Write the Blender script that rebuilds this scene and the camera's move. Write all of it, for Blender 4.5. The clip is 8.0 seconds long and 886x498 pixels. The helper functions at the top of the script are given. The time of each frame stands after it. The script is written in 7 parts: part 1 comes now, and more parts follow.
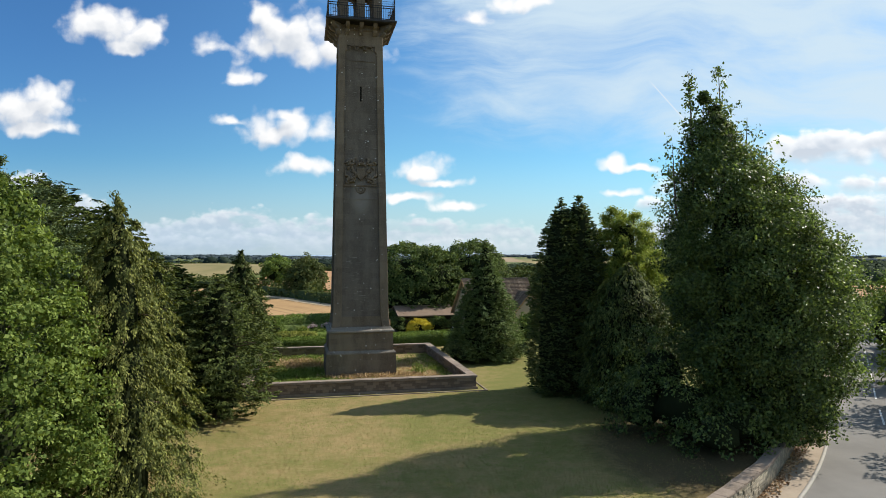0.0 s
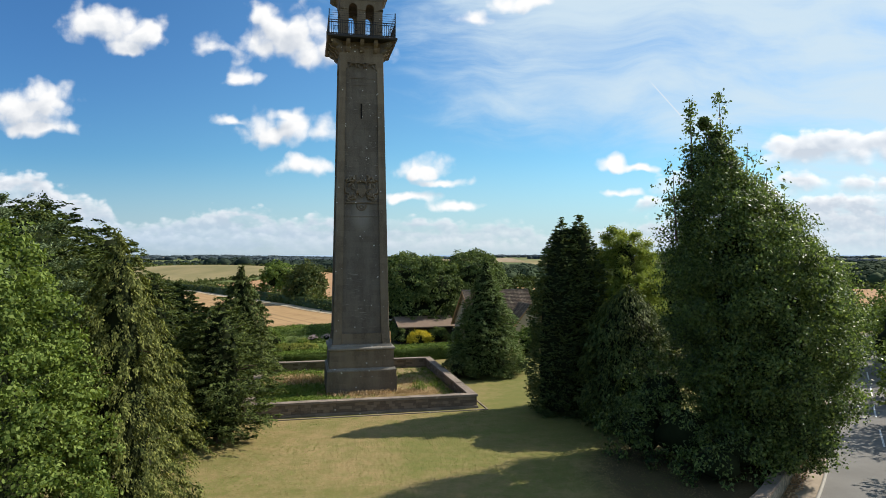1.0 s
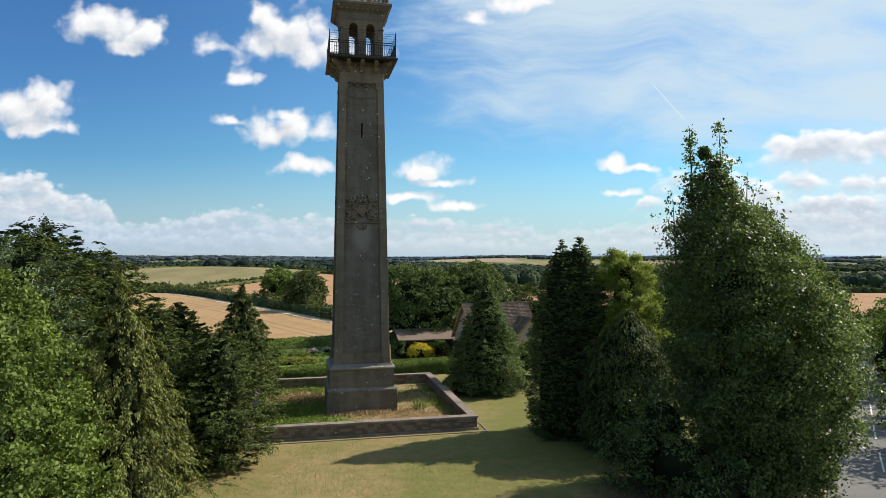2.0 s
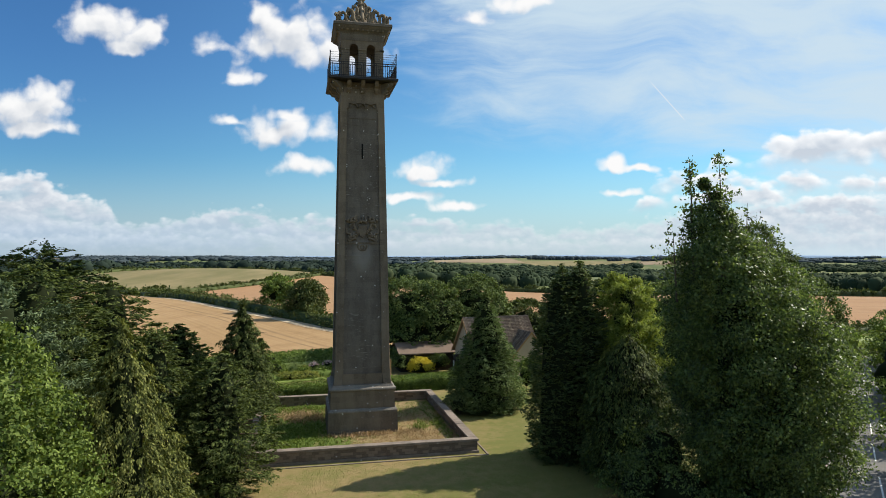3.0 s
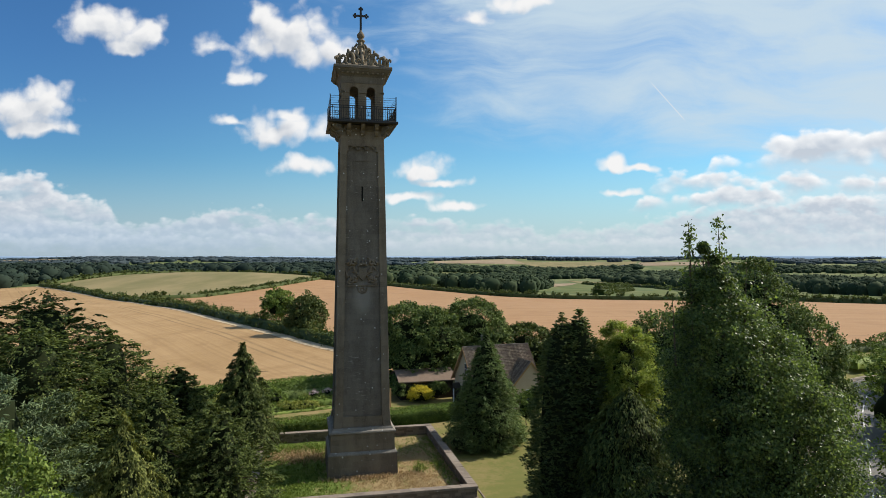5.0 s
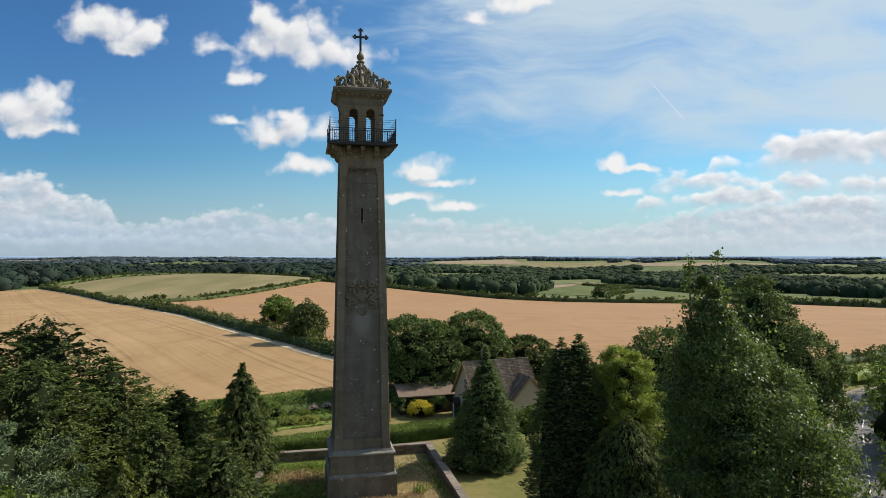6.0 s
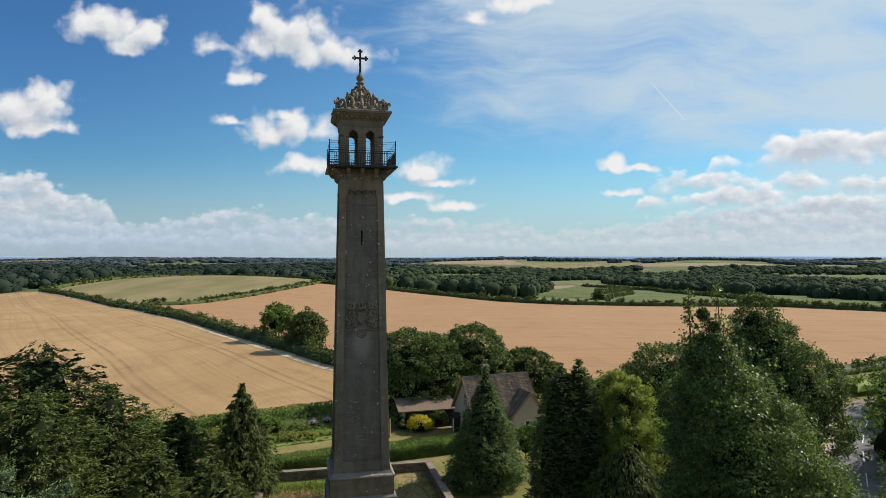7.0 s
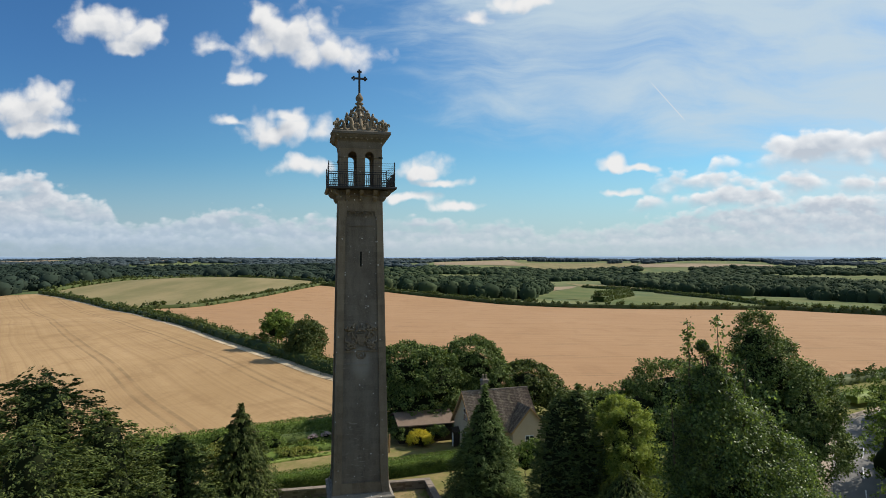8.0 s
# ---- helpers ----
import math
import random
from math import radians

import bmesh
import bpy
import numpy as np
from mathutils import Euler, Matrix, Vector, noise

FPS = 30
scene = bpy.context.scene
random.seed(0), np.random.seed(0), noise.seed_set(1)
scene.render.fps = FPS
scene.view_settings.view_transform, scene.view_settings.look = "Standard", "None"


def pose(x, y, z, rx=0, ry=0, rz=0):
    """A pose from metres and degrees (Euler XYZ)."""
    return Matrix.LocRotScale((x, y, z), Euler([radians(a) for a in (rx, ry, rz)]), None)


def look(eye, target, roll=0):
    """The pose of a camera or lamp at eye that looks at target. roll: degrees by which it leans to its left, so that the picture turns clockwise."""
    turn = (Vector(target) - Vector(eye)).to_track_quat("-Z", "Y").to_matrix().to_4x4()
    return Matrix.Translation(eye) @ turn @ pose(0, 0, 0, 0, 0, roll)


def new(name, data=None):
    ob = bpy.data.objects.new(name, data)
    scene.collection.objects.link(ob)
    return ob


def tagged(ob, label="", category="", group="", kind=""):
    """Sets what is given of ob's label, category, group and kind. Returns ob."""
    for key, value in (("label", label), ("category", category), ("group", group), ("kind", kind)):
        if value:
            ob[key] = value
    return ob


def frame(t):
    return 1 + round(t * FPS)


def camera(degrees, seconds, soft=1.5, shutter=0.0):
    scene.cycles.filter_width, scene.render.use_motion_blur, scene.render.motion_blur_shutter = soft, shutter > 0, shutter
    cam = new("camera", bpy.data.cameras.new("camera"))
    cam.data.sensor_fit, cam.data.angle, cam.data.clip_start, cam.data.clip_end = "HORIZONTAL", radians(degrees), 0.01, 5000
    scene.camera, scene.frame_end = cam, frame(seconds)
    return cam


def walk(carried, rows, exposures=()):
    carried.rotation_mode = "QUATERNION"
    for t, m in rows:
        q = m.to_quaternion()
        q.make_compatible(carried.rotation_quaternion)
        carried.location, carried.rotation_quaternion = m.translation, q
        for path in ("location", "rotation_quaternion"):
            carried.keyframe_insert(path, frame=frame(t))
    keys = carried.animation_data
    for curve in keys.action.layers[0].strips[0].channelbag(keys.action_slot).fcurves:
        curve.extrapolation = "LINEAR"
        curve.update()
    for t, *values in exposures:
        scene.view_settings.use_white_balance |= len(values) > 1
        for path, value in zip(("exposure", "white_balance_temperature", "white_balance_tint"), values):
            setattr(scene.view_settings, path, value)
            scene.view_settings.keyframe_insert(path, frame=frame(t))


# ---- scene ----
cam = camera(69.7, 8.0, soft=0.85)
ROWS = [
    (0.0, 0.0, 0.0, 9.3), (0.5, -0.03, -0.03, 9.965), (1.0, -0.04, -0.06, 10.64), (1.5, -0.05, -0.1, 11.386),
    (3.0, -0.1, -0.23, 13.809), (3.5, -0.105, -0.27, 14.629), (4.0, -0.1, -0.3, 15.475), (4.5, -0.095, -0.33, 16.319),
    (6.0, -0.065, -0.37, 18.905), (6.5, -0.06, -0.37, 19.787), (7.0, -0.045, -0.355, 20.654), (7.5, -0.015, -0.33, 21.518),
    (8.0, 0.014, -0.31, 22.342),
]
walk(cam, [(t, pose(x, y, z, 90.64, 0, 0)) for t, x, y, z in ROWS], [(0.0, 0.49), (2.0, 0.43), (4.0, 0.35), (8.0, 0.20)])

# ---- sun and sky ----
SUN_AZ, SUN_EL = radians(23), radians(40)          # from +x towards +y
SUN_DIR = Vector((math.cos(SUN_AZ) * math.cos(SUN_EL), math.sin(SUN_AZ) * math.cos(SUN_EL), math.sin(SUN_EL)))
sun = new("sun", bpy.data.lights.new("sun", "SUN"))
sun.data.energy, sun.data.angle, sun.data.color = 5.0, radians(0.6), (1.0, 0.93, 0.82)
sun.matrix_world = look(SUN_DIR * 100, (0, 0, 0))


class Nodes:
    """Short hand for building a node tree."""

    def __init__(self, tree):
        self.tree = tree
        tree.nodes.clear()

    def add(self, kind, ins=(), operation=None, clamp=None, data_type=None, blend_type=None, interpolation=None, uv_map=None):
        node = self.tree.nodes.new(kind)
        if operation is not None:
            node.operation = operation
        if clamp is not None:
            node.use_clamp = clamp
        if data_type is not None:
            node.data_type, node.blend_type = data_type, blend_type
        if interpolation is not None:
            node.interpolation_type = interpolation
        if uv_map is not None:
            node.uv_map = uv_map
        for key, value in (ins.items() if isinstance(ins, dict) else enumerate(ins)):
            if value is None:
                continue
            if isinstance(value, bpy.types.NodeSocket):
                self.tree.links.new(value, node.inputs[key])
            else:
                node.inputs[key].default_value = value
        return node

    def math(self, op, a, b=None, c=None, clamp=False):
        return self.add("ShaderNodeMath", [a, b, c], operation=op, clamp=clamp).outputs[0]

    def vec(self, op, a, b=None, c=None):
        node = self.add("ShaderNodeVectorMath", [a, b, c], operation=op)
        return node.outputs["Value"] if op in ("LENGTH", "DOT_PRODUCT") else node.outputs[0]

    def noise(self, vector, scale, detail=4.0, rough=0.5, distort=0.0):
        return self.add("ShaderNodeTexNoise", {"Vector": vector, "Scale": scale, "Detail": detail, "Roughness": rough, "Distortion": distort}).outputs[0]

    def ramp(self, value, lo, hi, a=0.0, b=1.0, smooth=True):
        kind = "SMOOTHSTEP" if smooth else "LINEAR"
        return self.add("ShaderNodeMapRange", [value, lo, hi, a, b], interpolation=kind).outputs[0]

    def mix(self, fac, a, b, blend="MIX"):
        node = self.add("ShaderNodeMix", {0: fac, 6: a, 7: b}, data_type="RGBA", blend_type=blend)
        return node.outputs[2]


# cumulus clouds: azimuth slope, height slope, half width, half height
CUMULUS = [
    (-0.53, 0.362, 0.070, 0.034), (-0.475, 0.350, 0.045, 0.030), (-0.495, 0.328, 0.040, 0.018), (-0.362, 0.334, 0.030, 0.020), (-0.28, 0.372, 0.035, 0.028),
    (-0.24, 0.335, 0.09, 0.050), (-0.165, 0.322, 0.070, 0.040), (-0.315, 0.276, 0.030, 0.018), (-0.335, 0.214, 0.030, 0.012), (-0.252, 0.197, 0.072, 0.036),
    (-0.245, 0.224, 0.040, 0.018), (-0.215, 0.138, 0.045, 0.022), (-0.66, 0.232, 0.075, 0.040), (-0.625, 0.245, 0.032, 0.026), (-0.64, 0.200, 0.065, 0.018),
    (-0.030, 0.136, 0.048, 0.024), (0.005, 0.116, 0.045, 0.011), (-0.055, 0.090, 0.046, 0.012), (0.268, 0.140, 0.034, 0.015), (0.305, 0.136, 0.036, 0.009), (0.275, 0.096, 0.036, 0.008),
    (0.13, 0.398, 0.055, 0.020), (0.045, 0.372, 0.030, 0.018), (0.025, 0.075, 0.05, 0.010),
]
# cloud banks seen one behind the other: (azimuth slope, top), foot of the bank, its slope, depth of the shading
BANKS = [
    ([(-0.75, 0.0), (0.36, 0.06), (0.40, 0.125), (0.425, 0.168), (0.45, 0.186), (0.49, 0.183), (0.53, 0.200), (0.565, 0.213), (0.615, 0.214), (0.65, 0.222), (0.75, 0.230)], 0.122, 0.04, 0.050),
    ([(-0.75, 0.0), (0.28, 0.06), (0.315, 0.118), (0.335, 0.144), (0.365, 0.160), (0.395, 0.146), (0.41, 0.163), (0.46, 0.160), (0.50, 0.146), (0.55, 0.152), (0.60, 0.143), (0.75, 0.136)], 0.110, -0.01, 0.036),
    ([(-0.75, 0.0), (0.24, 0.05), (0.29, 0.088), (0.315, 0.108), (0.37, 0.117), (0.42, 0.121), (0.45, 0.132), (0.50, 0.127), (0.56, 0.112), (0.75, 0.105)], 0.078, 0.0, 0.036),
    ([(-0.75, 0.150), (-0.65, 0.148), (-0.61, 0.124), (-0.56, 0.104), (-0.525, 0.098), (-0.50, 0.064), (-0.48, 0.0), (0.75, 0.0)], 0.040, 0.0, 0.034),
    ([(-0.75, 0.082), (-0.60, 0.070), (-0.50, 0.062), (-0.43, 0.068), (-0.39, 0.072), (-0.365, 0.088), (-0.325, 0.091), (-0.27, 0.080), (-0.23, 0.064), (-0.20, 0.078), (-0.17, 0.074), (0.0, 0.072), (0.04, 0.060), (0.10, 0.066), (0.15, 0.050),
      (0.24, 0.056), (0.30, 0.064), (0.36, 0.076), (0.40, 0.088), (0.47, 0.094), (0.55, 0.096), (0.60, 0.106), (0.63, 0.111), (0.67, 0.100), (0.75, 0.108)], 0.022, 0.0, 0.024),
    ([(-0.75, 0.108), (-0.70, 0.104), (-0.66, 0.086), (-0.60, 0.060), (-0.50, 0.052), (-0.43, 0.056), (-0.36, 0.050), (-0.30, 0.060), (-0.24, 0.056), (-0.10, 0.050), (0.05, 0.046), (0.20, 0.040), (0.32, 0.050), (0.44, 0.064), (0.52, 0.068), (0.60, 0.074), (0.75, 0.080)], 0.014, 0.0, 0.018),
    ([(-0.75, 0.042), (-0.40, 0.046), (-0.10, 0.040), (0.10, 0.034), (0.40, 0.042), (0.75, 0.052)], 0.004, 0.0, 0.030),
]


def build_world():
    world = bpy.data.worlds.new("sky")
    scene.world = world
    world.use_nodes = True
    n = Nodes(world.node_tree)
    sky = n.add("ShaderNodeTexSky")
    sky.sky_type, sky.sun_disc, sky.sun_elevation, sky.sun_rotation = "NISHITA", False, SUN_EL, math.pi / 2 - SUN_AZ
    sky.altitude, sky.air_density, sky.dust_density, sky.ozone_density = 150.0, 1.0, 0.6, 2.2
    way = n.add("ShaderNodeTexCoord").outputs["Generated"]
    xyz = n.add("ShaderNodeSeparateXYZ", [way])
    ahead = n.math("MAXIMUM", n.math("ABSOLUTE", xyz.outputs[1]), 0.15)
    u = n.math("DIVIDE", xyz.outputs[0], ahead)
    v = n.math("DIVIDE", xyz.outputs[2], ahead)
    p = n.add("ShaderNodeCombineXYZ", [u, v, n.math("MULTIPLY", xyz.outputs[1], 0.02)]).outputs[0]
    warp = n.add("ShaderNodeTexNoise", {"Vector": p, "Scale": 11.0, "Detail": 3.0, "Roughness": 0.6}).outputs["Color"]
    bent = n.vec("MULTIPLY_ADD", n.vec("SUBTRACT", warp, (0.5, 0.5, 0.5)), (0.075, 0.05, 0.0), p)

    def thickness(at, bent_at):
        """How deep the heaped clouds stand at a place in the sky; under 0 there is none."""
        field = None
        for cx, cy, rx, ry in CUMULUS:
            q = n.vec("MULTIPLY_ADD", bent_at, (1 / rx, 1 / ry, 0.0), (-cx / rx, -cy / ry, 0.0))
            d = n.vec("LENGTH", n.vec("MAXIMUM", q, n.vec("MULTIPLY", q, (-1.0, -1.5, 0.0))))
            field = d if field is None else n.math("SMOOTH_MIN", field, d, 0.35)
        billow = n.add("ShaderNodeTexVoronoi", {"Vector": bent_at, "Scale": 24.0, "Detail": 1.5, "Roughness": 0.5}).outputs["Distance"]
        fine = n.noise(at, 30.0, 6.0, 0.56)
        rough = n.math("ADD", n.math("MULTIPLY", n.math("SUBTRACT", 0.42, billow), 0.8), n.math("MULTIPLY", n.math("SUBTRACT", fine, 0.5), 0.95))
        return n.math("ADD", n.math("SUBTRACT", 1.38, field), rough)

    body = thickness(p, bent)
    above = thickness(n.vec("ADD", p, (0.010, 0.020, 0.0)), n.vec("ADD", bent, (0.010, 0.020, 0.0)))
    cumulus = n.ramp(body, -0.12, 0.75)
    shade = n.ramp(above, 0.0, 1.25, 1.0, 0.0)
    cloud = n.mix(shade, (5.0, 5.4, 6.0, 1), (8.2, 8.2, 8.2, 1))
    # thin high cloud in streaks, thicker to the right
    bow = n.vec("MULTIPLY_ADD", n.vec("SUBTRACT", n.add("ShaderNodeTexNoise", {"Vector": p, "Scale": 3.5, "Detail": 2.0}).outputs["Color"], (0.5, 0.5, 0.5)), (0.16, 0.13, 0.0), p)
    rising = n.add("ShaderNodeMapping", {"Vector": bow, "Rotation": (0, 0, radians(-22)), "Scale": (2.0, 8.0, 1.0)}).outputs[0]
    falling = n.add("ShaderNodeMapping", {"Vector": bow, "Rotation": (0, 0, radians(30)), "Scale": (2.2, 10.0, 1.0)}).outputs[0]
    across = n.ramp(u, 0.10, 0.32)
    streak = n.math("ADD", n.math("MULTIPLY", n.noise(rising, 1.7, 8.0, 0.6, 0.3), across), n.math("MULTIPLY", n.noise(falling, 1.7, 8.0, 0.6, 0.3), n.math("SUBTRACT", 1.0, across)))
    broad = n.noise(p, 3.2, 3.0, 0.5)
    lay = n.math("MULTIPLY_ADD", n.math("SUBTRACT", v, 0.25), 1.1, u)
    cover = n.math("MULTIPLY", n.ramp(lay, -0.36, 0.46), n.math("MULTIPLY", n.math("MAXIMUM", n.ramp(v, 0.09, 0.25), n.ramp(u, 0.38, 0.62)), n.ramp(v, 0.5, 1.3, 1.0, 0.62)))
    wave = n.math("ADD", n.math("MULTIPLY", n.math("SUBTRACT", streak, 0.5), 1.8), n.math("MULTIPLY", n.math("SUBTRACT", broad, 0.5), 0.7))
    veil = n.math("MULTIPLY", n.ramp(n.math("ADD", cover, n.math("MULTIPLY", wave, n.ramp(cover, 0.02, 0.3))), 0.2, 1.2), 0.92)
    haze = n.ramp(v, -0.02, 0.17, 0.85, 0.0)
    tint = n.mix(n.ramp(v, 0.08, 0.36), (0.52, 0.91, 1.07, 1), (0.46, 0.83, 1.10, 1))
    tint = n.mix(1.0, tint, n.mix(n.ramp(u, -0.7, 0.0), (0.80, 0.84, 0.90, 1), (1.18, 1.13, 1.06, 1)), "MULTIPLY")
    blue = n.mix(1.0, sky.outputs[0], tint, "MULTIPLY")
    colour = n.mix(haze, blue, n.mix(n.ramp(u, -0.6, 0.1), (3.9, 4.75, 5.6, 1), (4.5, 5.4, 6.2, 1)))
    colour = n.mix(veil, colour, (5.3, 6.45, 7.25, 1))
    # a short vapour trail
    beside_it = n.math("ABSOLUTE", n.math("SUBTRACT", n.vec("DOT_PRODUCT", p, (0.747, 0.665, 0.0)), 0.427))
    along_it = n.vec("DOT_PRODUCT", p, (0.665, -0.747, 0.0))
    trail = n.math("MULTIPLY", n.ramp(beside_it, 0.0, 0.0018, 0.55, 0.0), n.math("MULTIPLY", n.ramp(along_it, 0.005, 0.03), n.ramp(along_it, 0.085, 0.097, 1.0, 0.0)))
    colour = n.mix(trail, colour, (7.0, 7.2, 7.4, 1))
    colour = n.mix(cumulus, colour, cloud)
    # banks of cloud down to the horizon, the farther ones lower
    for k, (line, foot, slope, deep) in enumerate(BANKS):
        top = n.add("ShaderNodeValToRGB", [n.math("MULTIPLY_ADD", n.math("MULTIPLY_ADD", n.math("SUBTRACT", n.noise(p, 40.0, 2.0), 0.5), 0.02, u), 1 / 1.5, 0.5)])
        stops = top.color_ramp.elements
        stops[0].color, stops[1].color = [(h / 0.3, h / 0.3, h / 0.3, 1) for h in (line[0][1], line[-1][1])]
        for x, h in line[1:-1]:
            stops.new((x + 0.75) / 1.5).color = (h / 0.3, h / 0.3, h / 0.3, 1)
        crest = n.math("MULTIPLY", top.outputs[0], 0.3)
        small = 1.0 + 0.34 * k

        def rough_at(off):
            at = n.add("ShaderNodeMapping", {"Vector": n.vec("ADD", p, off), "Location": (0.37 * k, 0.21 * k, 0.0), "Scale": (small, 1.5 * small, 1.0)}).outputs[0]
            puffs = n.add("ShaderNodeTexVoronoi", {"Vector": at, "Scale": 15.0, "Detail": 2.0, "Roughness": 0.45}).outputs["Distance"]
            return n.math("ADD", n.math("MULTIPLY", n.math("SUBTRACT", 0.45, puffs), 0.044 / small), n.math("MULTIPLY", n.math("SUBTRACT", n.noise(at, 20.0, 6.0, 0.55), 0.5), 0.034 / small))

        here, there = rough_at((0.0, 0.0, 0.0)), rough_at((0.006, 0.010, 0.0))
        depth = n.math("ADD", n.math("SUBTRACT", crest, v), here)
        floor_at = n.math("MULTIPLY_ADD", u, slope, foot)
        lift = n.math("ADD", n.math("SUBTRACT", v, floor_at), n.math("MULTIPLY", here, 0.6))
        thick = n.math("MULTIPLY", n.ramp(depth, 0.0, 0.016), n.ramp(lift, -0.018, 0.012))
        if k >= 3:
            broken = n.noise(n.vec("MULTIPLY", n.vec("ADD", p, (0.61 * k, 0.0, 0.0)), (1.0, 2.6, 1.0)), 9.0 + 2.0 * k, 3.0, 0.5)
            thick = n.math("MULTIPLY", thick, n.ramp(broken, 0.36, 0.52, 0.35 if k > 3 else 0.6, 1.0))
        lit = n.math("ADD", n.ramp(depth, 0.0, 0.8 * deep, 1.0, 0.12), n.math("MULTIPLY", n.math("SUBTRACT", here, there), 30.0), clamp=True)
        far = n.ramp(v, 0.02, 0.12)
        dark = n.mix(far, (4.6, 5.35, 6.2, 1), (5.0, 5.5, 6.2, 1))
        pale = n.mix(far, (7.6, 7.8, 8.0, 1), (9.0, 9.0, 9.0, 1))
        dim = n.mix(n.math("MULTIPLY", n.ramp(u, -0.45, 0.1, 1.0, 0.0), n.ramp(v, 0.08, 0.03)), (1, 1, 1, 1), (0.84, 0.91, 0.98, 1))
        colour = n.mix(n.math("MULTIPLY", thick, n.ramp(v, 0.0, 0.08, 0.45, 0.95)), colour, n.mix(1.0, n.mix(lit, dark, pale), dim, "MULTIPLY"))
    back = n.add("ShaderNodeBackground", {"Color": colour, "Strength": 0.09})
    n.add("ShaderNodeOutputWorld", [back.outputs[0]])


build_world()


# ---- materials ----
def material(name, make, rough=0.85, spec=0.3, bump=0.0, reach=0.02, translucent=0.0, metal=0.0):
    """A node material. make(n, place) gives the colour, or (colour, height) or (colour, height, roughness)."""
    mat = bpy.data.materials.new(name)
    mat.use_nodes = True
    n = Nodes(mat.node_tree)
    place = n.add("ShaderNodeNewGeometry").outputs["Position"]
    made = make(n, place)
    colour, height, dull = (tuple(made) + (None, None))[:3] if isinstance(made, tuple) else (made, None, None)
    ins = {"Base Color": colour, "Roughness": rough if dull is None else dull, "Specular IOR Level": spec, "Metallic": metal}
    if height is not None and bump:
        ins["Normal"] = n.add("ShaderNodeBump", {"Strength": bump, "Distance": reach, "Height": height}).outputs[0]
    out = n.add("ShaderNodeBsdfPrincipled", ins).outputs[0]
    if translucent:
        thin = n.add("ShaderNodeBsdfTranslucent", {"Color": n.mix(1.0, colour, (1.0, 1.0, 0.55, 1), "MULTIPLY")}).outputs[0]
        out = n.add("ShaderNodeMixShader", [translucent, out, thin]).outputs[0]
    n.add("ShaderNodeOutputMaterial", [out])
    return mat


def rgb(r, g, b):
    return (r, g, b, 1)


def foliage(name, dark, mid, light, scale=0.6, translucent=0.25, rough=0.65, spec=0.14):
    dark, mid, light = [(1.06 * r, 0.97 * g, b, 1) for r, g, b, _ in (dark, mid, light)]

    def make(n, place):
        rand = n.add("ShaderNodeNewGeometry").outputs["Random Per Island"]
        patch = n.ramp(n.noise(place, scale, 3.0, 0.6), 0.32, 0.68)
        a = n.mix(patch, dark, mid)
        return n.mix(n.math("MULTIPLY", n.math("POWER", rand, 1.6), 0.9), a, light)
    return material(name, make, rough, spec, translucent=translucent)


LEAF_BRIGHT = foliage("leaf_bright", rgb(0.040, 0.080, 0.015), rgb(0.105, 0.168, 0.030), rgb(0.23, 0.32, 0.078), translucent=0.35)
LEAF_DARK = foliage("leaf_dark", rgb(0.024, 0.049, 0.014), rgb(0.073, 0.12, 0.03), rgb(0.21, 0.29, 0.085))
LEAF_BIG = foliage("leaf_glossy_dark", rgb(0.020, 0.038, 0.014), rgb(0.066, 0.116, 0.036), rgb(0.22, 0.325, 0.095), rough=0.42, spec=0.28, translucent=0.5)
LEAF_GOLD = foliage("leaf_golden_cypress", rgb(0.026, 0.040, 0.010), rgb(0.090, 0.118, 0.028), rgb(0.26, 0.30, 0.08), scale=1.6)
LEAF_YEW = foliage("leaf_yew", rgb(0.014, 0.027, 0.009), rgb(0.047, 0.080, 0.021), rgb(0.160, 0.210, 0.054))
LEAF_CYPRESS = foliage("leaf_cypress", rgb(0.028, 0.054, 0.02), rgb(0.08, 0.126, 0.04), rgb(0.18, 0.23, 0.075))
LEAF_SPRUCE = foliage("leaf_spruce", rgb(0.026, 0.052, 0.016), rgb(0.080, 0.131, 0.039), rgb(0.210, 0.300, 0.098))
LEAF_PINE = foliage("leaf_pine", rgb(0.105, 0.155, 0.028), rgb(0.20, 0.285, 0.052), rgb(0.38, 0.47, 0.115), translucent=0.45)
LEAF_BLUE = foliage("leaf_blue_pine", rgb(0.030, 0.056, 0.026), rgb(0.088, 0.145, 0.066), rgb(0.22, 0.30, 0.15), translucent=0.15)
LEAF_HEDGE = foliage("leaf_hedge", rgb(0.033, 0.066, 0.012), rgb(0.095, 0.162, 0.028), rgb(0.225, 0.325, 0.069))
LEAF_ROW = foliage("leaf_hedgerow", rgb(0.036, 0.067, 0.019), rgb(0.072, 0.102, 0.029), rgb(0.132, 0.162, 0.050), scale=0.25)
LEAF_WOOD = foliage("leaf_far_wood", rgb(0.014, 0.028, 0.015), rgb(0.034, 0.056, 0.028), rgb(0.062, 0.086, 0.040), scale=0.03, translucent=0.0, spec=0.05, rough=0.9)
# far woods: air haze is mixed into the leaf colour as a paler blue
LEAF_HAZED = foliage("leaf_hazed_wood", rgb(0.036, 0.056, 0.060), rgb(0.052, 0.074, 0.078), rgb(0.062, 0.084, 0.086), scale=0.006, translucent=0.0, spec=0.05, rough=0.9)
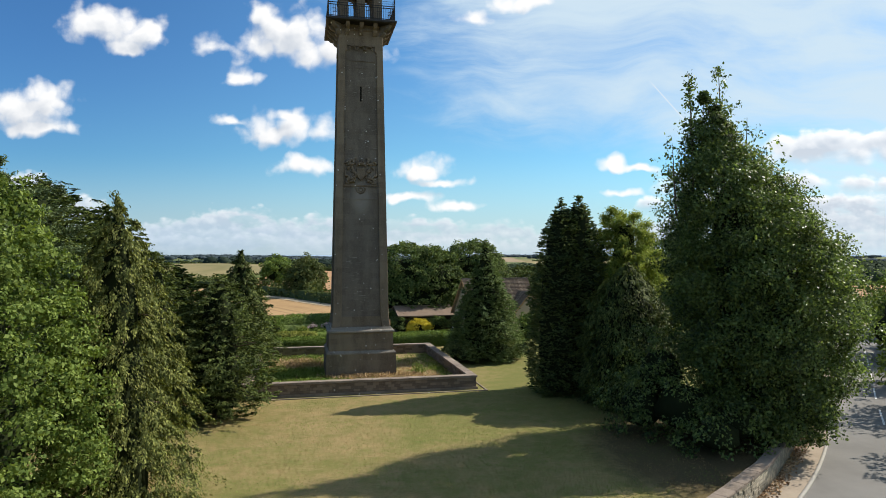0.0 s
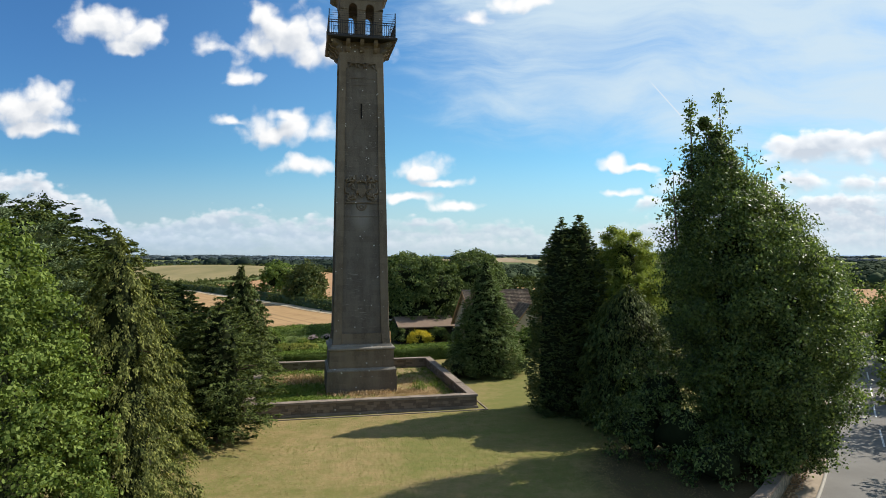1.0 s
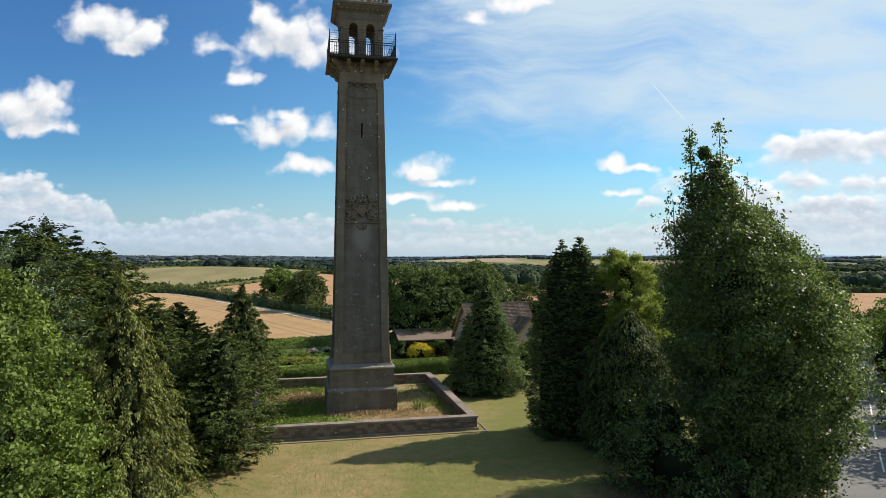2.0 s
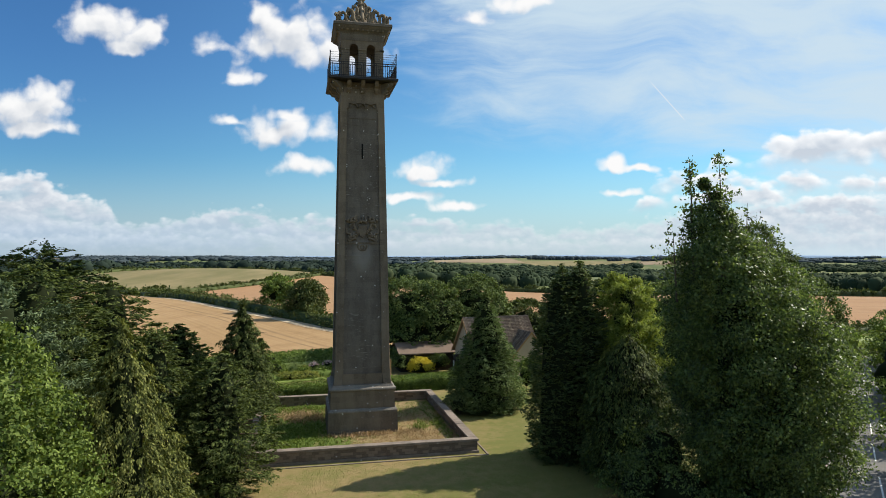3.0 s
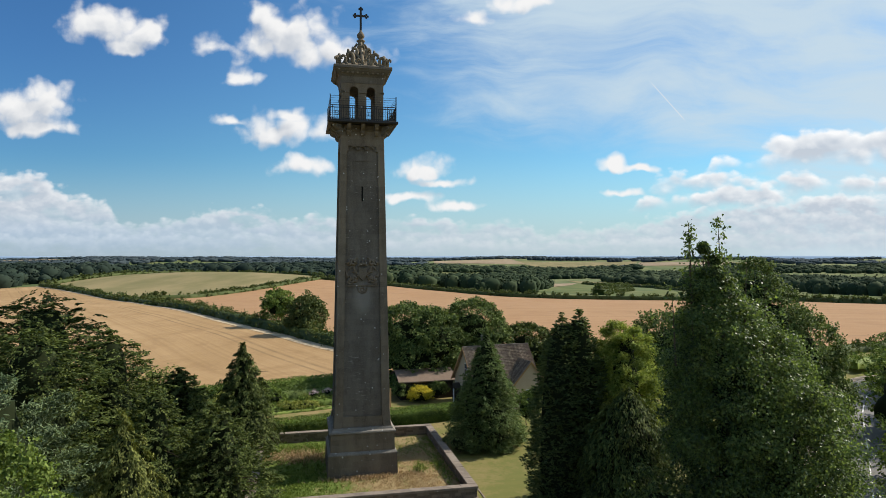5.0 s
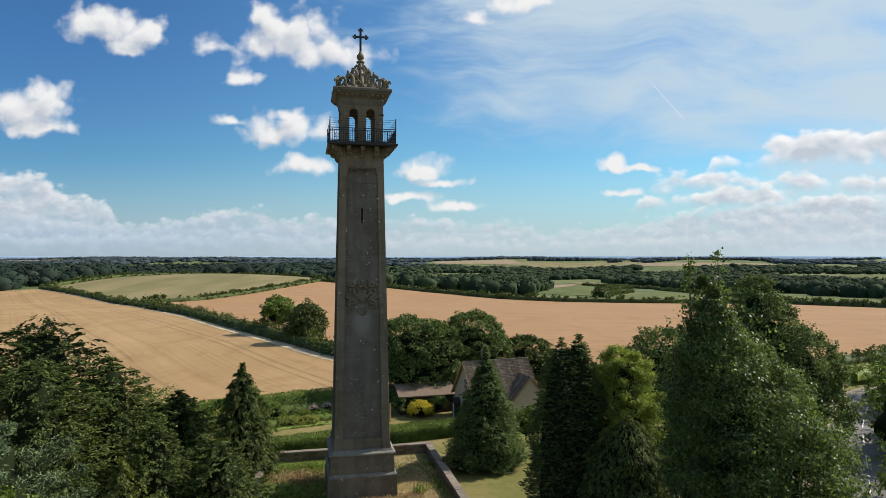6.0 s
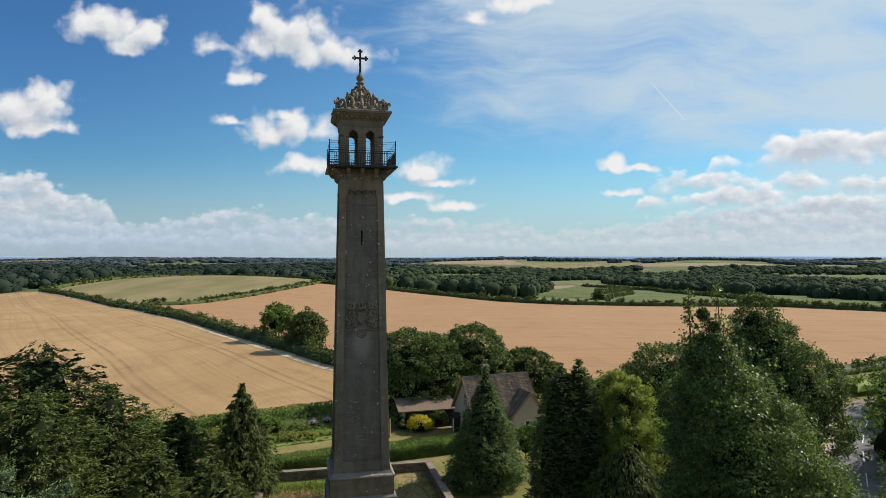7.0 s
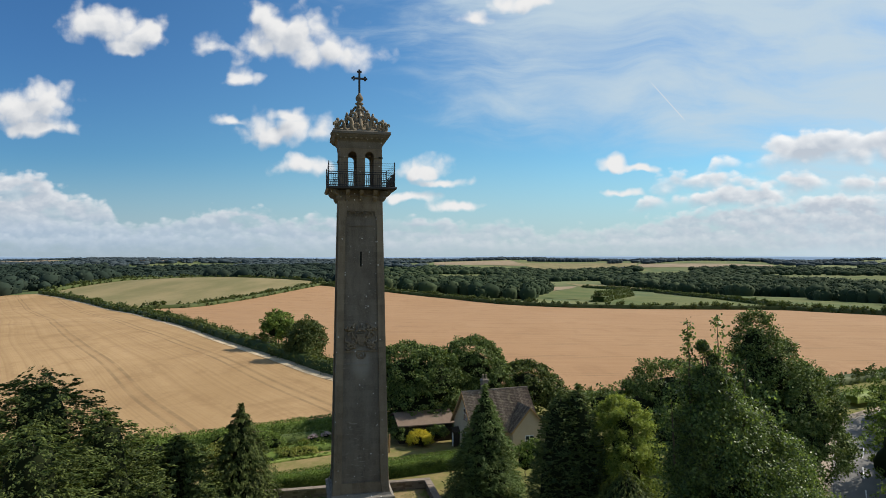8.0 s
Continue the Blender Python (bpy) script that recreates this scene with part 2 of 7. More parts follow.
# left-hand woods: cloud shadow put into a darker, bluer leaf colour
LEAF_CLOUD_SHADE = foliage("leaf_cloud_shaded_wood", rgb(0.010, 0.020, 0.016), rgb(0.024, 0.040, 0.028), rgb(0.036, 0.054, 0.036), scale=0.02, translucent=0.0, spec=0.05, rough=0.9)
LEAF_YELLOW = foliage("leaf_yellow_bush", rgb(0.36, 0.33, 0.02), rgb(0.52, 0.46, 0.03), rgb(0.68, 0.62, 0.08), scale=2.0)
LEAF_LIME = foliage("leaf_lime", rgb(0.14, 0.20, 0.03), rgb(0.22, 0.26, 0.05), rgb(0.34, 0.36, 0.10), scale=2.0)
PETAL = foliage("petal_pink", rgb(0.36, 0.24, 0.26), rgb(0.55, 0.42, 0.44), rgb(0.78, 0.72, 0.70), scale=3.0)
DRY = foliage("dry_weed", rgb(0.25, 0.18, 0.095), rgb(0.39, 0.29, 0.165), rgb(0.52, 0.43, 0.27), scale=1.5)
BLADES = foliage("lawn_blades", rgb(0.14, 0.128, 0.048), rgb(0.265, 0.208, 0.097), rgb(0.36, 0.30, 0.155), scale=1.2)
WEED = foliage("green_weed", rgb(0.06, 0.12, 0.02), rgb(0.13, 0.21, 0.035), rgb(0.25, 0.34, 0.08), scale=1.5)


# inner twig mass, near black: the crown's inner shade is in the colour
TWIG_SHADE = material("inner_twig_shade", lambda n, p: n.mix(n.noise(p, 3.0, 4.0, 0.7), rgb(0.010, 0.014, 0.006), rgb(0.024, 0.031, 0.013)), 0.95, 0.05)


def bark_make(n, place):
    grain = n.noise(n.vec("MULTIPLY", place, (6.0, 6.0, 1.2)), 2.0, 6.0, 0.65)
    return n.mix(grain, rgb(0.045, 0.035, 0.025), rgb(0.16, 0.125, 0.09)), grain


BARK = material("bark", bark_make, 0.95, 0.1, bump=0.7)


def stone(name, dark, mid, pale, joint=0.26, lichen=0.56, course=0.42, block=0.95, vary=0.22, stain=False):
    """Coursed weathered stone: block by block tone, open joints, streaks and lichen."""
    def make(n, place):
        wet = n.noise(n.vec("MULTIPLY", place, (1.0, 1.0, 0.22)), 0.9, 6.0, 0.65)
        fine = n.noise(place, 14.0, 6.0, 0.7)
        z = n.add("ShaderNodeSeparateXYZ", [place]).outputs[2]
        row = n.math("FLOOR", n.math("DIVIDE", z, course))
        u = n.math("ADD", n.math("DIVIDE", n.vec("DOT_PRODUCT", place, (0.77, 1.19, 0.0)), block), n.math("MULTIPLY", row, 0.47))
        cell = n.add("ShaderNodeTexWhiteNoise", [n.add("ShaderNodeCombineXYZ", [row, n.math("FLOOR", u), 0.0]).outputs[0]]).outputs[0]
        tone = n.math("ADD", n.math("MULTIPLY", n.math("SUBTRACT", cell, 0.5), vary), wet)
        a = n.mix(n.ramp(tone, 0.32, 0.68), dark, mid)
        a = n.mix(n.math("MULTIPLY", n.math("MULTIPLY", fine, fine), 0.9), a, pale)
        speck = n.add("ShaderNodeTexVoronoi", {"Vector": place, "Scale": 2.3, "Randomness": 1.0})
        size = n.noise(place, 0.8, 3.0, 0.6)
        spots = n.math("MULTIPLY", n.ramp(speck.outputs["Distance"], 0.15, 0.10), n.ramp(size, lichen - 0.08, lichen))
        a = n.mix(n.math("MULTIPLY", spots, 0.9), a, rgb(0.58, 0.57, 0.54))
        line = n.math("MAXIMUM", n.ramp(n.math("PINGPONG", z, course / 2), 0.0, 0.014, 1.0, 0.0), n.ramp(n.math("PINGPONG", n.math("MULTIPLY", u, block), block / 2), 0.0, 0.014, 1.0, 0.0))
        a = n.mix(n.math("MULTIPLY", line, joint), a, rgb(0.025, 0.023, 0.021))
        if stain:
            # weathered courses where the face has flaked into pale dashes
            dash = n.ramp(n.noise(n.vec("MULTIPLY", place, (1.3, 1.3, 9.0)), 1.6, 5.0, 0.6), 0.60, 0.68)
            worn = n.ramp(n.noise(n.vec("MULTIPLY", place, (0.3, 0.3, 1.0)), 0.35, 2.0, 0.5), 0.50, 0.60)
            a = n.mix(n.math("MULTIPLY", n.math("MULTIPLY", dash, worn), 0.55), a, rgb(0.33, 0.31, 0.27))
            # pale run-off below the carving
            q = n.vec("LENGTH", n.vec("MULTIPLY_ADD", place, (1.05, 0.0, 0.62), (6.45 * 1.05, 0.0, -13.9 * 0.62)))
            run = n.math("MULTIPLY", n.ramp(n.math("ADD", q, n.math("MULTIPLY", wet, 0.9)), 0.75, 1.5, 1.0, 0.0), 0.5)
            a = n.mix(run, a, rgb(0.30, 0.28, 0.25))
        return a, n.math("SUBTRACT", n.math("ADD", fine, n.math("MULTIPLY", cell, 1.4 * vary)), n.math("MULTIPLY", line, min(1.0, 3.0 * joint)))
    return material(name, make, 0.92, 0.12, bump=0.8)


STONE = stone("tower_stone", rgb(0.082, 0.064, 0.045), rgb(0.172, 0.138, 0.098), rgb(0.31, 0.255, 0.19), vary=0.12, joint=0.13)
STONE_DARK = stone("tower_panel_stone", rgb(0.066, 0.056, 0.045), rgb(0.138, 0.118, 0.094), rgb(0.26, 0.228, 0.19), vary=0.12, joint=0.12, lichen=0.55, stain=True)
STONE_LICHEN = stone("tower_ledge_stone", rgb(0.09, 0.078, 0.062), rgb(0.175, 0.15, 0.12), rgb(0.46, 0.43, 0.38), joint=0.3, lichen=0.46)
STONE_PALE = stone("tower_top_stone", rgb(0.10, 0.082, 0.058), rgb(0.20, 0.162, 0.112), rgb(0.32, 0.265, 0.19), joint=0.2)
STONE_WALL = stone("low_wall_stone", rgb(0.085, 0.062, 0.045), rgb(0.19, 0.142, 0.105), rgb(0.28, 0.235, 0.195), course=0.19, block=0.42, vary=0.9)
COPING = stone("coping_stone", rgb(0.12, 0.092, 0.070), rgb(0.225, 0.178, 0.14), rgb(0.34, 0.295, 0.25), joint=0.0)
ROAD_WALL = stone("road_wall_stone", rgb(0.16, 0.14, 0.10), rgb(0.30, 0.26, 0.19), rgb(0.45, 0.41, 0.33), course=0.16, block=0.3, vary=0.9)
IRON = material("iron", lambda n, p: n.mix(n.noise(p, 8.0, 4.0), rgb(0.012, 0.012, 0.013), rgb(0.03, 0.026, 0.023)), 0.6, 0.4)
DARKNESS = material("slit_shadow", lambda n, p: n.mix(n.noise(p, 8.0), rgb(0.01, 0.01, 0.01), rgb(0.02, 0.018, 0.016)), 0.95, 0.1)


def grass_make(n, place):
    broad = n.noise(place, 0.16, 6.0, 0.68, 0.4)
    mid = n.noise(place, 1.1, 6.0, 0.72)
    fine = n.noise(place, 9.0, 5.0, 0.8)
    dry = n.ramp(n.math("ADD", n.math("MULTIPLY", broad, 0.5), n.math("MULTIPLY", mid, 0.5)), 0.36, 0.62)
    xyz = n.add("ShaderNodeSeparateXYZ", [place])
    damp = n.math("MULTIPLY", n.ramp(xyz.outputs[0], -4.0, 6.0), n.ramp(xyz.outputs[1], 26.0, 40.0, 0.2, 1.0))
    dry = n.math("SUBTRACT", dry, n.math("MULTIPLY", damp, 0.6), clamp=True)
    a = n.mix(dry, rgb(0.142, 0.150, 0.042), rgb(0.305, 0.218, 0.106))
    a = n.mix(n.ramp(fine, 0.38, 0.68, 0.0, 0.55), a, rgb(0.14, 0.12, 0.045))
    tuft = n.noise(place, 2.6, 5.0, 0.75)
    a = n.mix(n.ramp(tuft, 0.52, 0.72, 0.0, 0.5), a, rgb(0.15, 0.155, 0.045))
    stripe = n.math("SINE", n.math("MULTIPLY", n.vec("DOT_PRODUCT", place, (-0.22, 0.97, 0.0)), 4.6))
    a = n.mix(n.ramp(stripe, -0.6, 0.8, 0.0, 0.16), a, rgb(0.20, 0.17, 0.06))
    # bare soil below the big tree, darkened to carry the tree's shade too
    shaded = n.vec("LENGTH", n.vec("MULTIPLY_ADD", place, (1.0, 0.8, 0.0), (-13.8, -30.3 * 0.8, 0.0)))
    soil_shade = n.mix(n.ramp(fine, 0.35, 0.7), rgb(0.035, 0.026, 0.016), rgb(0.10, 0.075, 0.042))
    a = n.mix(n.ramp(n.math("ADD", shaded, n.math("MULTIPLY", mid, 3.0)), 6.6, 9.4, 0.85, 0.0), a, soil_shade)
    away = n.ramp(xyz.outputs[1], 395.0, 440.0)
    meadow = n.mix(n.ramp(n.noise(place, 0.012, 4.0, 0.6), 0.35, 0.65), rgb(0.085, 0.115, 0.045), rgb(0.16, 0.165, 0.07))
    a = n.mix(away, a, meadow)
    return a, fine


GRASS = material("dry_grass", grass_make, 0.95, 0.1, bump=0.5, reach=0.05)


def inner_make(n, place):
    broad = n.noise(place, 0.45, 5.0, 0.6, 0.4)
    fine = n.noise(place, 9.0, 5.0, 0.75)
    side = n.ramp(n.add("ShaderNodeSeparateXYZ", [place]).outputs[0], -10.5, -3.0, -0.14, 0.12)
    a = n.mix(n.ramp(n.math("ADD", broad, side), 0.36, 0.62), rgb(0.11, 0.17, 0.032), rgb(0.34, 0.25, 0.13))
    return n.mix(n.math("MULTIPLY", fine, 0.5), a, rgb(0.10, 0.085, 0.03)), fine


INNER = material("rough_grass", inner_make, 0.95, 0.1, bump=0.6, reach=0.06)


def stubble(name, a1, a2, a3, across, curve):
    """Cut corn: drill lines, straw swaths and paired wheel tracks square to the direction across."""
    def make(n, place):
        bend = n.math("MULTIPLY", n.math("SUBTRACT", n.noise(place, 0.006, 2.0, 0.5), 0.5), curve)
        w = n.math("ADD", n.vec("DOT_PRODUCT", place, across), bend)
        long = n.vec("MULTIPLY", place, (1.0, 0.45, 1.0))
        broad = n.noise(long, 0.03, 6.0, 0.68)
        fine = n.noise(place, 1.3, 6.0, 0.75)
        a = n.mix(n.ramp(broad, 0.3, 0.7), a1, a2)
        swath = n.noise(n.add("ShaderNodeCombineXYZ", [n.math("MULTIPLY", w, 0.42), 0.0, 0.0]).outputs[0], 1.0, 5.0, 0.8)
        a = n.mix(n.ramp(swath, 0.38, 0.66, 0.0, 0.5), a, a3)
        patch = n.noise(n.vec("MULTIPLY", place, (1.0, 0.6, 1.0)), 0.11, 7.0, 0.72, 0.5)
        a = n.mix(n.ramp(patch, 0.46, 0.70, 0.0, 0.6), a, a3)
        tram = n.math("PINGPONG", w, 10.0)
        wheel = n.ramp(n.math("ABSOLUTE", n.math("SUBTRACT", tram, 1.0)), 0.15, 0.45, 1.0, 0.0)
        gap = n.ramp(n.noise(place, 0.09, 5.0, 0.75), 0.36, 0.6, 0.25, 1.0)
        a = n.mix(n.math("MULTIPLY", n.math("MULTIPLY", wheel, gap), 0.6), a, rgb(0.16, 0.11, 0.06))
        return n.mix(n.math("MULTIPLY", fine, 0.45), a, a3), fine
    return material(name, make, 0.95, 0.1, bump=0.4, reach=0.1)


STUBBLE_NEAR = stubble("stubble_pale", rgb(0.36, 0.234, 0.113), rgb(0.465, 0.312, 0.160), rgb(0.235, 0.143, 0.067), (0.81, 0.588, 0.0), 12.0)
STUBBLE_FAR = stubble("stubble_ruddy", rgb(0.36, 0.212, 0.108), rgb(0.405, 0.248, 0.132), rgb(0.27, 0.155, 0.08), (0.12, 0.99, 0.0), 20.0)


def pasture(name, a, b):
    return material(name, lambda n, p: n.mix(n.ramp(n.noise(n.vec("MULTIPLY", p, (1.0, 0.3, 1.0)), 0.035, 5.0, 0.65), 0.3, 0.7), a, b), 0.95, 0.1)


HILL_GRASS = pasture("hill_grass", rgb(0.16, 0.145, 0.064), rgb(0.25, 0.20, 0.10))
GREEN_FIELD = pasture("green_field", rgb(0.076, 0.104, 0.032), rgb(0.130, 0.138, 0.050))
PALE_FIELD = pasture("pale_field", rgb(0.24, 0.18, 0.115), rgb(0.30, 0.23, 0.15))
TRACK = material("chalk_track", lambda n, p: n.mix(n.ramp(n.noise(p, 0.5, 5.0, 0.7), 0.35, 0.65), rgb(0.40, 0.31, 0.19), rgb(0.56, 0.45, 0.31)), 0.95, 0.1)


def asphalt_make(n, place):
    broad = n.noise(place, 0.35, 5.0, 0.6)
    fine = n.noise(place, 40.0, 3.0, 0.7)
    a = n.mix(n.ramp(broad, 0.3, 0.7), rgb(0.125, 0.119, 0.11), rgb(0.17, 0.162, 0.15))
    return n.mix(n.math("MULTIPLY", fine, 0.4), a, rgb(0.23, 0.22, 0.20)), fine


ASPHALT = material("worn_asphalt", asphalt_make, 0.9, 0.2, bump=0.3, reach=0.01)
PAVING = material("sandy_pavement", lambda n, p: n.mix(n.noise(p, 1.2, 6.0, 0.7), rgb(0.24, 0.19, 0.14), rgb(0.38, 0.32, 0.25)), 0.95, 0.1)
KERB = material("kerb_stone", lambda n, p: n.mix(n.noise(p, 3.0, 6.0, 0.7), rgb(0.24, 0.22, 0.19), rgb(0.38, 0.36, 0.32)), 0.9, 0.2)
PAINT_WHITE = material("road_paint", lambda n, p: n.mix(n.ramp(n.noise(p, 6.0, 4.0, 0.7), 0.3, 0.6), rgb(0.45, 0.44, 0.42), rgb(0.78, 0.77, 0.74)), 0.8, 0.2)
LITTER = foliage("leaf_litter", rgb(0.16, 0.10, 0.05), rgb(0.32, 0.22, 0.11), rgb(0.55, 0.42, 0.24), scale=2.0, translucent=0.0)


def roof_make(n, place):
    cell = n.add("ShaderNodeNewGeometry").outputs["Random Per Island"]
    moss = n.noise(place, 1.6, 5.0, 0.65)
    blotch = n.noise(place, 4.5, 4.0, 0.7)
    a = n.mix(cell, rgb(0.15, 0.105, 0.075), rgb(0.40, 0.30, 0.22))
    a = n.mix(n.ramp(blotch, 0.45, 0.62, 0.0, 0.75), a, rgb(0.12, 0.085, 0.065))
    a = n.mix(n.ramp(moss, 0.5, 0.68, 0.0, 0.8), a, rgb(0.47, 0.37, 0.24))
    return n.mix(n.math("MULTIPLY", n.noise(place, 22.0, 4.0, 0.7), 0.4), a, rgb(0.09, 0.075, 0.065))


# hills in a haze colour that also emits, so they stay pale
HAZE_HILLS = material("distant_hills_haze_glow", lambda n, p: n.mix(n.noise(n.vec("MULTIPLY", p, (1.0, 1.0, 12.0)), 0.004, 4.0, 0.6), rgb(0.16, 0.22, 0.30), rgb(0.24, 0.31, 0.38)), 1.0, 0.0)
glow = HAZE_HILLS.node_tree.nodes["Principled BSDF"].inputs
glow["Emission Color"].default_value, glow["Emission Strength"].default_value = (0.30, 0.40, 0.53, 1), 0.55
ROOF = material("stone_tiles", roof_make, 0.9, 0.2)
RENDER = material("grey_render", lambda n, p: n.mix(n.noise(p, 1.1, 6.0, 0.65), rgb(0.44, 0.345, 0.235), rgb(0.56, 0.455, 0.33)), 0.95, 0.1)
TIMBER = material("brown_timber", lambda n, p: n.mix(n.noise(n.vec("MULTIPLY", p, (1.0, 1.0, 8.0)), 3.0, 5.0), rgb(0.30, 0.17, 0.075), rgb(0.46, 0.29, 0.14)), 0.8, 0.25)
TIMBER_DARK = material("dark_timber", lambda n, p: n.mix(n.noise(p, 4.0, 5.0), rgb(0.03, 0.026, 0.022), rgb(0.07, 0.058, 0.046)), 0.9, 0.1)
FELT = material("shed_felt", lambda n, p: n.mix(n.noise(p, 1.5, 5.0, 0.7), rgb(0.13, 0.092, 0.065), rgb(0.24, 0.175, 0.13)), 0.9, 0.2)
GREEN_FELT = material("green_felt", lambda n, p: n.mix(n.noise(p, 1.5, 5.0, 0.7), rgb(0.06, 0.15, 0.10), rgb(0.10, 0.21, 0.145)), 0.85, 0.2)
WHITE = material("white_paint", lambda n, p: n.mix(n.noise(p, 3.0, 4.0), rgb(0.62, 0.62, 0.60), rgb(0.8, 0.8, 0.78)), 0.6, 0.3)
GLASS = material("window_glass", lambda n, p: n.mix(n.noise(p, 0.7), rgb(0.02, 0.024, 0.03), rgb(0.05, 0.055, 0.06)), 0.08, 0.6)


# ---- mesh helpers ----
def quad_mesh(name, verts, faces, mat, uvs=None, smooth=False):
    """A mesh from an array of corners and an array of four-cornered faces."""
    verts, faces = np.asarray(verts, float).reshape(-1, 3), np.asarray(faces, int).reshape(-1, 4)
    me = bpy.data.meshes.new(name)
    me.vertices.add(len(verts))
    me.vertices.foreach_set("co", verts.ravel())
    me.loops.add(len(faces) * 4)
    me.loops.foreach_set("vertex_index", faces.ravel())
    me.polygons.add(len(faces))
    me.polygons.foreach_set("loop_start", np.arange(0, len(faces) * 4, 4))
    if uvs is not None:
        layer = me.uv_layers.new(name="along")
        layer.data.foreach_set("uv", np.asarray(uvs, float)[faces.ravel()].ravel())
    me.update(calc_edges=True)
    me.materials.append(mat)
    if smooth:
        me.polygons.foreach_set("use_smooth", np.ones(len(faces), bool))
    return me


def part(name, bm, mat, parent=None, label="", smooth=False):
    """Links a bmesh as one mesh object under its parent."""
    me = bpy.data.meshes.new(name)
    bm.to_mesh(me)
    bm.free()
    me.materials.append(mat)
    if smooth:
        for poly in me.polygons:
            poly.use_smooth = True
    ob = new(name, me)
    if parent is not None:
        ob.parent = parent
    if label:
        tagged(ob, label)
    return ob


def mesh_part(name, me, parent, label=""):
    ob = new(name, me)
    ob.parent = parent
    if label:
        tagged(ob, label)
    return ob


def thing(name, at, turn=0.0, label="", category="", group="", kind=""):
    """An Empty at a thing's base."""
    ob = new(name)
    ob.matrix_world = pose(*at, 0, 0, turn)
    return tagged(ob, label, category, group, kind)


def box(bm, x0, x1, y0, y1, z0, z1, bevel=0.0, m=None):
    made = bmesh.ops.create_cube(bm, size=1.0)["verts"]
    for v in made:
        v.co = Vector((x0 if v.co.x < 0 else x1, y0 if v.co.y < 0 else y1, z0 if v.co.z < 0 else z1))
    if bevel:
        edges = list({e for v in made for e in v.link_edges})
        made = list({v for v in made} | {v for f in bmesh.ops.bevel(bm, geom=edges, offset=bevel, segments=2, affect="EDGES")["faces"] for v in f.verts})
        made = [v for v in made if v.is_valid]
    if m is not None:
        for v in made:
            v.co = m @ v.co
    return made


def boxed(*args, bevel=0.02, m=None):
    bm = bmesh.new()
    box(bm, *args, bevel=bevel, m=m)
    return bm


def stack(rings, square=True, sides=4):
    """A tapered block: rings of (half width, z), closed above and below."""
    bm = bmesh.new()
    rows = []
    for half, z in rings:
        if square:
            rows.append([bm.verts.new((half * sx, half * sy, z)) for sx, sy in ((-1, -1), (1, -1), (1, 1), (-1, 1))])
        else:
            rows.append([bm.verts.new((half * math.cos(math.tau * k / sides), half * math.sin(math.tau * k / sides), z)) for k in range(sides)])
    for a, b in zip(rows, rows[1:]):
        for k in range(len(a)):
            bm.faces.new((a[k], a[(k + 1) % len(a)], b[(k + 1) % len(a)], b[k]))
    bm.faces.new(rows[0][::-1])
    bm.faces.new(rows[-1])
    return bm


def sweep(bm, path, radii, sides=6, flat=1.0):
    """A tube along a path of points, with a radius for each."""
    path = [Vector(p) for p in path]
    rings = []
    side = None
    for k, p in enumerate(path):
        d = (path[min(k + 1, len(path) - 1)] - path[max(k - 1, 0)]).normalized()
        ref = side if side is not None else (Vector((0, 0, 1)) if abs(d.z) < 0.9 else Vector((1, 0, 0)))
        a = (ref - d * ref.dot(d)).normalized()
        side = a
        b = d.cross(a)
        rings.append([bm.verts.new(p + (a * math.cos(math.tau * s / sides) + b * math.sin(math.tau * s / sides) * flat) * radii[k]) for s in range(sides)])
    for a, b in zip(rings, rings[1:]):
        for s in range(sides):
            bm.faces.new((a[s], a[(s + 1) % sides], b[(s + 1) % sides], b[s]))
    bm.faces.new(rings[0][::-1])
    bm.faces.new(rings[-1])


# ---- the lie of the land ----
KNOT_Y = [-6000, 100, 130, 200, 345, 500, 690, 1000, 1500, 2000, 2400, 3500, 4990, 6000]
KNOT_Z = [0, 0, 0.6, 0.2, -8, -13, -20, -30, -30, -16, -4, -1, -14, -14]
KERB_LINE = [(-60, -24), (-32, -9), (-14, 1.5), (-3, 9.5), (5, 16.5), (11, 22.3), (15.5, 27.1), (19.9, 33.0), (23.6, 38.8), (28.3, 46.6),
             (36.5, 59.5), (45.6, 74.2), (51.4, 82.3), (55.6, 87.6), (60.5, 92), (68, 96.5), (80, 100.5), (100, 103), (140, 104)]


def resample(line, count):
    line = np.array(line, float)
    far = np.r_[0, np.cumsum(np.hypot(*np.diff(line, axis=0).T))]
    t = np.linspace(0, far[-1], count)
    return np.c_[np.interp(t, far, line[:, 0]), np.interp(t, far, line[:, 1])]


def rounded(line, count):
    """A resampled line with its corners rounded off."""
    p = resample(line, count * 2)
    for _ in range(12):
        p[1:-1] = (p[:-2] + 2 * p[1:-1] + p[2:]) / 4
    return resample(p, count)


def offset(line, s):
    """The line moved s metres to its left."""
    d = np.gradient(line, axis=0)
    d /= np.hypot(*d.T)[:, None]
    return line + s * np.c_[-d[:, 1], d[:, 0]]


KERB_PATH = rounded(KERB_LINE, 140)


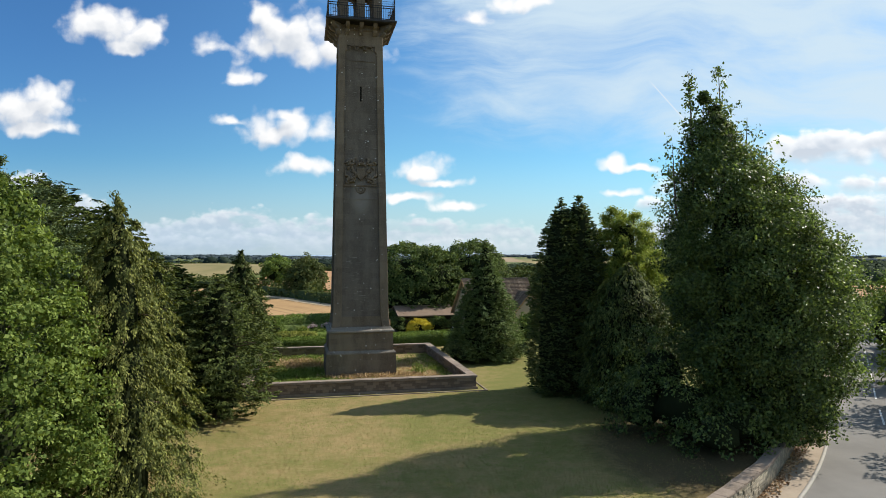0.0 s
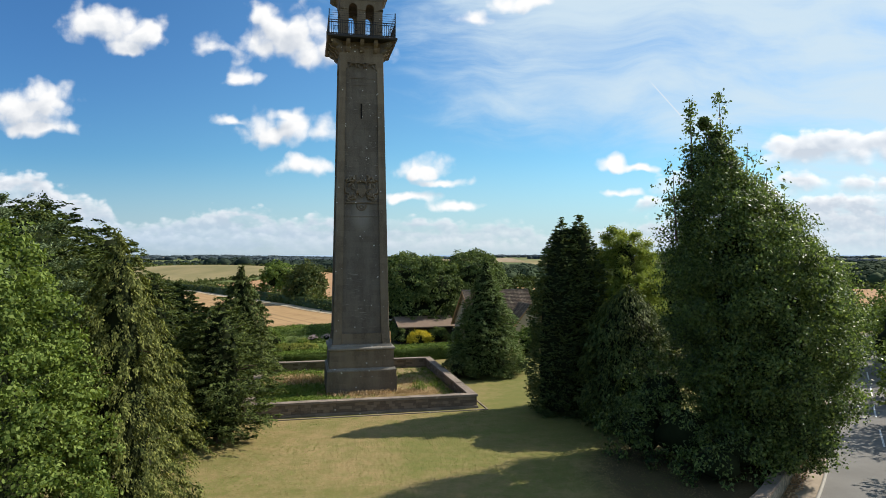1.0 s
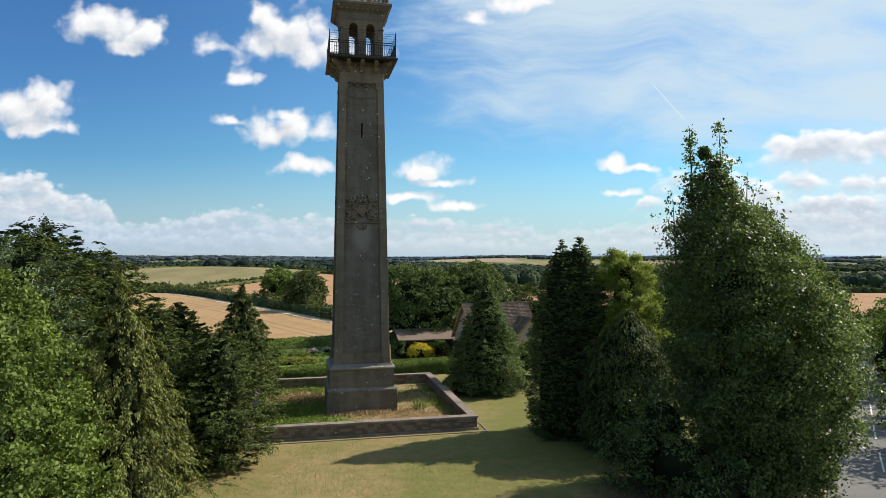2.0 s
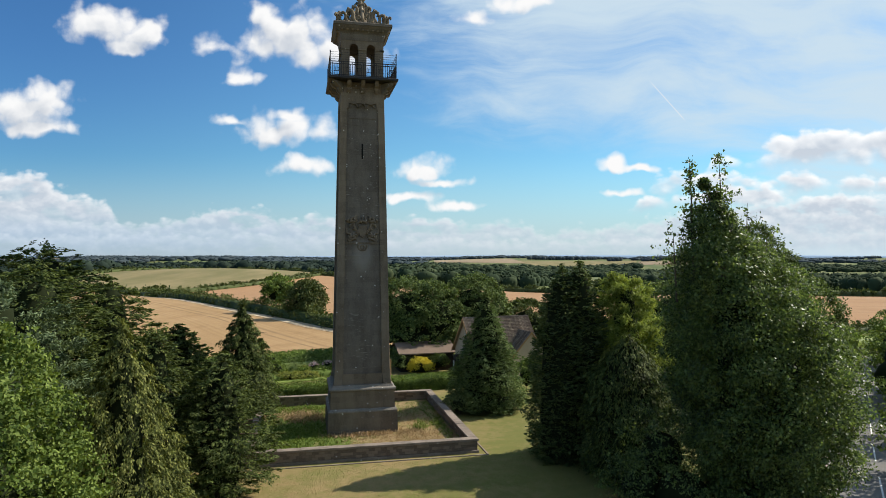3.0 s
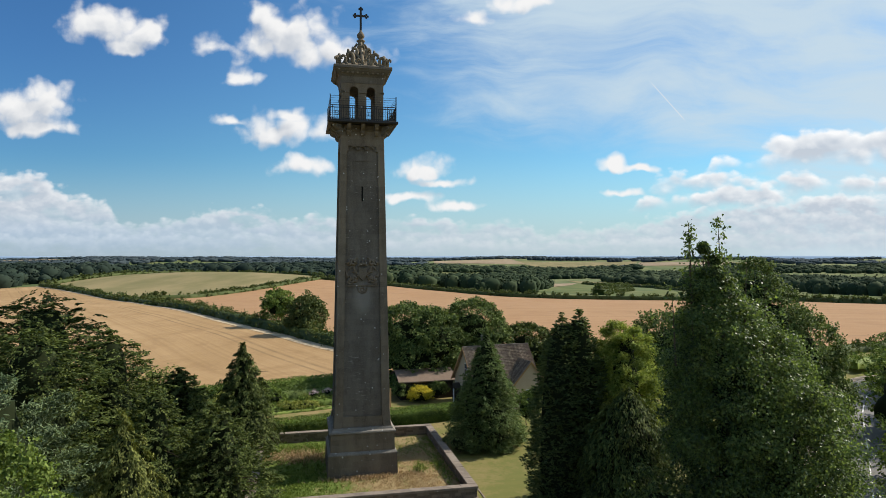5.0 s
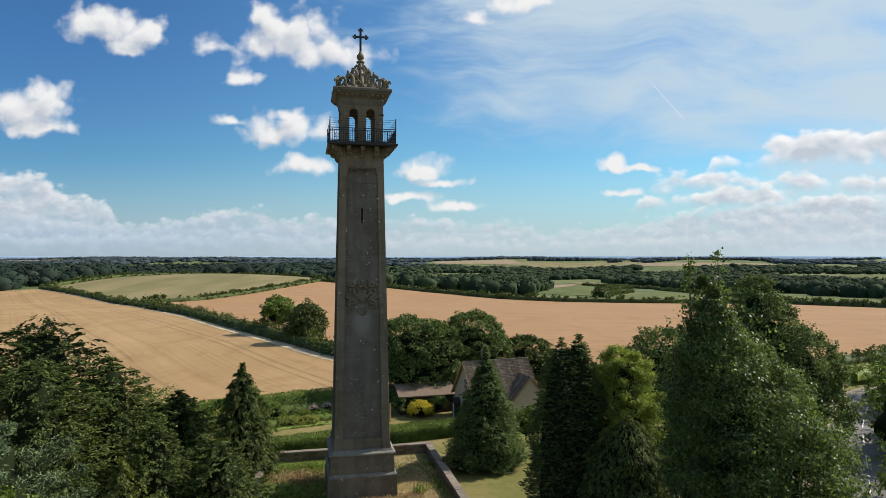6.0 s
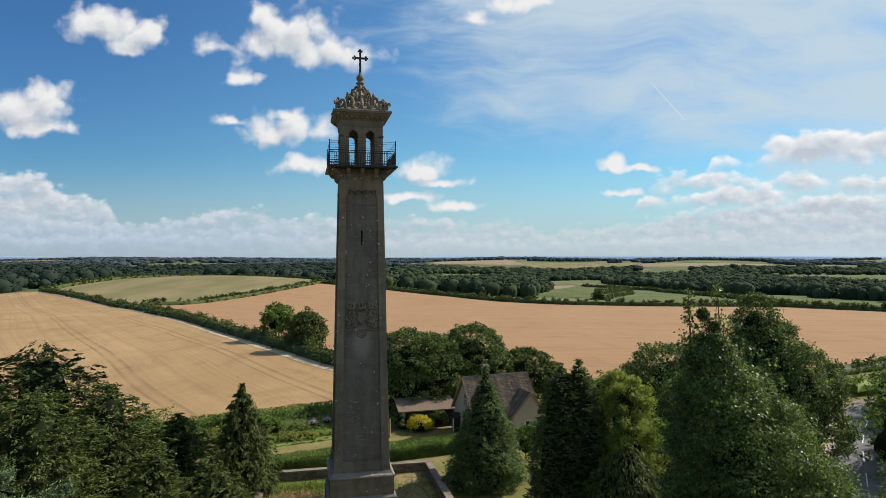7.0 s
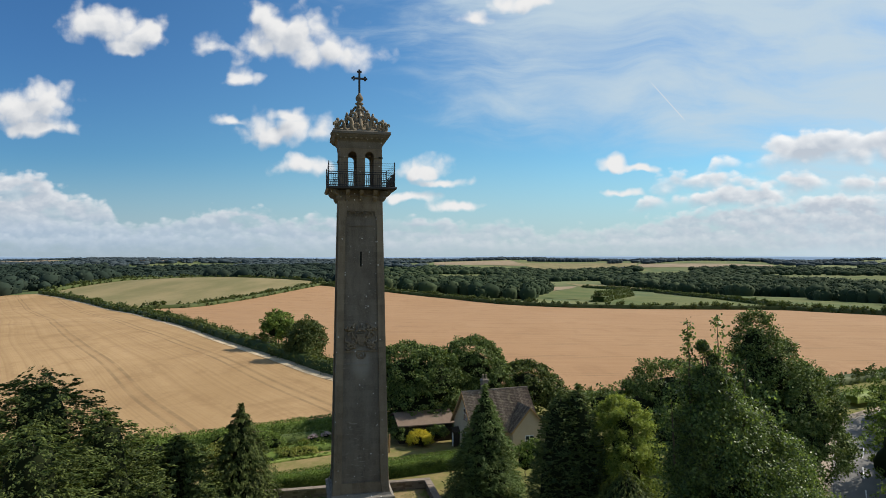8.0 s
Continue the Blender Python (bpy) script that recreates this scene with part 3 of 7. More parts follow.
def beside(x, y):
    """Signed distance from the kerb, to its left (the lawn's side)."""
    x, y = np.broadcast_arrays(np.asarray(x, float), np.asarray(y, float))
    flat = np.c_[x.ravel(), y.ravel()]
    best, sign = np.full(len(flat), 1e9), np.ones(len(flat))
    for a, b in zip(KERB_PATH[:-1], KERB_PATH[1:]):
        d = b - a
        t = np.clip(((flat - a) @ d) / (d @ d), 0, 1)
        off = flat - (a + t[:, None] * d)
        dist = np.hypot(*off.T)
        near = dist < best
        best = np.where(near, dist, best)
        sign = np.where(near, np.sign(d[0] * off[:, 1] - d[1] * off[:, 0]), sign)
    return (best * sign).reshape(x.shape)


def ease(v, lo, hi):
    t = np.clip((v - lo) / (hi - lo), 0, 1)
    return t * t * (3 - 2 * t)


ROAD_Z = -0.85


def land(x, y):
    """Height of the open land, without the road's cutting."""
    x, y = np.asarray(x, float), np.asarray(y, float)
    wide = np.where(y > 160, 22.0, 6.0)
    z = (np.interp(y - wide, KNOT_Y, KNOT_Z) + np.interp(y, KNOT_Y, KNOT_Z) + np.interp(y + wide, KNOT_Y, KNOT_Z)) / 3
    z = z + 19.0 * np.exp(-((x + 215) / 190) ** 2 - ((y - 610) / 175) ** 2)
    far = ease(y, 700, 1500)
    z = z + far * (5 * np.sin(x / 310 + y / 520) + 4 * np.sin(x / 170 - y / 410 + 1.3))
    return z


def ground_height(x, y):
    x, y = np.broadcast_arrays(np.atleast_1d(np.asarray(x, float)), np.atleast_1d(np.asarray(y, float)))
    z = land(x, y)
    near = (np.abs(x) < 150) & (y > -40) & (y < 135)
    if near.any():
        s = beside(x[near], y[near])
        wide = np.where(y[near] > 62, 5.0, 1.95)
        cut = ease(s, 1.35, wide) + (1 - ease(s, -10.0, -6.2)) * 0.75
        z = z.copy()
        z[near] = z[near] * np.clip(cut, 0, 1) + (ROAD_Z - 0.08) * (1 - np.clip(cut, 0, 1))
    return z


def grid_sheet(name, xs, ys, mat):
    gx, gy = np.meshgrid(xs, ys)
    verts = np.c_[gx.ravel(), gy.ravel(), ground_height(gx, gy).ravel()]
    i = np.arange(len(xs) * len(ys)).reshape(len(ys), len(xs))
    faces = np.stack([i[:-1, :-1], i[:-1, 1:], i[1:, 1:], i[1:, :-1]], -1)
    return new(name, quad_mesh(name, verts, faces, mat, smooth=True))


XS = np.r_[-4900, -4000:-1000:250, -1000:-300:40, -300:-60:10, -60:0:2.0, 0:42:0.6, 42:110:1.5, 110:300:10, 300:1000:40, 1000:4000:250, 4000, 4900]
YS = np.r_[-4900, -3000, -1500:-200:200, -200:-30:15, -30:10:1.5, 10:62:0.6, 62:120:1.4, 120:800:8, 800:2600:40, 2600:4900:120, 4950]
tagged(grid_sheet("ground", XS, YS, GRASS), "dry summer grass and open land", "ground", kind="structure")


def ribbon(name, near_line, far_line, nu, nv, lift, mat, label, category="field", height=land, name_uv=True):
    """A draped sheet between two lines in the plan."""
    a, b = rounded(near_line, nu), rounded(far_line, nu)
    t = np.linspace(0, 1, nv)[:, None, None]
    p = a[None] * (1 - t) + b[None] * t
    z = height(p[..., 0], p[..., 1]) + lift
    i = np.arange(nu * nv).reshape(nv, nu)
    faces = np.stack([i[:-1, :-1], i[:-1, 1:], i[1:, 1:], i[1:, :-1]], -1)
    u, v = np.meshgrid(np.linspace(0, 1, nu), np.linspace(0, 1, nv))
    me = quad_mesh(name, np.c_[p.reshape(-1, 2), z.ravel()], faces, mat, np.c_[u.ravel(), v.ravel()], smooth=True)
    return tagged(new(name, me), label, category, kind="structure")


HEDGE_A = [(-4, 103), (-14, 113), (-22, 121), (-29, 131), (-41, 147), (-58, 170), (-98, 230), (-140, 296), (-205, 375), (-250, 420), (-284, 450)]
HEDGE_B = [(-160, 338), (-141, 352), (-128, 417), (-113, 497), (-106, 545)]
HEDGE_C = [(-106, 548), (-43, 522), (7, 474), (43, 416), (74, 388), (120, 373), (167, 369), (197, 362), (204, 330), (206, 290), (212, 240)]
ribbon("stubble_field", [(3, 92), (-15, 86), (-23, 83), (-31, 76), (-60, 58), (-130, 40), (-260, 60), (-420, 160), (-560, 260)],
       HEDGE_A + [(-330, 425), (-430, 410), (-640, 420)], 150, 90, 0.10, STUBBLE_NEAR, "pale golden stubble field with tramlines beyond the garden")
ribbon("stubble_field", [(-150, 318), (-98, 238), (-55, 178), (-26, 138), (-6, 114), (10, 104), (31, 102), (62, 106), (80, 116), (120, 135), (175, 170)],
       HEDGE_B + HEDGE_C, 150, 90, 0.14, STUBBLE_FAR, "broad reddish-brown stubble field behind the cottage")
ribbon("hill_field", [(-262, 434), (-209, 384), (-165, 350), (-141, 356), (-127, 420), (-112, 500), (-106, 550)],
       [(-285, 455), (-285, 520), (-280, 600), (-240, 650), (-180, 660), (-130, 620), (-108, 565)], 80, 40, 0.12, HILL_GRASS, "pale green grass field on a low hill")
ribbon("pasture_field", [(76, 535), (116, 730), (160, 860), (222, 1046)], [(129, 488), (175, 620), (218, 747), (250, 960)], 50, 30, 0.3, GREEN_FIELD, "wedge of green pasture beside the valley wood")
ribbon("arable_field", [(150, 862), (170, 1010), (178, 1060)], [(205, 1010), (216, 1046), (228, 1080)], 20, 16, 0.5, PALE_FIELD, "small bare tan patch beside the pasture")
ribbon("pasture_field", [(231, 1047), (252, 930), (281, 820)], [(238, 1235), (290, 1110), (318, 1000)], 30, 20, 0.5, HILL_GRASS, "pale strip of pasture behind a low hedge")
ribbon("pasture_field", [(115, 446), (128, 402), (148, 386), (197, 380), (212, 390)], [(150, 530), (241, 705), (236, 580), (226, 500), (214, 420)], 50, 40, 0.2, GREEN_FIELD, "green pasture beyond the brown field")
ribbon("pasture_field", [(252, 740), (246, 640), (238, 560), (222, 459), (222, 400), (232, 375), (252, 330)], [(296, 820), (300, 700), (301, 600), (303, 520), (302, 450), (300, 420), (310, 380)], 60, 30, 0.25, GREEN_FIELD, "long pale green pasture below the woods")
ribbon("arable_field", [(-30, 2250), (130, 2300), (300, 2300)], [(-40, 2700), (130, 2800), (310, 2900)], 30, 30, 1.0, PALE_FIELD, "distant pale brown field on the skyline")
ribbon("pasture_field", [(323, 2070), (470, 2030), (613, 2013)], [(252, 2603), (480, 2480), (717, 2355)], 30, 30, 1.0, HILL_GRASS, "distant olive-green slope below a copse")
ribbon("arable_field", [(636, 2070), (800, 1970), (969, 1871)], [(698, 2272), (880, 2170), (1065, 2056)], 30, 20, 1.0, PALE_FIELD, "distant tan stubble among the woods")
ribbon("arable_field", [(-2100, 2650), (-1900, 2600), (-1700, 2650)], [(-2400, 3100), (-2100, 3100), (-1850, 3100)], 30, 30, 1.0, PALE_FIELD, "distant pale field near the horizon")
ribbon("arable_field", [(-1230, 2420), (-1100, 2380), (-980, 2400)], [(-1300, 2700), (-1150, 2700), (-1020, 2700)], 30, 30, 1.0, PALE_FIELD, "distant strip of pale stubble")
ribbon("pasture_field", [(-540, 2350), (-500, 2350), (-440, 2380)], [(-580, 2750), (-530, 2750), (-460, 2750)], 30, 30, 1.0, GREEN_FIELD, "distant green field between woods")
ribbon("pasture_field", [(800, 1180), (900, 1150), (1050, 1150)], [(980, 1560), (1100, 1600), (1350, 1600)], 30, 30, 0.6, GREEN_FIELD, "green field on a far wooded slope")
track_line = rounded(HEDGE_A, 160)
ribbon("farm_track", offset(track_line, 1.9), offset(track_line, 4.6), 160, 4, 0.16, TRACK, "pale chalky farm track beside the hedgerow", "track")

# low hills that close the view, with painted haze blue and a glow
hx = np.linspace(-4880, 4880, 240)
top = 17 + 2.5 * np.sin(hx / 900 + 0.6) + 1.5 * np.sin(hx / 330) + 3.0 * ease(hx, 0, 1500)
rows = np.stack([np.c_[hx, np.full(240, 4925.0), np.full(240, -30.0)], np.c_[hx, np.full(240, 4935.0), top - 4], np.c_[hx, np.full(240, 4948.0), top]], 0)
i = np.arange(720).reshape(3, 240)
tagged(new("backdrop", quad_mesh("backdrop", rows, np.stack([i[:-1, :-1], i[:-1, 1:], i[1:, 1:], i[1:, :-1]], -1), HAZE_HILLS, smooth=True)), "low distant hills along the horizon, haze-blue and glowing", "hills", kind="structure")

# ---- road, kerb, pavement and roadside wall ----
def road_strip(name, s0, s1, z, mat, label, category, nv=3, line=KERB_PATH):
    a, b = offset(line, s0), offset(line, s1)
    nu = len(line)
    t = np.linspace(0, 1, nv)[:, None, None]
    p = a[None] * (1 - t) + b[None] * t
    i = np.arange(nu * nv).reshape(nv, nu)
    faces = np.stack([i[:-1, :-1], i[:-1, 1:], i[1:, 1:], i[1:, :-1]], -1)
    zz = np.full(nu * nv, z)
    return tagged(new(name, quad_mesh(name, np.c_[p.reshape(-1, 2), zz], faces, mat)), label, category, kind="structure")


def profile_strip(name, line, section, mat):
    """A closed cross-section of (left, z) drawn along a line."""
    rows = np.stack([np.c_[offset(line, s), np.full(len(line), z)] for s, z in section], 1)
    k, m = len(line), len(section)
    i = np.arange(k * m).reshape(k, m)
    faces = np.stack([i[:-1], np.roll(i, -1, 1)[:-1], np.roll(i, -1, 1)[1:], i[1:]], -1).reshape(-1, 4)
    ends = np.array([[i[0, 3], i[0, 2], i[0, 1], i[0, 0]], [i[-1, 0], i[-1, 1], i[-1, 2], i[-1, 3]]]) if m == 4 else np.zeros((0, 4), int)
    return quad_mesh(name, rows.reshape(-1, 3), np.r_[faces, ends], mat)


road_strip("road", 0.0, -5.6, ROAD_Z, ASPHALT, "worn grey asphalt country road", "road", 8)
road_strip("pavement", 0.13, 1.5, ROAD_Z + 0.10, PAVING, "narrow sandy pavement beside the road", "pavement")
kerb = tagged(new("kerb", profile_strip("kerb", KERB_PATH, [(0.0, ROAD_Z - 0.05), (0.0, ROAD_Z + 0.10), (0.14, ROAD_Z + 0.115), (0.14, ROAD_Z - 0.05)], KERB)),
              "pale concrete kerb along the road", "kerb", kind="structure")
centre = offset(KERB_PATH, -2.75)
along = np.r_[0, np.cumsum(np.hypot(*np.diff(centre, axis=0).T))]
for start in np.arange(2.0, along[-1] - 6, 8.2):
    t = np.linspace(start, start + 4.4, 7)
    dash = np.c_[np.interp(t, along, centre[:, 0]), np.interp(t, along, centre[:, 1])]
    if 8 < dash[0, 1] < 100:
        a, b = offset(dash, -0.055), offset(dash, 0.055)
        verts = np.c_[np.r_[a, b], np.full(14, ROAD_Z + 0.005)]
        me = quad_mesh("road_marking", verts, [[k, k + 1, k + 8, k + 7] for k in range(6)], PAINT_WHITE)
        tagged(new("road_marking", me), "white dash of the road's centre line", "road marking", "centre line dashes", "structure")
WALL_PATH = rounded(KERB_LINE[3:13], 120)
road_wall = thing("roadside_wall", (0, 0, 0), 0, "low rubble stone retaining wall with flat coping", "wall", kind="structure")
mesh_part("wall_body", profile_strip("wall_body", WALL_PATH, [(1.42, ROAD_Z - 0.1), (1.42, 0.14), (1.86, 0.14), (1.86, ROAD_Z - 0.1)], ROAD_WALL), road_wall)
far_along = np.r_[0, np.cumsum(np.hypot(*np.diff(WALL_PATH, axis=0).T))]


def on_wall(t, s):
    """A place on the wall's line, t metres along it and s metres to its left, with the heading there."""
    line = offset(WALL_PATH, s)
    x, y = (float(np.interp(t, far_along, line[:, k])) for k in (0, 1))
    x1, y1 = (float(np.interp(t + 0.3, far_along, line[:, k])) for k in (0, 1))
    return x, y, math.degrees(math.atan2(y1 - y, x1 - x))


def stone_mesh(name, wide, deep, high, mat, rng):
    """A worn block with uneven corners."""
    bm = bmesh.new()
    box(bm, -wide / 2, wide / 2, -deep / 2, deep / 2, 0, high, 0.016)
    for v in bm.verts:
        v.co += Vector(rng.normal(0, 0.008, 3))
    me = bpy.data.meshes.new(name)
    bm.to_mesh(me)
    bm.free()
    me.materials.append(mat)
    return me


rng = np.random.default_rng(61)
caps = [stone_mesh("coping_stone", 0.93, 0.58, 0.11, COPING, rng) for _ in range(4)]
for k in range(int(far_along[-1] / 0.95)):
    x, y, turn = on_wall(0.95 * k + 0.475, 1.655)
    ob = new("coping_stone", caps[k % 4])
    ob.parent, ob.matrix_local = road_wall, pose(x, y, 0.142 + rng.uniform(0, 0.012), rng.normal(0, 0.5), rng.normal(0, 0.4), turn + rng.normal(0, 0.5))
blocks = [stone_mesh("stone", w, 0.16, 0.15, ROAD_WALL, rng) for w in (0.24, 0.29, 0.34, 0.40, 0.46)]
near_end = float(far_along[np.argmin(np.abs(WALL_PATH[:, 1] - 13.0))])
for row in range(6):
    t = near_end + rng.uniform(0, 0.3)
    for _ in range(50):
        pick = int(rng.integers(0, 5))
        wide = (0.24, 0.29, 0.34, 0.40, 0.46)[pick]
        x, y, turn = on_wall(t + wide / 2, 1.47 + rng.normal(0, 0.012))
        ob = new("stone", blocks[pick])
        ob.parent, ob.matrix_local = road_wall, pose(x, y, ROAD_Z + 0.08 + 0.155 * row, 0, 0, turn)
        t += wide + 0.02


# ---- foliage ----
def unit(a):
    return a / np.maximum(np.linalg.norm(a, axis=-1, keepdims=True), 1e-9)


def leaf_quads(p, d, size, aspect, rng, fold=0.12, face=None):
    """Folded leaf blades at p, along d, turned to the light where a facing is given."""
    n = len(p)
    d = unit(d)
    side = unit(np.cross(d, rng.normal(size=(n, 3)) if face is None else unit(face) + rng.normal(0, 0.42, (n, 3))))
    up = np.cross(side, d)
    s = np.broadcast_to(np.asarray(size, float), (n,))[:, None]
    v = np.empty((n, 4, 3))
    v[:, 0], v[:, 2] = p - d * s * 0.5, p + d * s * 0.5
    v[:, 1] = p + side * s * aspect * 0.5 + up * s * fold
    v[:, 3] = p - side * s * aspect * 0.5 + up * s * fold
    return v.reshape(-1, 3), np.arange(4 * n).reshape(n, 4)


def merged(pieces):
    verts, faces, base = [], [], 0
    for v, f in pieces:
        verts.append(v)
        faces.append(f + base)
        base += len(v)
    return np.concatenate(verts), np.concatenate(faces)


def core_rings(rings, sides, rng, rough=0.12):
    """A closed rough inner mass from rings of (x, y, z, rx, ry)."""
    v = []
    for x, y, z, rx, ry in rings:
        a = np.linspace(0, math.tau, sides, endpoint=False)
        k = 1 + rng.uniform(-rough, rough, sides)
        v.append(np.c_[x + rx * k * np.cos(a), y + ry * k * np.sin(a), np.full(sides, z)])
    v = np.concatenate(v)
    i = np.arange(len(v)).reshape(len(rings), sides)
    f = np.stack([i[:-1], np.roll(i, -1, 1)[:-1], np.roll(i, -1, 1)[1:], i[1:]], -1).reshape(-1, 4)
    return v, f


def blob_core(lobe, rng, k=0.6):
    x, y, z, rx, ry, rz = lobe
    t = np.linspace(-1.45, 1.45, 7)
    return core_rings([(x, y, z + rz * k * math.sin(a), rx * k * math.cos(a) + 0.02, ry * k * math.cos(a) + 0.02) for a in t], 10, rng)


def lobed_crown(lobes, clumps, leaves, size, rng, clump=0.7, aspect=0.62, core=True, low=-0.75, ragged=0.16):
    """Broad leaves in rounded clumps over a group of lobes (x, y, z, rx, ry, rz)."""
    lobes = np.array(lobes, float)
    area = lobes[:, 3] * lobes[:, 4] + lobes[:, 4] * lobes[:, 5]
    pick = rng.choice(len(lobes), clumps, p=area / area.sum())
    n = unit(rng.normal(size=(clumps, 3)))
    n[:, 2] = np.where(n[:, 2] < low, -n[:, 2], n[:, 2])
    c = lobes[pick, :3] + n * lobes[pick, 3:] * (1 + rng.normal(0, ragged, (clumps, 1)))
    inside = np.zeros(clumps, bool)
    for k, lobe in enumerate(lobes):
        inside |= (pick != k) & (np.linalg.norm((c - lobe[:3]) / lobe[3:], axis=1) < 0.78)
    c, n = c[~inside], n[~inside]
    r = clump * rng.uniform(0.6, 1.3, len(c))
    who = np.repeat(np.arange(len(c)), leaves)
    m = unit(rng.normal(size=(len(who), 3)) + 0.55 * n[who])
    p = c[who] + m * r[who, None] * rng.uniform(0.45, 1.05, (len(who), 1)) * np.array([1.15, 1.15, 0.8])
    d = rng.normal(size=p.shape) + 0.5 * m + np.array([0, 0, -0.45])
    pieces = [leaf_quads(p, d, size * rng.uniform(0.6, 1.3, len(p)), aspect, rng, face=0.5 * n[who] + 0.5 * m + np.array([0, 0, 0.6]))]
    return pieces[0], merged([blob_core(lobe, rng) for lobe in lobes])


def spray_crown(profile, sprays, leaves, size, rng, reach=1.0, droop=-0.5, spread=0.28, aspect=0.4, wobble=0.14, axis=(0.0, 0.0), core=0.62, weep=0.0, lean=(0.0, 0.0), inner=0.0):
    """Needled or scaly branchlets all over a tapering form: profile is (z, radius) from the foot to the tip."""
    z, r = np.array(profile, float).T
    zz = np.linspace(z[0], z[-1], 200)
    rr = np.interp(zz, z, r)
    weight = rr + 0.12 * rr.max()
    h = rng.choice(zz, sprays, p=weight / weight.sum()) + rng.normal(0, (z[-1] - z[0]) / 250, sprays)
    a = rng.uniform(0, math.tau, sprays)
    bulge = 1 + wobble * (np.sin(3 * a + 1.7 * h) * 0.5 + np.sin(5 * a - 2.3 * h + 1) * 0.5) + rng.normal(0, wobble * 0.55, sprays)
    rad = np.interp(h, z, r) * bulge * (1 - inner * rng.uniform(0, 1, sprays) ** 2)
    rise = (h - z[0]) / (z[-1] - z[0])
    out = np.c_[np.cos(a), np.sin(a), np.zeros(sprays)]
    tip = out * rad[:, None] + np.c_[np.full(sprays, axis[0]) + lean[0] * rise, np.full(sprays, axis[1]) + lean[1] * rise, h]
    d = unit(out + np.c_[rng.normal(0, 0.22, sprays), rng.normal(0, 0.22, sprays), np.full(sprays, droop) + rng.normal(0, 0.2, sprays)])
    span = reach * rng.uniform(0.6, 1.25, sprays) * (0.45 + 0.55 * (1 - rise))
    who = np.repeat(np.arange(sprays), leaves)
    t = rng.uniform(0, 1, len(who))
    p = tip[who] - d[who] * (t * span[who])[:, None]
    flat = unit(np.cross(d, np.array([0, 0, 1.0]) + 0.2 * rng.normal(size=(sprays, 3))))
    wide = spread * (0.25 + t) * span[who]
    p += flat[who] * (rng.uniform(-1, 1, len(who)) * wide)[:, None] + rng.normal(0, 0.22, p.shape) * wide[:, None]
    if weep:
        p[:, 2] -= weep * rng.uniform(0, 1, len(p)) ** 2 * span[who]
    dd = d[who] + flat[who] * rng.normal(0, 0.5, (len(who), 1)) + rng.normal(0, 0.2, p.shape) + np.array([0, 0, -weep])
    p[:, 2] = np.maximum(p[:, 2], 0.05)
    pieces = [leaf_quads(p, dd, size * rng.uniform(0.6, 1.35, len(p)), aspect, rng, face=out[who] * 0.6 + np.array([0, 0, 0.7]))]
    if core:
        rings = []
        for q in np.linspace(0.02, 0.94, 14):
            hz = z[0] + q * (z[-1] - z[0])
            w = np.interp(hz, z, r) * core + 0.03
            rings.append((axis[0] + lean[0] * q, axis[1] + lean[1] * q, hz, w, w))
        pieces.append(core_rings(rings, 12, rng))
    return tuple(pieces)


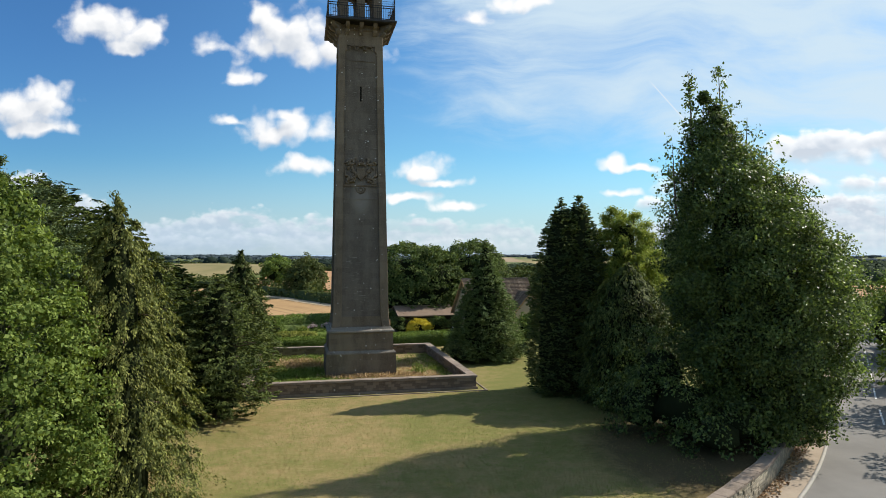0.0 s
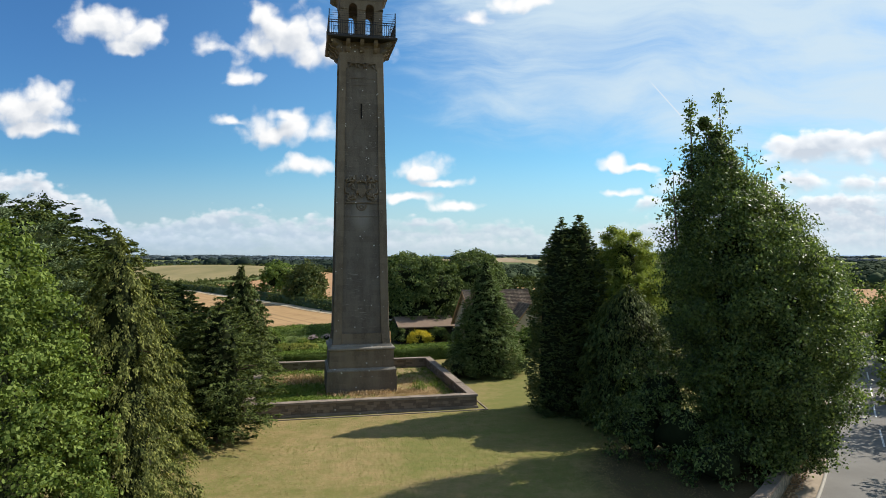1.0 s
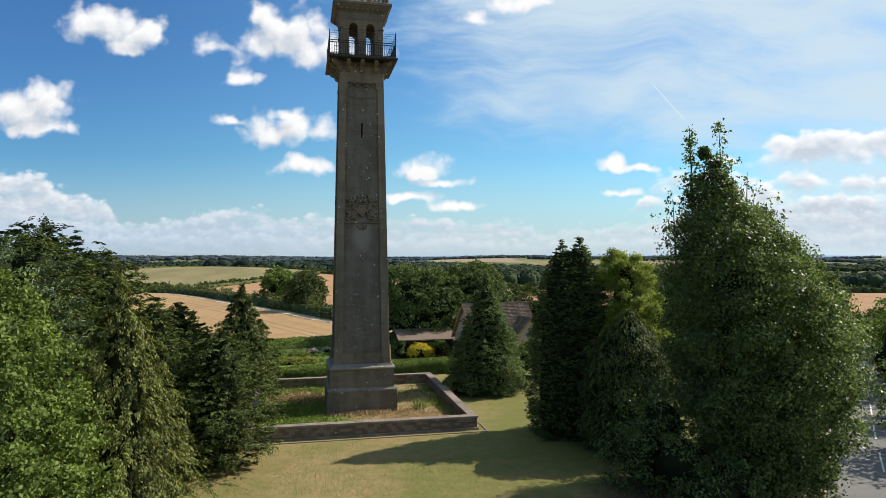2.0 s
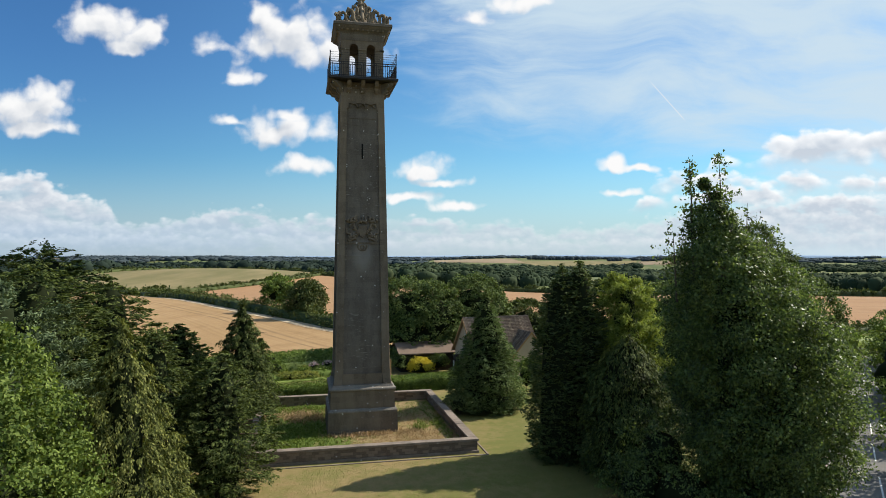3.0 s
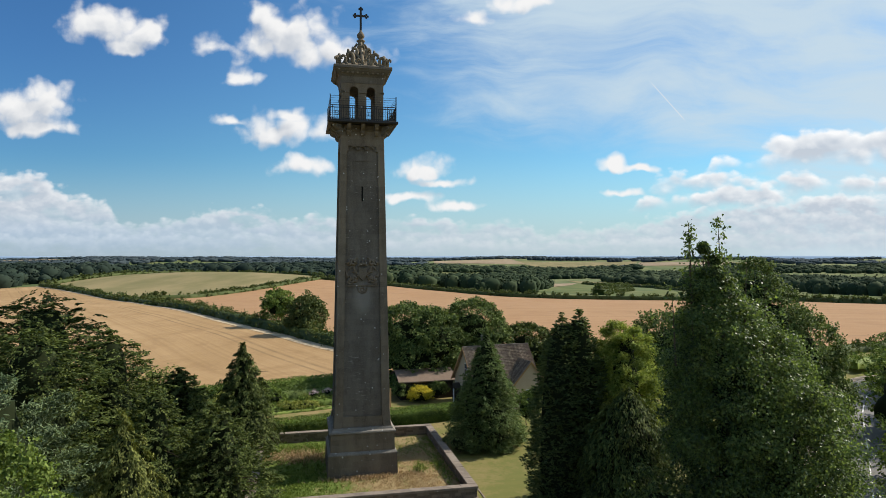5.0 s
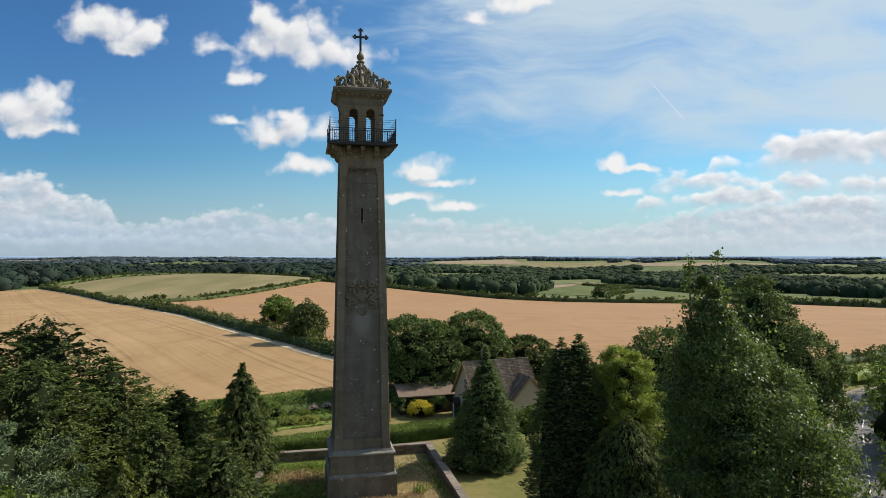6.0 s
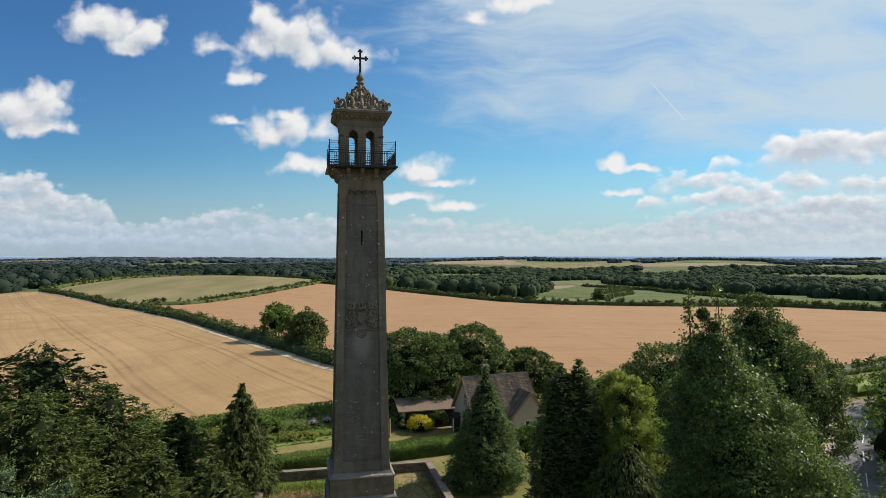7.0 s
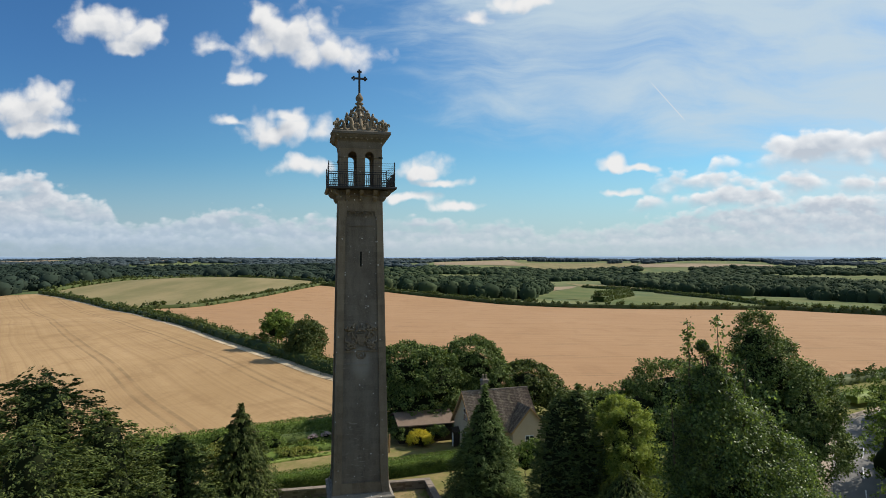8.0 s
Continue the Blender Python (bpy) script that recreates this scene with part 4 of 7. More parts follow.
def bough_crown(profile, boughs, twigs, leaves, size, rng, rise=0.1, droop=0.3, fan=0.42, splay=0.9, weep=0.0, aspect=0.34, start=0.3, tuft=0.0, lean=(0.0, 0.0), core=0.5, spare=0.1, plump=0.03, shortest=0.25):
    """Needled or scaly twigs set along boughs that leave the stem all round: profile is (z, reach) from the foot to the tip."""
    z, r = np.array(profile, float).T
    zz = np.linspace(z[0], z[-1], 400)
    heap = np.cumsum(np.interp(zz, z, r) + spare * r.max())
    h = np.interp((np.arange(boughs) + rng.uniform(0, 1, boughs)) / boughs, heap / heap[-1], zz)
    a = np.arange(boughs) * 2.399963 + rng.normal(0, 0.25, boughs)
    span = np.interp(h, z, r) * rng.uniform(0.72, 1.12, boughs) + 0.05
    up = rise + rng.normal(0, 0.09, boughs)
    of = np.repeat(np.arange(boughs), twigs)
    n = len(of)
    t = start + (1 - start) * rng.uniform(0, 1, n) ** 0.65
    ca, sa, reach = np.cos(a[of]), np.sin(a[of]), span[of]
    foot = np.c_[ca * t * reach, sa * t * reach, h[of] + up[of] * reach * (t - 1) - droop * reach * (t * t - 1)]
    way = unit(np.c_[ca, sa, up[of] - 2 * droop * t])
    side = np.c_[-sa, ca, np.zeros(n)] * np.where(rng.uniform(0, 1, n) < 0.5, -1.0, 1.0)[:, None]
    turn = splay * rng.uniform(0.35, 1.25, n)[:, None] * np.clip(1.5 - t, 0.3, 1)[:, None]
    d = unit(way * np.cos(turn) + side * np.sin(turn) + rng.normal(0, 0.16, (n, 3)) + np.array([0, 0, -weep]))
    long = np.maximum(fan * reach * (1.2 - t), shortest) * rng.uniform(0.6, 1.15, n)
    who = np.repeat(np.arange(n), leaves)
    q = rng.uniform(0.05, 1, len(who))
    p = foot[who] + d[who] * (q * long[who])[:, None]
    p[:, 2] -= 0.5 * weep * q * q * long[who]
    p += rng.normal(0, 1, p.shape) * (plump + tuft * 0.4 * size)
    dd = d[who] + rng.normal(0, 0.45 + tuft, p.shape) + np.array([0, 0, -0.6 * weep])
    p[:, 2] = np.maximum(p[:, 2], 0.06)
    p[:, :2] += (p[:, 2:] / z[-1]) * np.array(lean)
    face = np.c_[0.45 * ca, 0.45 * sa, np.full(n, 0.85)][who]
    rings = []
    for k in np.linspace(0.02, 0.9, 14):
        hz = z[0] + k * (z[-1] - z[0])
        w = np.interp(hz, z, r) * core + 0.03
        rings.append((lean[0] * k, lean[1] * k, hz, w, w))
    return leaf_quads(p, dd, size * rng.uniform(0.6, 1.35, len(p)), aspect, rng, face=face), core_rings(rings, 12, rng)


def clumped_crown(profile, limbs, per_limb, leaves, size, rng, clump=0.45, aspect=0.62, lean=(0.0, 0.0), core=0.7, start=0.5, rise=0.1, fan=0.5, spare=0.04, solid=0.7, squash=0.75):
    """Broad leaves in rounded bunches at the ends of limbs all round a stem, each bunch leafy above and outside."""
    z, r = np.array(profile, float).T
    zz = np.linspace(z[0], z[-1], 400)
    heap = np.cumsum(np.interp(zz, z, r) + spare * r.max())
    h = np.interp((np.arange(limbs) + rng.uniform(0, 1, limbs)) / limbs, heap / heap[-1], zz)
    a = np.arange(limbs) * 2.399963 + rng.normal(0, 0.3, limbs)
    span = np.interp(h, z, r) * rng.uniform(0.80, 1.07, limbs)
    up = rise + rng.normal(0, 0.2, limbs)
    of = np.repeat(np.arange(limbs), per_limb)
    n = len(of)
    t = start + (1 - start) * rng.uniform(0, 1, n) ** 0.7
    side = rng.normal(0, 1, n) * fan * (1.2 - t) * span[of] * 0.6
    ca, sa, out = np.cos(a[of]), np.sin(a[of]), t * span[of]
    c = np.c_[ca * out - sa * side, sa * out + ca * side, h[of] + up[of] * (out - span[of]) + rng.normal(0, 0.2, n)]
    rc = clump * rng.uniform(0.55, 1.35, n) * (0.5 + 0.5 * np.clip(span[of] / (0.45 * r.max()), 0, 1))
    who = np.repeat(np.arange(n), leaves)
    m = unit(rng.normal(size=(len(who), 3)) + np.c_[0.5 * ca, 0.5 * sa, np.full(n, 0.45)][who])
    p = c[who] + m * (rc[who] * rng.uniform(0.55, 1.08, len(who)))[:, None] * np.array([1.1, 1.1, squash])
    p[:, 2] = np.maximum(p[:, 2], 0.08)
    p[:, :2] += (p[:, 2:] / z[-1]) * np.array(lean)
    d = rng.normal(size=p.shape) + 0.5 * m + np.array([0, 0, -0.5])
    rings = []
    for q in np.linspace(0.0, solid, 12):
        hz = z[0] + q * (z[-1] - z[0])
        w = np.interp(hz, z, r) * core * (1 - 0.5 * q / solid) + 0.03
        rings.append((lean[0] * q, lean[1] * q, hz + 0.05, w, w))
    face = m + np.c_[0.25 * ca, 0.25 * sa, np.full(n, 0.45)][who]
    return leaf_quads(p, d, size * rng.uniform(0.6, 1.3, len(p)), aspect, rng, face=face), core_rings(rings, 14, rng)


def trunk_part(parent, height, radius, rng, limbs=(), lean=(0.0, 0.0)):
    """A tapered, slightly crooked trunk with limbs (z, angle, length, rise)."""
    bm = bmesh.new()
    steps = 8
    path = [(lean[0] * k / steps + rng.normal(0, 0.05), lean[1] * k / steps + rng.normal(0, 0.05), height * k / steps - 0.1) for k in range(steps + 1)]
    sweep(bm, path, [radius * (1.25 if k == 0 else 1 - 0.85 * k / steps) for k in range(steps + 1)], 8)
    for z, angle, length, rise in limbs:
        k = z / height
        foot = Vector((lean[0] * k, lean[1] * k, z))
        way = Vector((math.cos(angle), math.sin(angle), rise)).normalized()
        pts = [foot + way * length * q + Vector((0, 0, -0.12 * length * q * q)) for q in (0, 0.35, 0.7, 1.0)]
        w = radius * (1 - 0.8 * k) * 0.5
        sweep(bm, pts, [w, w * 0.7, w * 0.4, w * 0.12], 5)
    return part("trunk", bm, BARK, parent)


def planted(name, x, y, label, category="tree", group="", turn=0.0):
    return thing(name, (x, y, float(ground_height(x, y)[0])), turn, label, category, group)


def limbs_for(rng, height, count, length, low=0.25, rise=0.6):
    return [(height * rng.uniform(low, 0.8), rng.uniform(0, math.tau), length * rng.uniform(0.6, 1.1), rise + rng.uniform(-0.3, 0.3)) for _ in range(count)]


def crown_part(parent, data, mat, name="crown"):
    """Links the leaves, and the inner twig core in its shade colour where there is one, under a tree."""
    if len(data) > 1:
        mesh_part("crown_core", quad_mesh("crown_core", *data[1], TWIG_SHADE), parent)
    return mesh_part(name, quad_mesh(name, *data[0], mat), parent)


def broadleaf(name, x, y, lobes, clumps, leaves, size, mat, label, seed, clump=0.7, height=None, radius=0.3, group="", aspect=0.62, low=-0.75, ragged=0.16):
    rng = np.random.default_rng(seed)
    tree = planted(name, x, y, label, "tree", group)
    height = height or max(l[2] for l in lobes)
    trunk_part(tree, height, radius, rng, limbs_for(rng, height, 9, max(l[3] for l in lobes) * 0.8))
    crown_part(tree, lobed_crown(lobes, clumps, leaves, size, rng, clump, aspect, low=low, ragged=ragged), mat)
    return tree


def dark_conifer(name, x, y, profile, sprays, leaves, size, label, seed, group="", reach=1.4, rise=0.2, weep=0.0, droop=-0.1):
    """A yew-like tree: dense sprays all over, with longer boughs that stand out of them."""
    rng = np.random.default_rng(seed)
    tree = planted(name, x, y, label, "tree", group)
    top, wide = profile[-1][0], max(r for z, r in profile)
    trunk_part(tree, top * 0.95, 0.26, rng, limbs_for(rng, top, 18, wide * 0.7, 0.1, rise))
    # the second mesh is the core that gets the dark shade colour
    leafy, twigs = spray_crown(profile, sprays, leaves, size, rng, reach=reach, droop=droop, wobble=0.24, spread=0.30, core=0.34, inner=0.5, weep=weep)
    tips = bough_crown([(z, r * 1.06) for z, r in profile], 130, 16, 8, size, rng, rise=rise, droop=0.08, fan=0.32, start=0.5, weep=weep)[0]
    crown_part(tree, (merged([leafy, tips]), twigs), LEAF_YEW)
    return tree


def conifer(name, x, y, profile, sprays, leaves, size, mat, label, seed, group="", radius=0.22, **more):
    rng = np.random.default_rng(seed)
    tree = planted(name, x, y, label, "tree", group)
    top = profile[-1][0]
    trunk_part(tree, top * 0.97, radius, rng, limbs_for(rng, top, 14, max(r for z, r in profile) * 0.7, 0.1, -0.1), more.get("lean", (0.0, 0.0)))
    crown_part(tree, spray_crown(profile, sprays, leaves, size, rng, **more), mat)
    return tree


# big dark broadleaved tree by the road, with two thin leaders at its top
big = planted("lime_tree", 17.0, 33.2, "large dark broadleaved tree with thin leaders at its top")
rng = np.random.default_rng(11)
trunk_part(big, 17.0, 0.42, rng, limbs_for(rng, 15.0, 22, 3.4, 0.15), (-3.1, 0.0))
data = clumped_crown([(0.2, 2.2), (1.0, 3.0), (2.0, 3.3), (3.0, 3.8), (3.9, 4.2), (5.5, 4.5), (7.3, 4.6), (10.3, 4.2), (12.0, 3.2), (13.6, 2.2), (14.8, 1.4), (15.8, 0.8), (17.0, 0.3), (17.8, 0.1)], 230, 9, 88, 0.15, rng, clump=0.80, lean=(-3.2, 0.0), core=0.6, start=0.55, fan=0.6)
for verts, faces in data:
    verts[:, 0] += 0.8 * np.sin(math.pi * np.clip(verts[:, 2] / 15.0, 0, 1))
crown_part(big, data, LEAF_BIG)
rng = np.random.default_rng(12)
leader_p = []
for lx, ly, z0, z1, wide in ((-2.6, 0.0, 13.5, 19.3, 0.32), (-4.1, 0.1, 14.6, 18.9, 0.18), (-2.2, 0.1, 13.0, 17.4, 0.7), (-1.0, 0.2, 12.0, 16.6, 0.7), (-4.1, 0.0, 12.6, 16.6, 0.75), (-5.0, 0.0, 11.4, 15.0, 0.8), (-0.1, 0.0, 11.0, 15.0, 0.8), (-3.3, 0.2, 13.0, 17.4, 0.6)):
    bm = bmesh.new()
    pts = [(lx + 0.25 * (z1 - z0) * (1 - q) * (0.2 if lx < -2.5 else -0.1), ly, z0 + (z1 - z0) * q) for q in np.linspace(0, 1, 6)]
    sweep(bm, pts, [0.07 * (1 - 0.85 * q) for q in np.linspace(0, 1, 6)], 5)
    part("leader", bm, BARK, big)
    for q in rng.uniform(0.1, 1.0, 44):
        c = np.array([lx + 0.25 * (z1 - z0) * (1 - q) * (0.2 if lx < -2.5 else -0.1), ly, z0 + (z1 - z0) * q]) + rng.normal(0, wide * (1.15 - q * 0.75), 3) * np.array([1, 1, 0.5])
        leader_p.append(c + rng.normal(0, 0.13, (7, 3)))
leader_p = np.concatenate(leader_p)
crown_part(big, (leaf_quads(leader_p, rng.normal(size=leader_p.shape), 0.2 * rng.uniform(0.6, 1.3, len(leader_p)), 0.6, rng),), LEAF_BIG, "top_leaves")

# conifers between the lawn and the big tree
conifer("twin_cypress", 8.1, 43.6, [(0.0, 2.1), (1.0, 2.4), (4.0, 2.4), (8.0, 2.0), (10.8, 1.3), (12.4, 0.65), (13.2, 0.05)], 2600, 12, 0.2, LEAF_CYPRESS,
        "tall dark green columnar cypress on the lawn", 21, group="dark cypresses", reach=0.9, droop=0.15, wobble=0.12, spread=0.34)
conifer("twin_cypress", 9.35, 43.9, [(0.0, 2.2), (1.0, 2.5), (4.0, 2.45), (8.0, 2.05), (11.0, 1.35), (12.7, 0.65), (13.5, 0.05)], 2600, 12, 0.2, LEAF_CYPRESS,
        "tall dark green columnar cypress on the lawn", 22, group="dark cypresses", reach=0.9, droop=0.15, wobble=0.12, spread=0.34)
conifer("weeping_conifer", 11.5, 39.8, [(0.0, 2.4), (1.5, 2.9), (4.0, 2.9), (6.0, 2.4), (7.6, 1.5), (8.6, 0.4)], 2200, 14, 0.2, LEAF_YEW,
        "dark drooping conifer at the lawn's edge", 23, reach=1.1, droop=-0.6, weep=0.5)
conifer("spruce_tree", 3.85, 57.6, [(0.05, 3.0), (0.8, 3.5), (2.5, 3.2), (5.0, 2.4), (7.5, 1.4), (9.5, 0.5), (10.7, 0.05)], 3000, 16, 0.19, LEAF_SPRUCE,
        "dense cone-shaped conifer beside the monument", 24, reach=1.1, droop=-0.1, wobble=0.15, spread=0.34)
pine = planted("scots_pine", 13.2, 44.2, "yellow-green pine with flat layered crown", "tree")
rng = np.random.default_rng(25)
trunk_part(pine, 12.0, 0.25, rng, limbs_for(rng, 11.8, 18, 2.4, 0.4, 0.25))
crown_part(pine, bough_crown([(2.6, 2.0), (4.6, 2.6), (6.8, 2.8), (8.8, 2.6), (10.2, 2.3), (11.4, 1.9), (12.4, 0.9)], 110, 26, 18, 0.24, rng, rise=0.15, droop=0.05, fan=0.55, splay=1.1, tuft=0.5, aspect=0.24, start=0.3, core=0.3, plump=0.10, spare=0.3, lean=(-0.8, 0.0)), LEAF_PINE)
broadleaf("laurel_bush", 12.2, 32.6, [(0.0, 0.0, 1.6, 2.3, 2.0, 1.9), (1.9, -1.6, 1.2, 1.8, 1.6, 1.3), (-1.6, 1.4, 1.3, 1.8, 1.8, 1.7), (0.6, -2.8, 0.9, 1.7, 1.6, 1.0), (-0.4, 2.0, 3.0, 1.8, 1.8, 2.0)], 420, 36, 0.16, LEAF_BIG, "low dark shrub below the big tree", 26, clump=0.5, height=1.2, radius=0.08)

# left of the lawn
maple = planted("maple_tree", -13.9, 18.4, "bright green broadleaved tree beside the lawn")
rng = np.random.default_rng(31)
trunk_part(maple, 9.6, 0.24, rng, limbs_for(rng, 9.0, 16, 2.4, 0.15))
crown_part(maple, clumped_crown([(0.3, 3.0), (2.5, 3.8), (4.8, 3.8), (6.4, 3.5), (8.2, 3.1), (9.8, 2.5), (11.0, 1.6), (11.9, 0.4)], 170, 14, 30, 0.145, rng, clump=0.36, core=0.5, start=0.45, rise=0.15, squash=0.6), LEAF_BRIGHT)
blue = planted("blue_pine", -16.6, 22.6, "dark bluish-green pine with level spreading branches", "tree")
rng = np.random.default_rng(32)
trunk_part(blue, 12.0, 0.26, rng, limbs_for(rng, 12.0, 22, 2.8, 0.35, 0.15))
crown_part(blue, bough_crown([(3.0, 2.6), (5.5, 3.4), (7.5, 3.6), (9.2, 3.4), (10.6, 3.1), (11.6, 2.7), (12.4, 1.6), (12.9, 0.4)], 90, 24, 24, 0.175, rng, rise=0.2, droop=0.08, fan=0.42, splay=1.0, tuft=0.55, aspect=0.26, start=0.35, core=0.36, plump=0.05), LEAF_BLUE)
golden = planted("golden_cypress", -11.7, 22.9, "golden-green weeping cypress with drooping sprays")
rng = np.random.default_rng(33)
form = [(0.0, 2.5), (1.0, 2.8), (3.5, 2.6), (6.0, 2.15), (8.2, 1.55), (9.8, 0.8), (10.8, 0.35), (11.4, 0.03)]
trunk_part(golden, 11.0, 0.24, rng, limbs_for(rng, 11.0, 18, 1.9, 0.1, 0.0))
# second mesh: the core, coloured as the shade behind the sprays
leafy, twigs = spray_crown(form, 1100, 34, 0.125, rng, reach=0.8, droop=-0.75, weep=0.4, spread=0.30, wobble=0.24, core=0.34, inner=0.5)
plumes = bough_crown([(z, r * 1.04) for z, r in form], 190, 12, 14, 0.12, rng, rise=0.25, droop=0.3, fan=0.2, weep=0.7, splay=1.2, start=0.6, plump=0.05, shortest=0.3, aspect=0.45)[0]
crown_part(golden, (merged([leafy, plumes]), twigs), LEAF_GOLD)
dark_conifer("yew_tree", -12.9, 36.6, [(0.3, 2.0), (1.2, 3.1), (3.0, 3.3), (5.0, 2.8), (6.8, 1.8), (8.2, 0.4)], 800, 28, 0.18, "dark green spreading yew at the lawn's edge", 34, "yews", 1.2, 0.25, 0.1)
dark_conifer("yew_tree", -16.2, 35.5, [(0.2, 2.4), (1.2, 3.2), (4.0, 3.1), (6.3, 2.4), (8.2, 1.4), (9.6, 0.3)], 750, 26, 0.18, "dark green spreading yew at the lawn's edge", 35, "yews", 1.3, 0.25, 0.1)
dark_conifer("yew_tree", -21.8, 33.5, [(0.2, 3.4), (1.5, 4.2), (6.0, 4.2), (9.5, 3.8), (12.0, 2.7), (13.2, 1.2)], 1100, 26, 0.22, "broad dark yew beside the stubble field", 36, "yews", 1.7, 0.15)
dark_conifer("yew_tree", -21.2, 40.0, [(0.2, 3.2), (1.5, 4.0), (5.0, 4.0), (8.2, 3.5), (10.8, 2.3), (12.4, 0.4)], 1100, 26, 0.23, "dark spreading yew behind the golden cypress", 40, "yews", 1.6, 0.2)
dark_conifer("yew_tree", -20.3, 48.5, [(0.2, 3.2), (1.5, 3.7), (4.0, 3.4), (6.0, 2.6), (7.8, 1.2), (8.6, 0.2)], 800, 24, 0.24, "dark bushy yew beside the garden", 47, "yews", 1.5, 0.2)
dark_conifer("yew_tree", -16.8, 44.5, [(0.2, 2.6), (1.5, 3.1), (3.5, 2.8), (5.0, 1.9), (6.2, 0.3)], 600, 26, 0.22, "low dark yew behind the lawn's edge", 48, "yews", 1.3, 0.2)
dark_conifer("cedar_tree", -27.0, 42.5, [(0.2, 4.0), (3.0, 5.6), (7.0, 5.4), (10.0, 4.8), (12.5, 3.6), (14.3, 1.5)], 1700, 22, 0.27, "large dark conifer with jagged level branches", 37, "", 2.2, 0.25)
dark_conifer("column_cypress", -17.2, 54.2, [(0.1, 2.6), (2.0, 3.0), (4.0, 2.6), (6.1, 1.9), (7.6, 1.2), (8.8, 0.6), (9.6, 0.1)], 900, 26, 0.22, "narrow dark conifer with drooping golden-green sprays", 38, "", 1.0, 0.1, 0.5, -0.4)
broadleaf("elder_shrub", -24.6, 54.0, [(0.0, 0.0, 5.0, 1.8, 1.8, 2.2), (-1.4, 0.5, 3.8, 2.1, 2.0, 2.6), (1.6, 0.0, 3.2, 2.0, 2.0, 2.4)], 300, 30, 0.17, LEAF_HEDGE, "pale green shrub between the dark conifers", 39, clump=0.5, height=5.0, radius=0.12)

# round the cottage
broadleaf("oak_tree", -4.4, 83.0, [(0.0, 0.0, 6.6, 4.8, 4.6, 4.0), (-2.8, -0.5, 4.9, 3.8, 3.8, 4.0), (3.2, -0.6, 5.8, 3.8, 3.6, 4.2), (0.5, -1.5, 3.4, 4.6, 3.8, 3.0)], 1100, 40, 0.3, LEAF_DARK,
          "large dark round-headed tree behind the shed", 41, clump=0.62, height=7.5, radius=0.4, group="round trees", ragged=0.06)
broadleaf("oak_tree", 3.9, 86.5, [(0.0, 0.0, 6.9, 4.3, 4.2, 4.0), (1.7, -0.5, 5.0, 3.6, 3.4, 4.0), (-2.4, -0.4, 5.2, 3.4, 3.4, 3.8)], 900, 40, 0.3, LEAF_DARK,
          "large dark round-headed tree behind the cottage", 42, clump=0.62, height=7.4, radius=0.4, group="round trees", ragged=0.06)
broadleaf("holm_oak", 11.4, 88.0, [(0.0, 0.0, 4.2, 4.1, 4.0, 3.3), (2.2, 0.0, 3.2, 3.0, 3.0, 2.7)], 640, 36, 0.3, LEAF_YEW, "dark rounded evergreen beside the cottage", 43, clump=0.55, height=4.5, radius=0.3, ragged=0.05)
broadleaf("hawthorn_bush", 21.0, 84.0, [(0.0, 0.0, 2.4, 2.4, 2.2, 2.2), (3.2, 0.5, 1.8, 2.2, 2.0, 1.7)], 160, 26, 0.36, LEAF_DARK, "small dark bush at the field's edge", 44, clump=0.7, height=3.0, radius=0.14)
broadleaf("ash_tree", 24.6, 68.5, [(0.0, 0.0, 7.0, 4.6, 4.4, 3.8), (-2.8, -0.6, 5.6, 3.4, 3.4, 3.4), (3.0, -0.2, 5.4, 3.6, 3.4, 3.8), (0.0, -1.0, 3.2, 4.4, 4.0, 2.8)], 900, 36, 0.28, LEAF_DARK,
          "dark round-headed tree beyond the conifers", 45, clump=0.62, ragged=0.08, height=7.8, radius=0.35, group="round trees")
broadleaf("ash_tree", 33.2, 62.5, [(-2.4, 0.0, 13.4, 1.9, 2.0, 3.2), (-1.3, 0.0, 10.6, 3.4, 3.4, 3.4), (0.9, -0.3, 8.0, 3.9, 3.8, 3.6), (-2.6, -0.5, 6.6, 4.2, 4.0, 4.0), (1.4, -0.8, 3.8, 4.2, 4.0, 3.0), (2.6, -0.6, 5.0, 2.6, 2.4, 2.8)], 2000, 38, 0.25, LEAF_DARK,
          "tall dark green tree beside the road", 46, clump=0.62, ragged=0.09, height=12.5, radius=0.42, group="round trees")
for k, (x, y, s) in enumerate(((57.5, 78.5, 1.15), (60.5, 84.0, 1.3), (65.5, 90.5, 1.6), (54.0, 71.0, 1.2), (49.8, 66.0, 1.7), (47.5, 57.5, 1.2), (70.0, 92.0, 1.0), (62.0, 74.0, 1.5), (46.4, 62.0, 1.9), (33.5, 40.5, 1.5), (38.5, 49.5, 1.2), (29.5, 31.5, 1.4))):
    broadleaf("hazel_bush", x, y, [(0.0, 0.0, 2.3 * s, 2.5 * s, 2.4 * s, 2.5 * s), (1.4 * s, 0.8, 3.3 * s, 1.9 * s, 1.9 * s, 2.4 * s), (-0.9 * s, 0.3, 1.5 * s, 1.9 * s, 1.8 * s, 1.5 * s)], 170, 28, 0.32,
              (LEAF_DARK, LEAF_BRIGHT, LEAF_HEDGE)[k % 3], "leafy roadside bush on the verge", 50 + k, clump=0.65, height=3.5 * s, radius=0.12, group="roadside bushes")
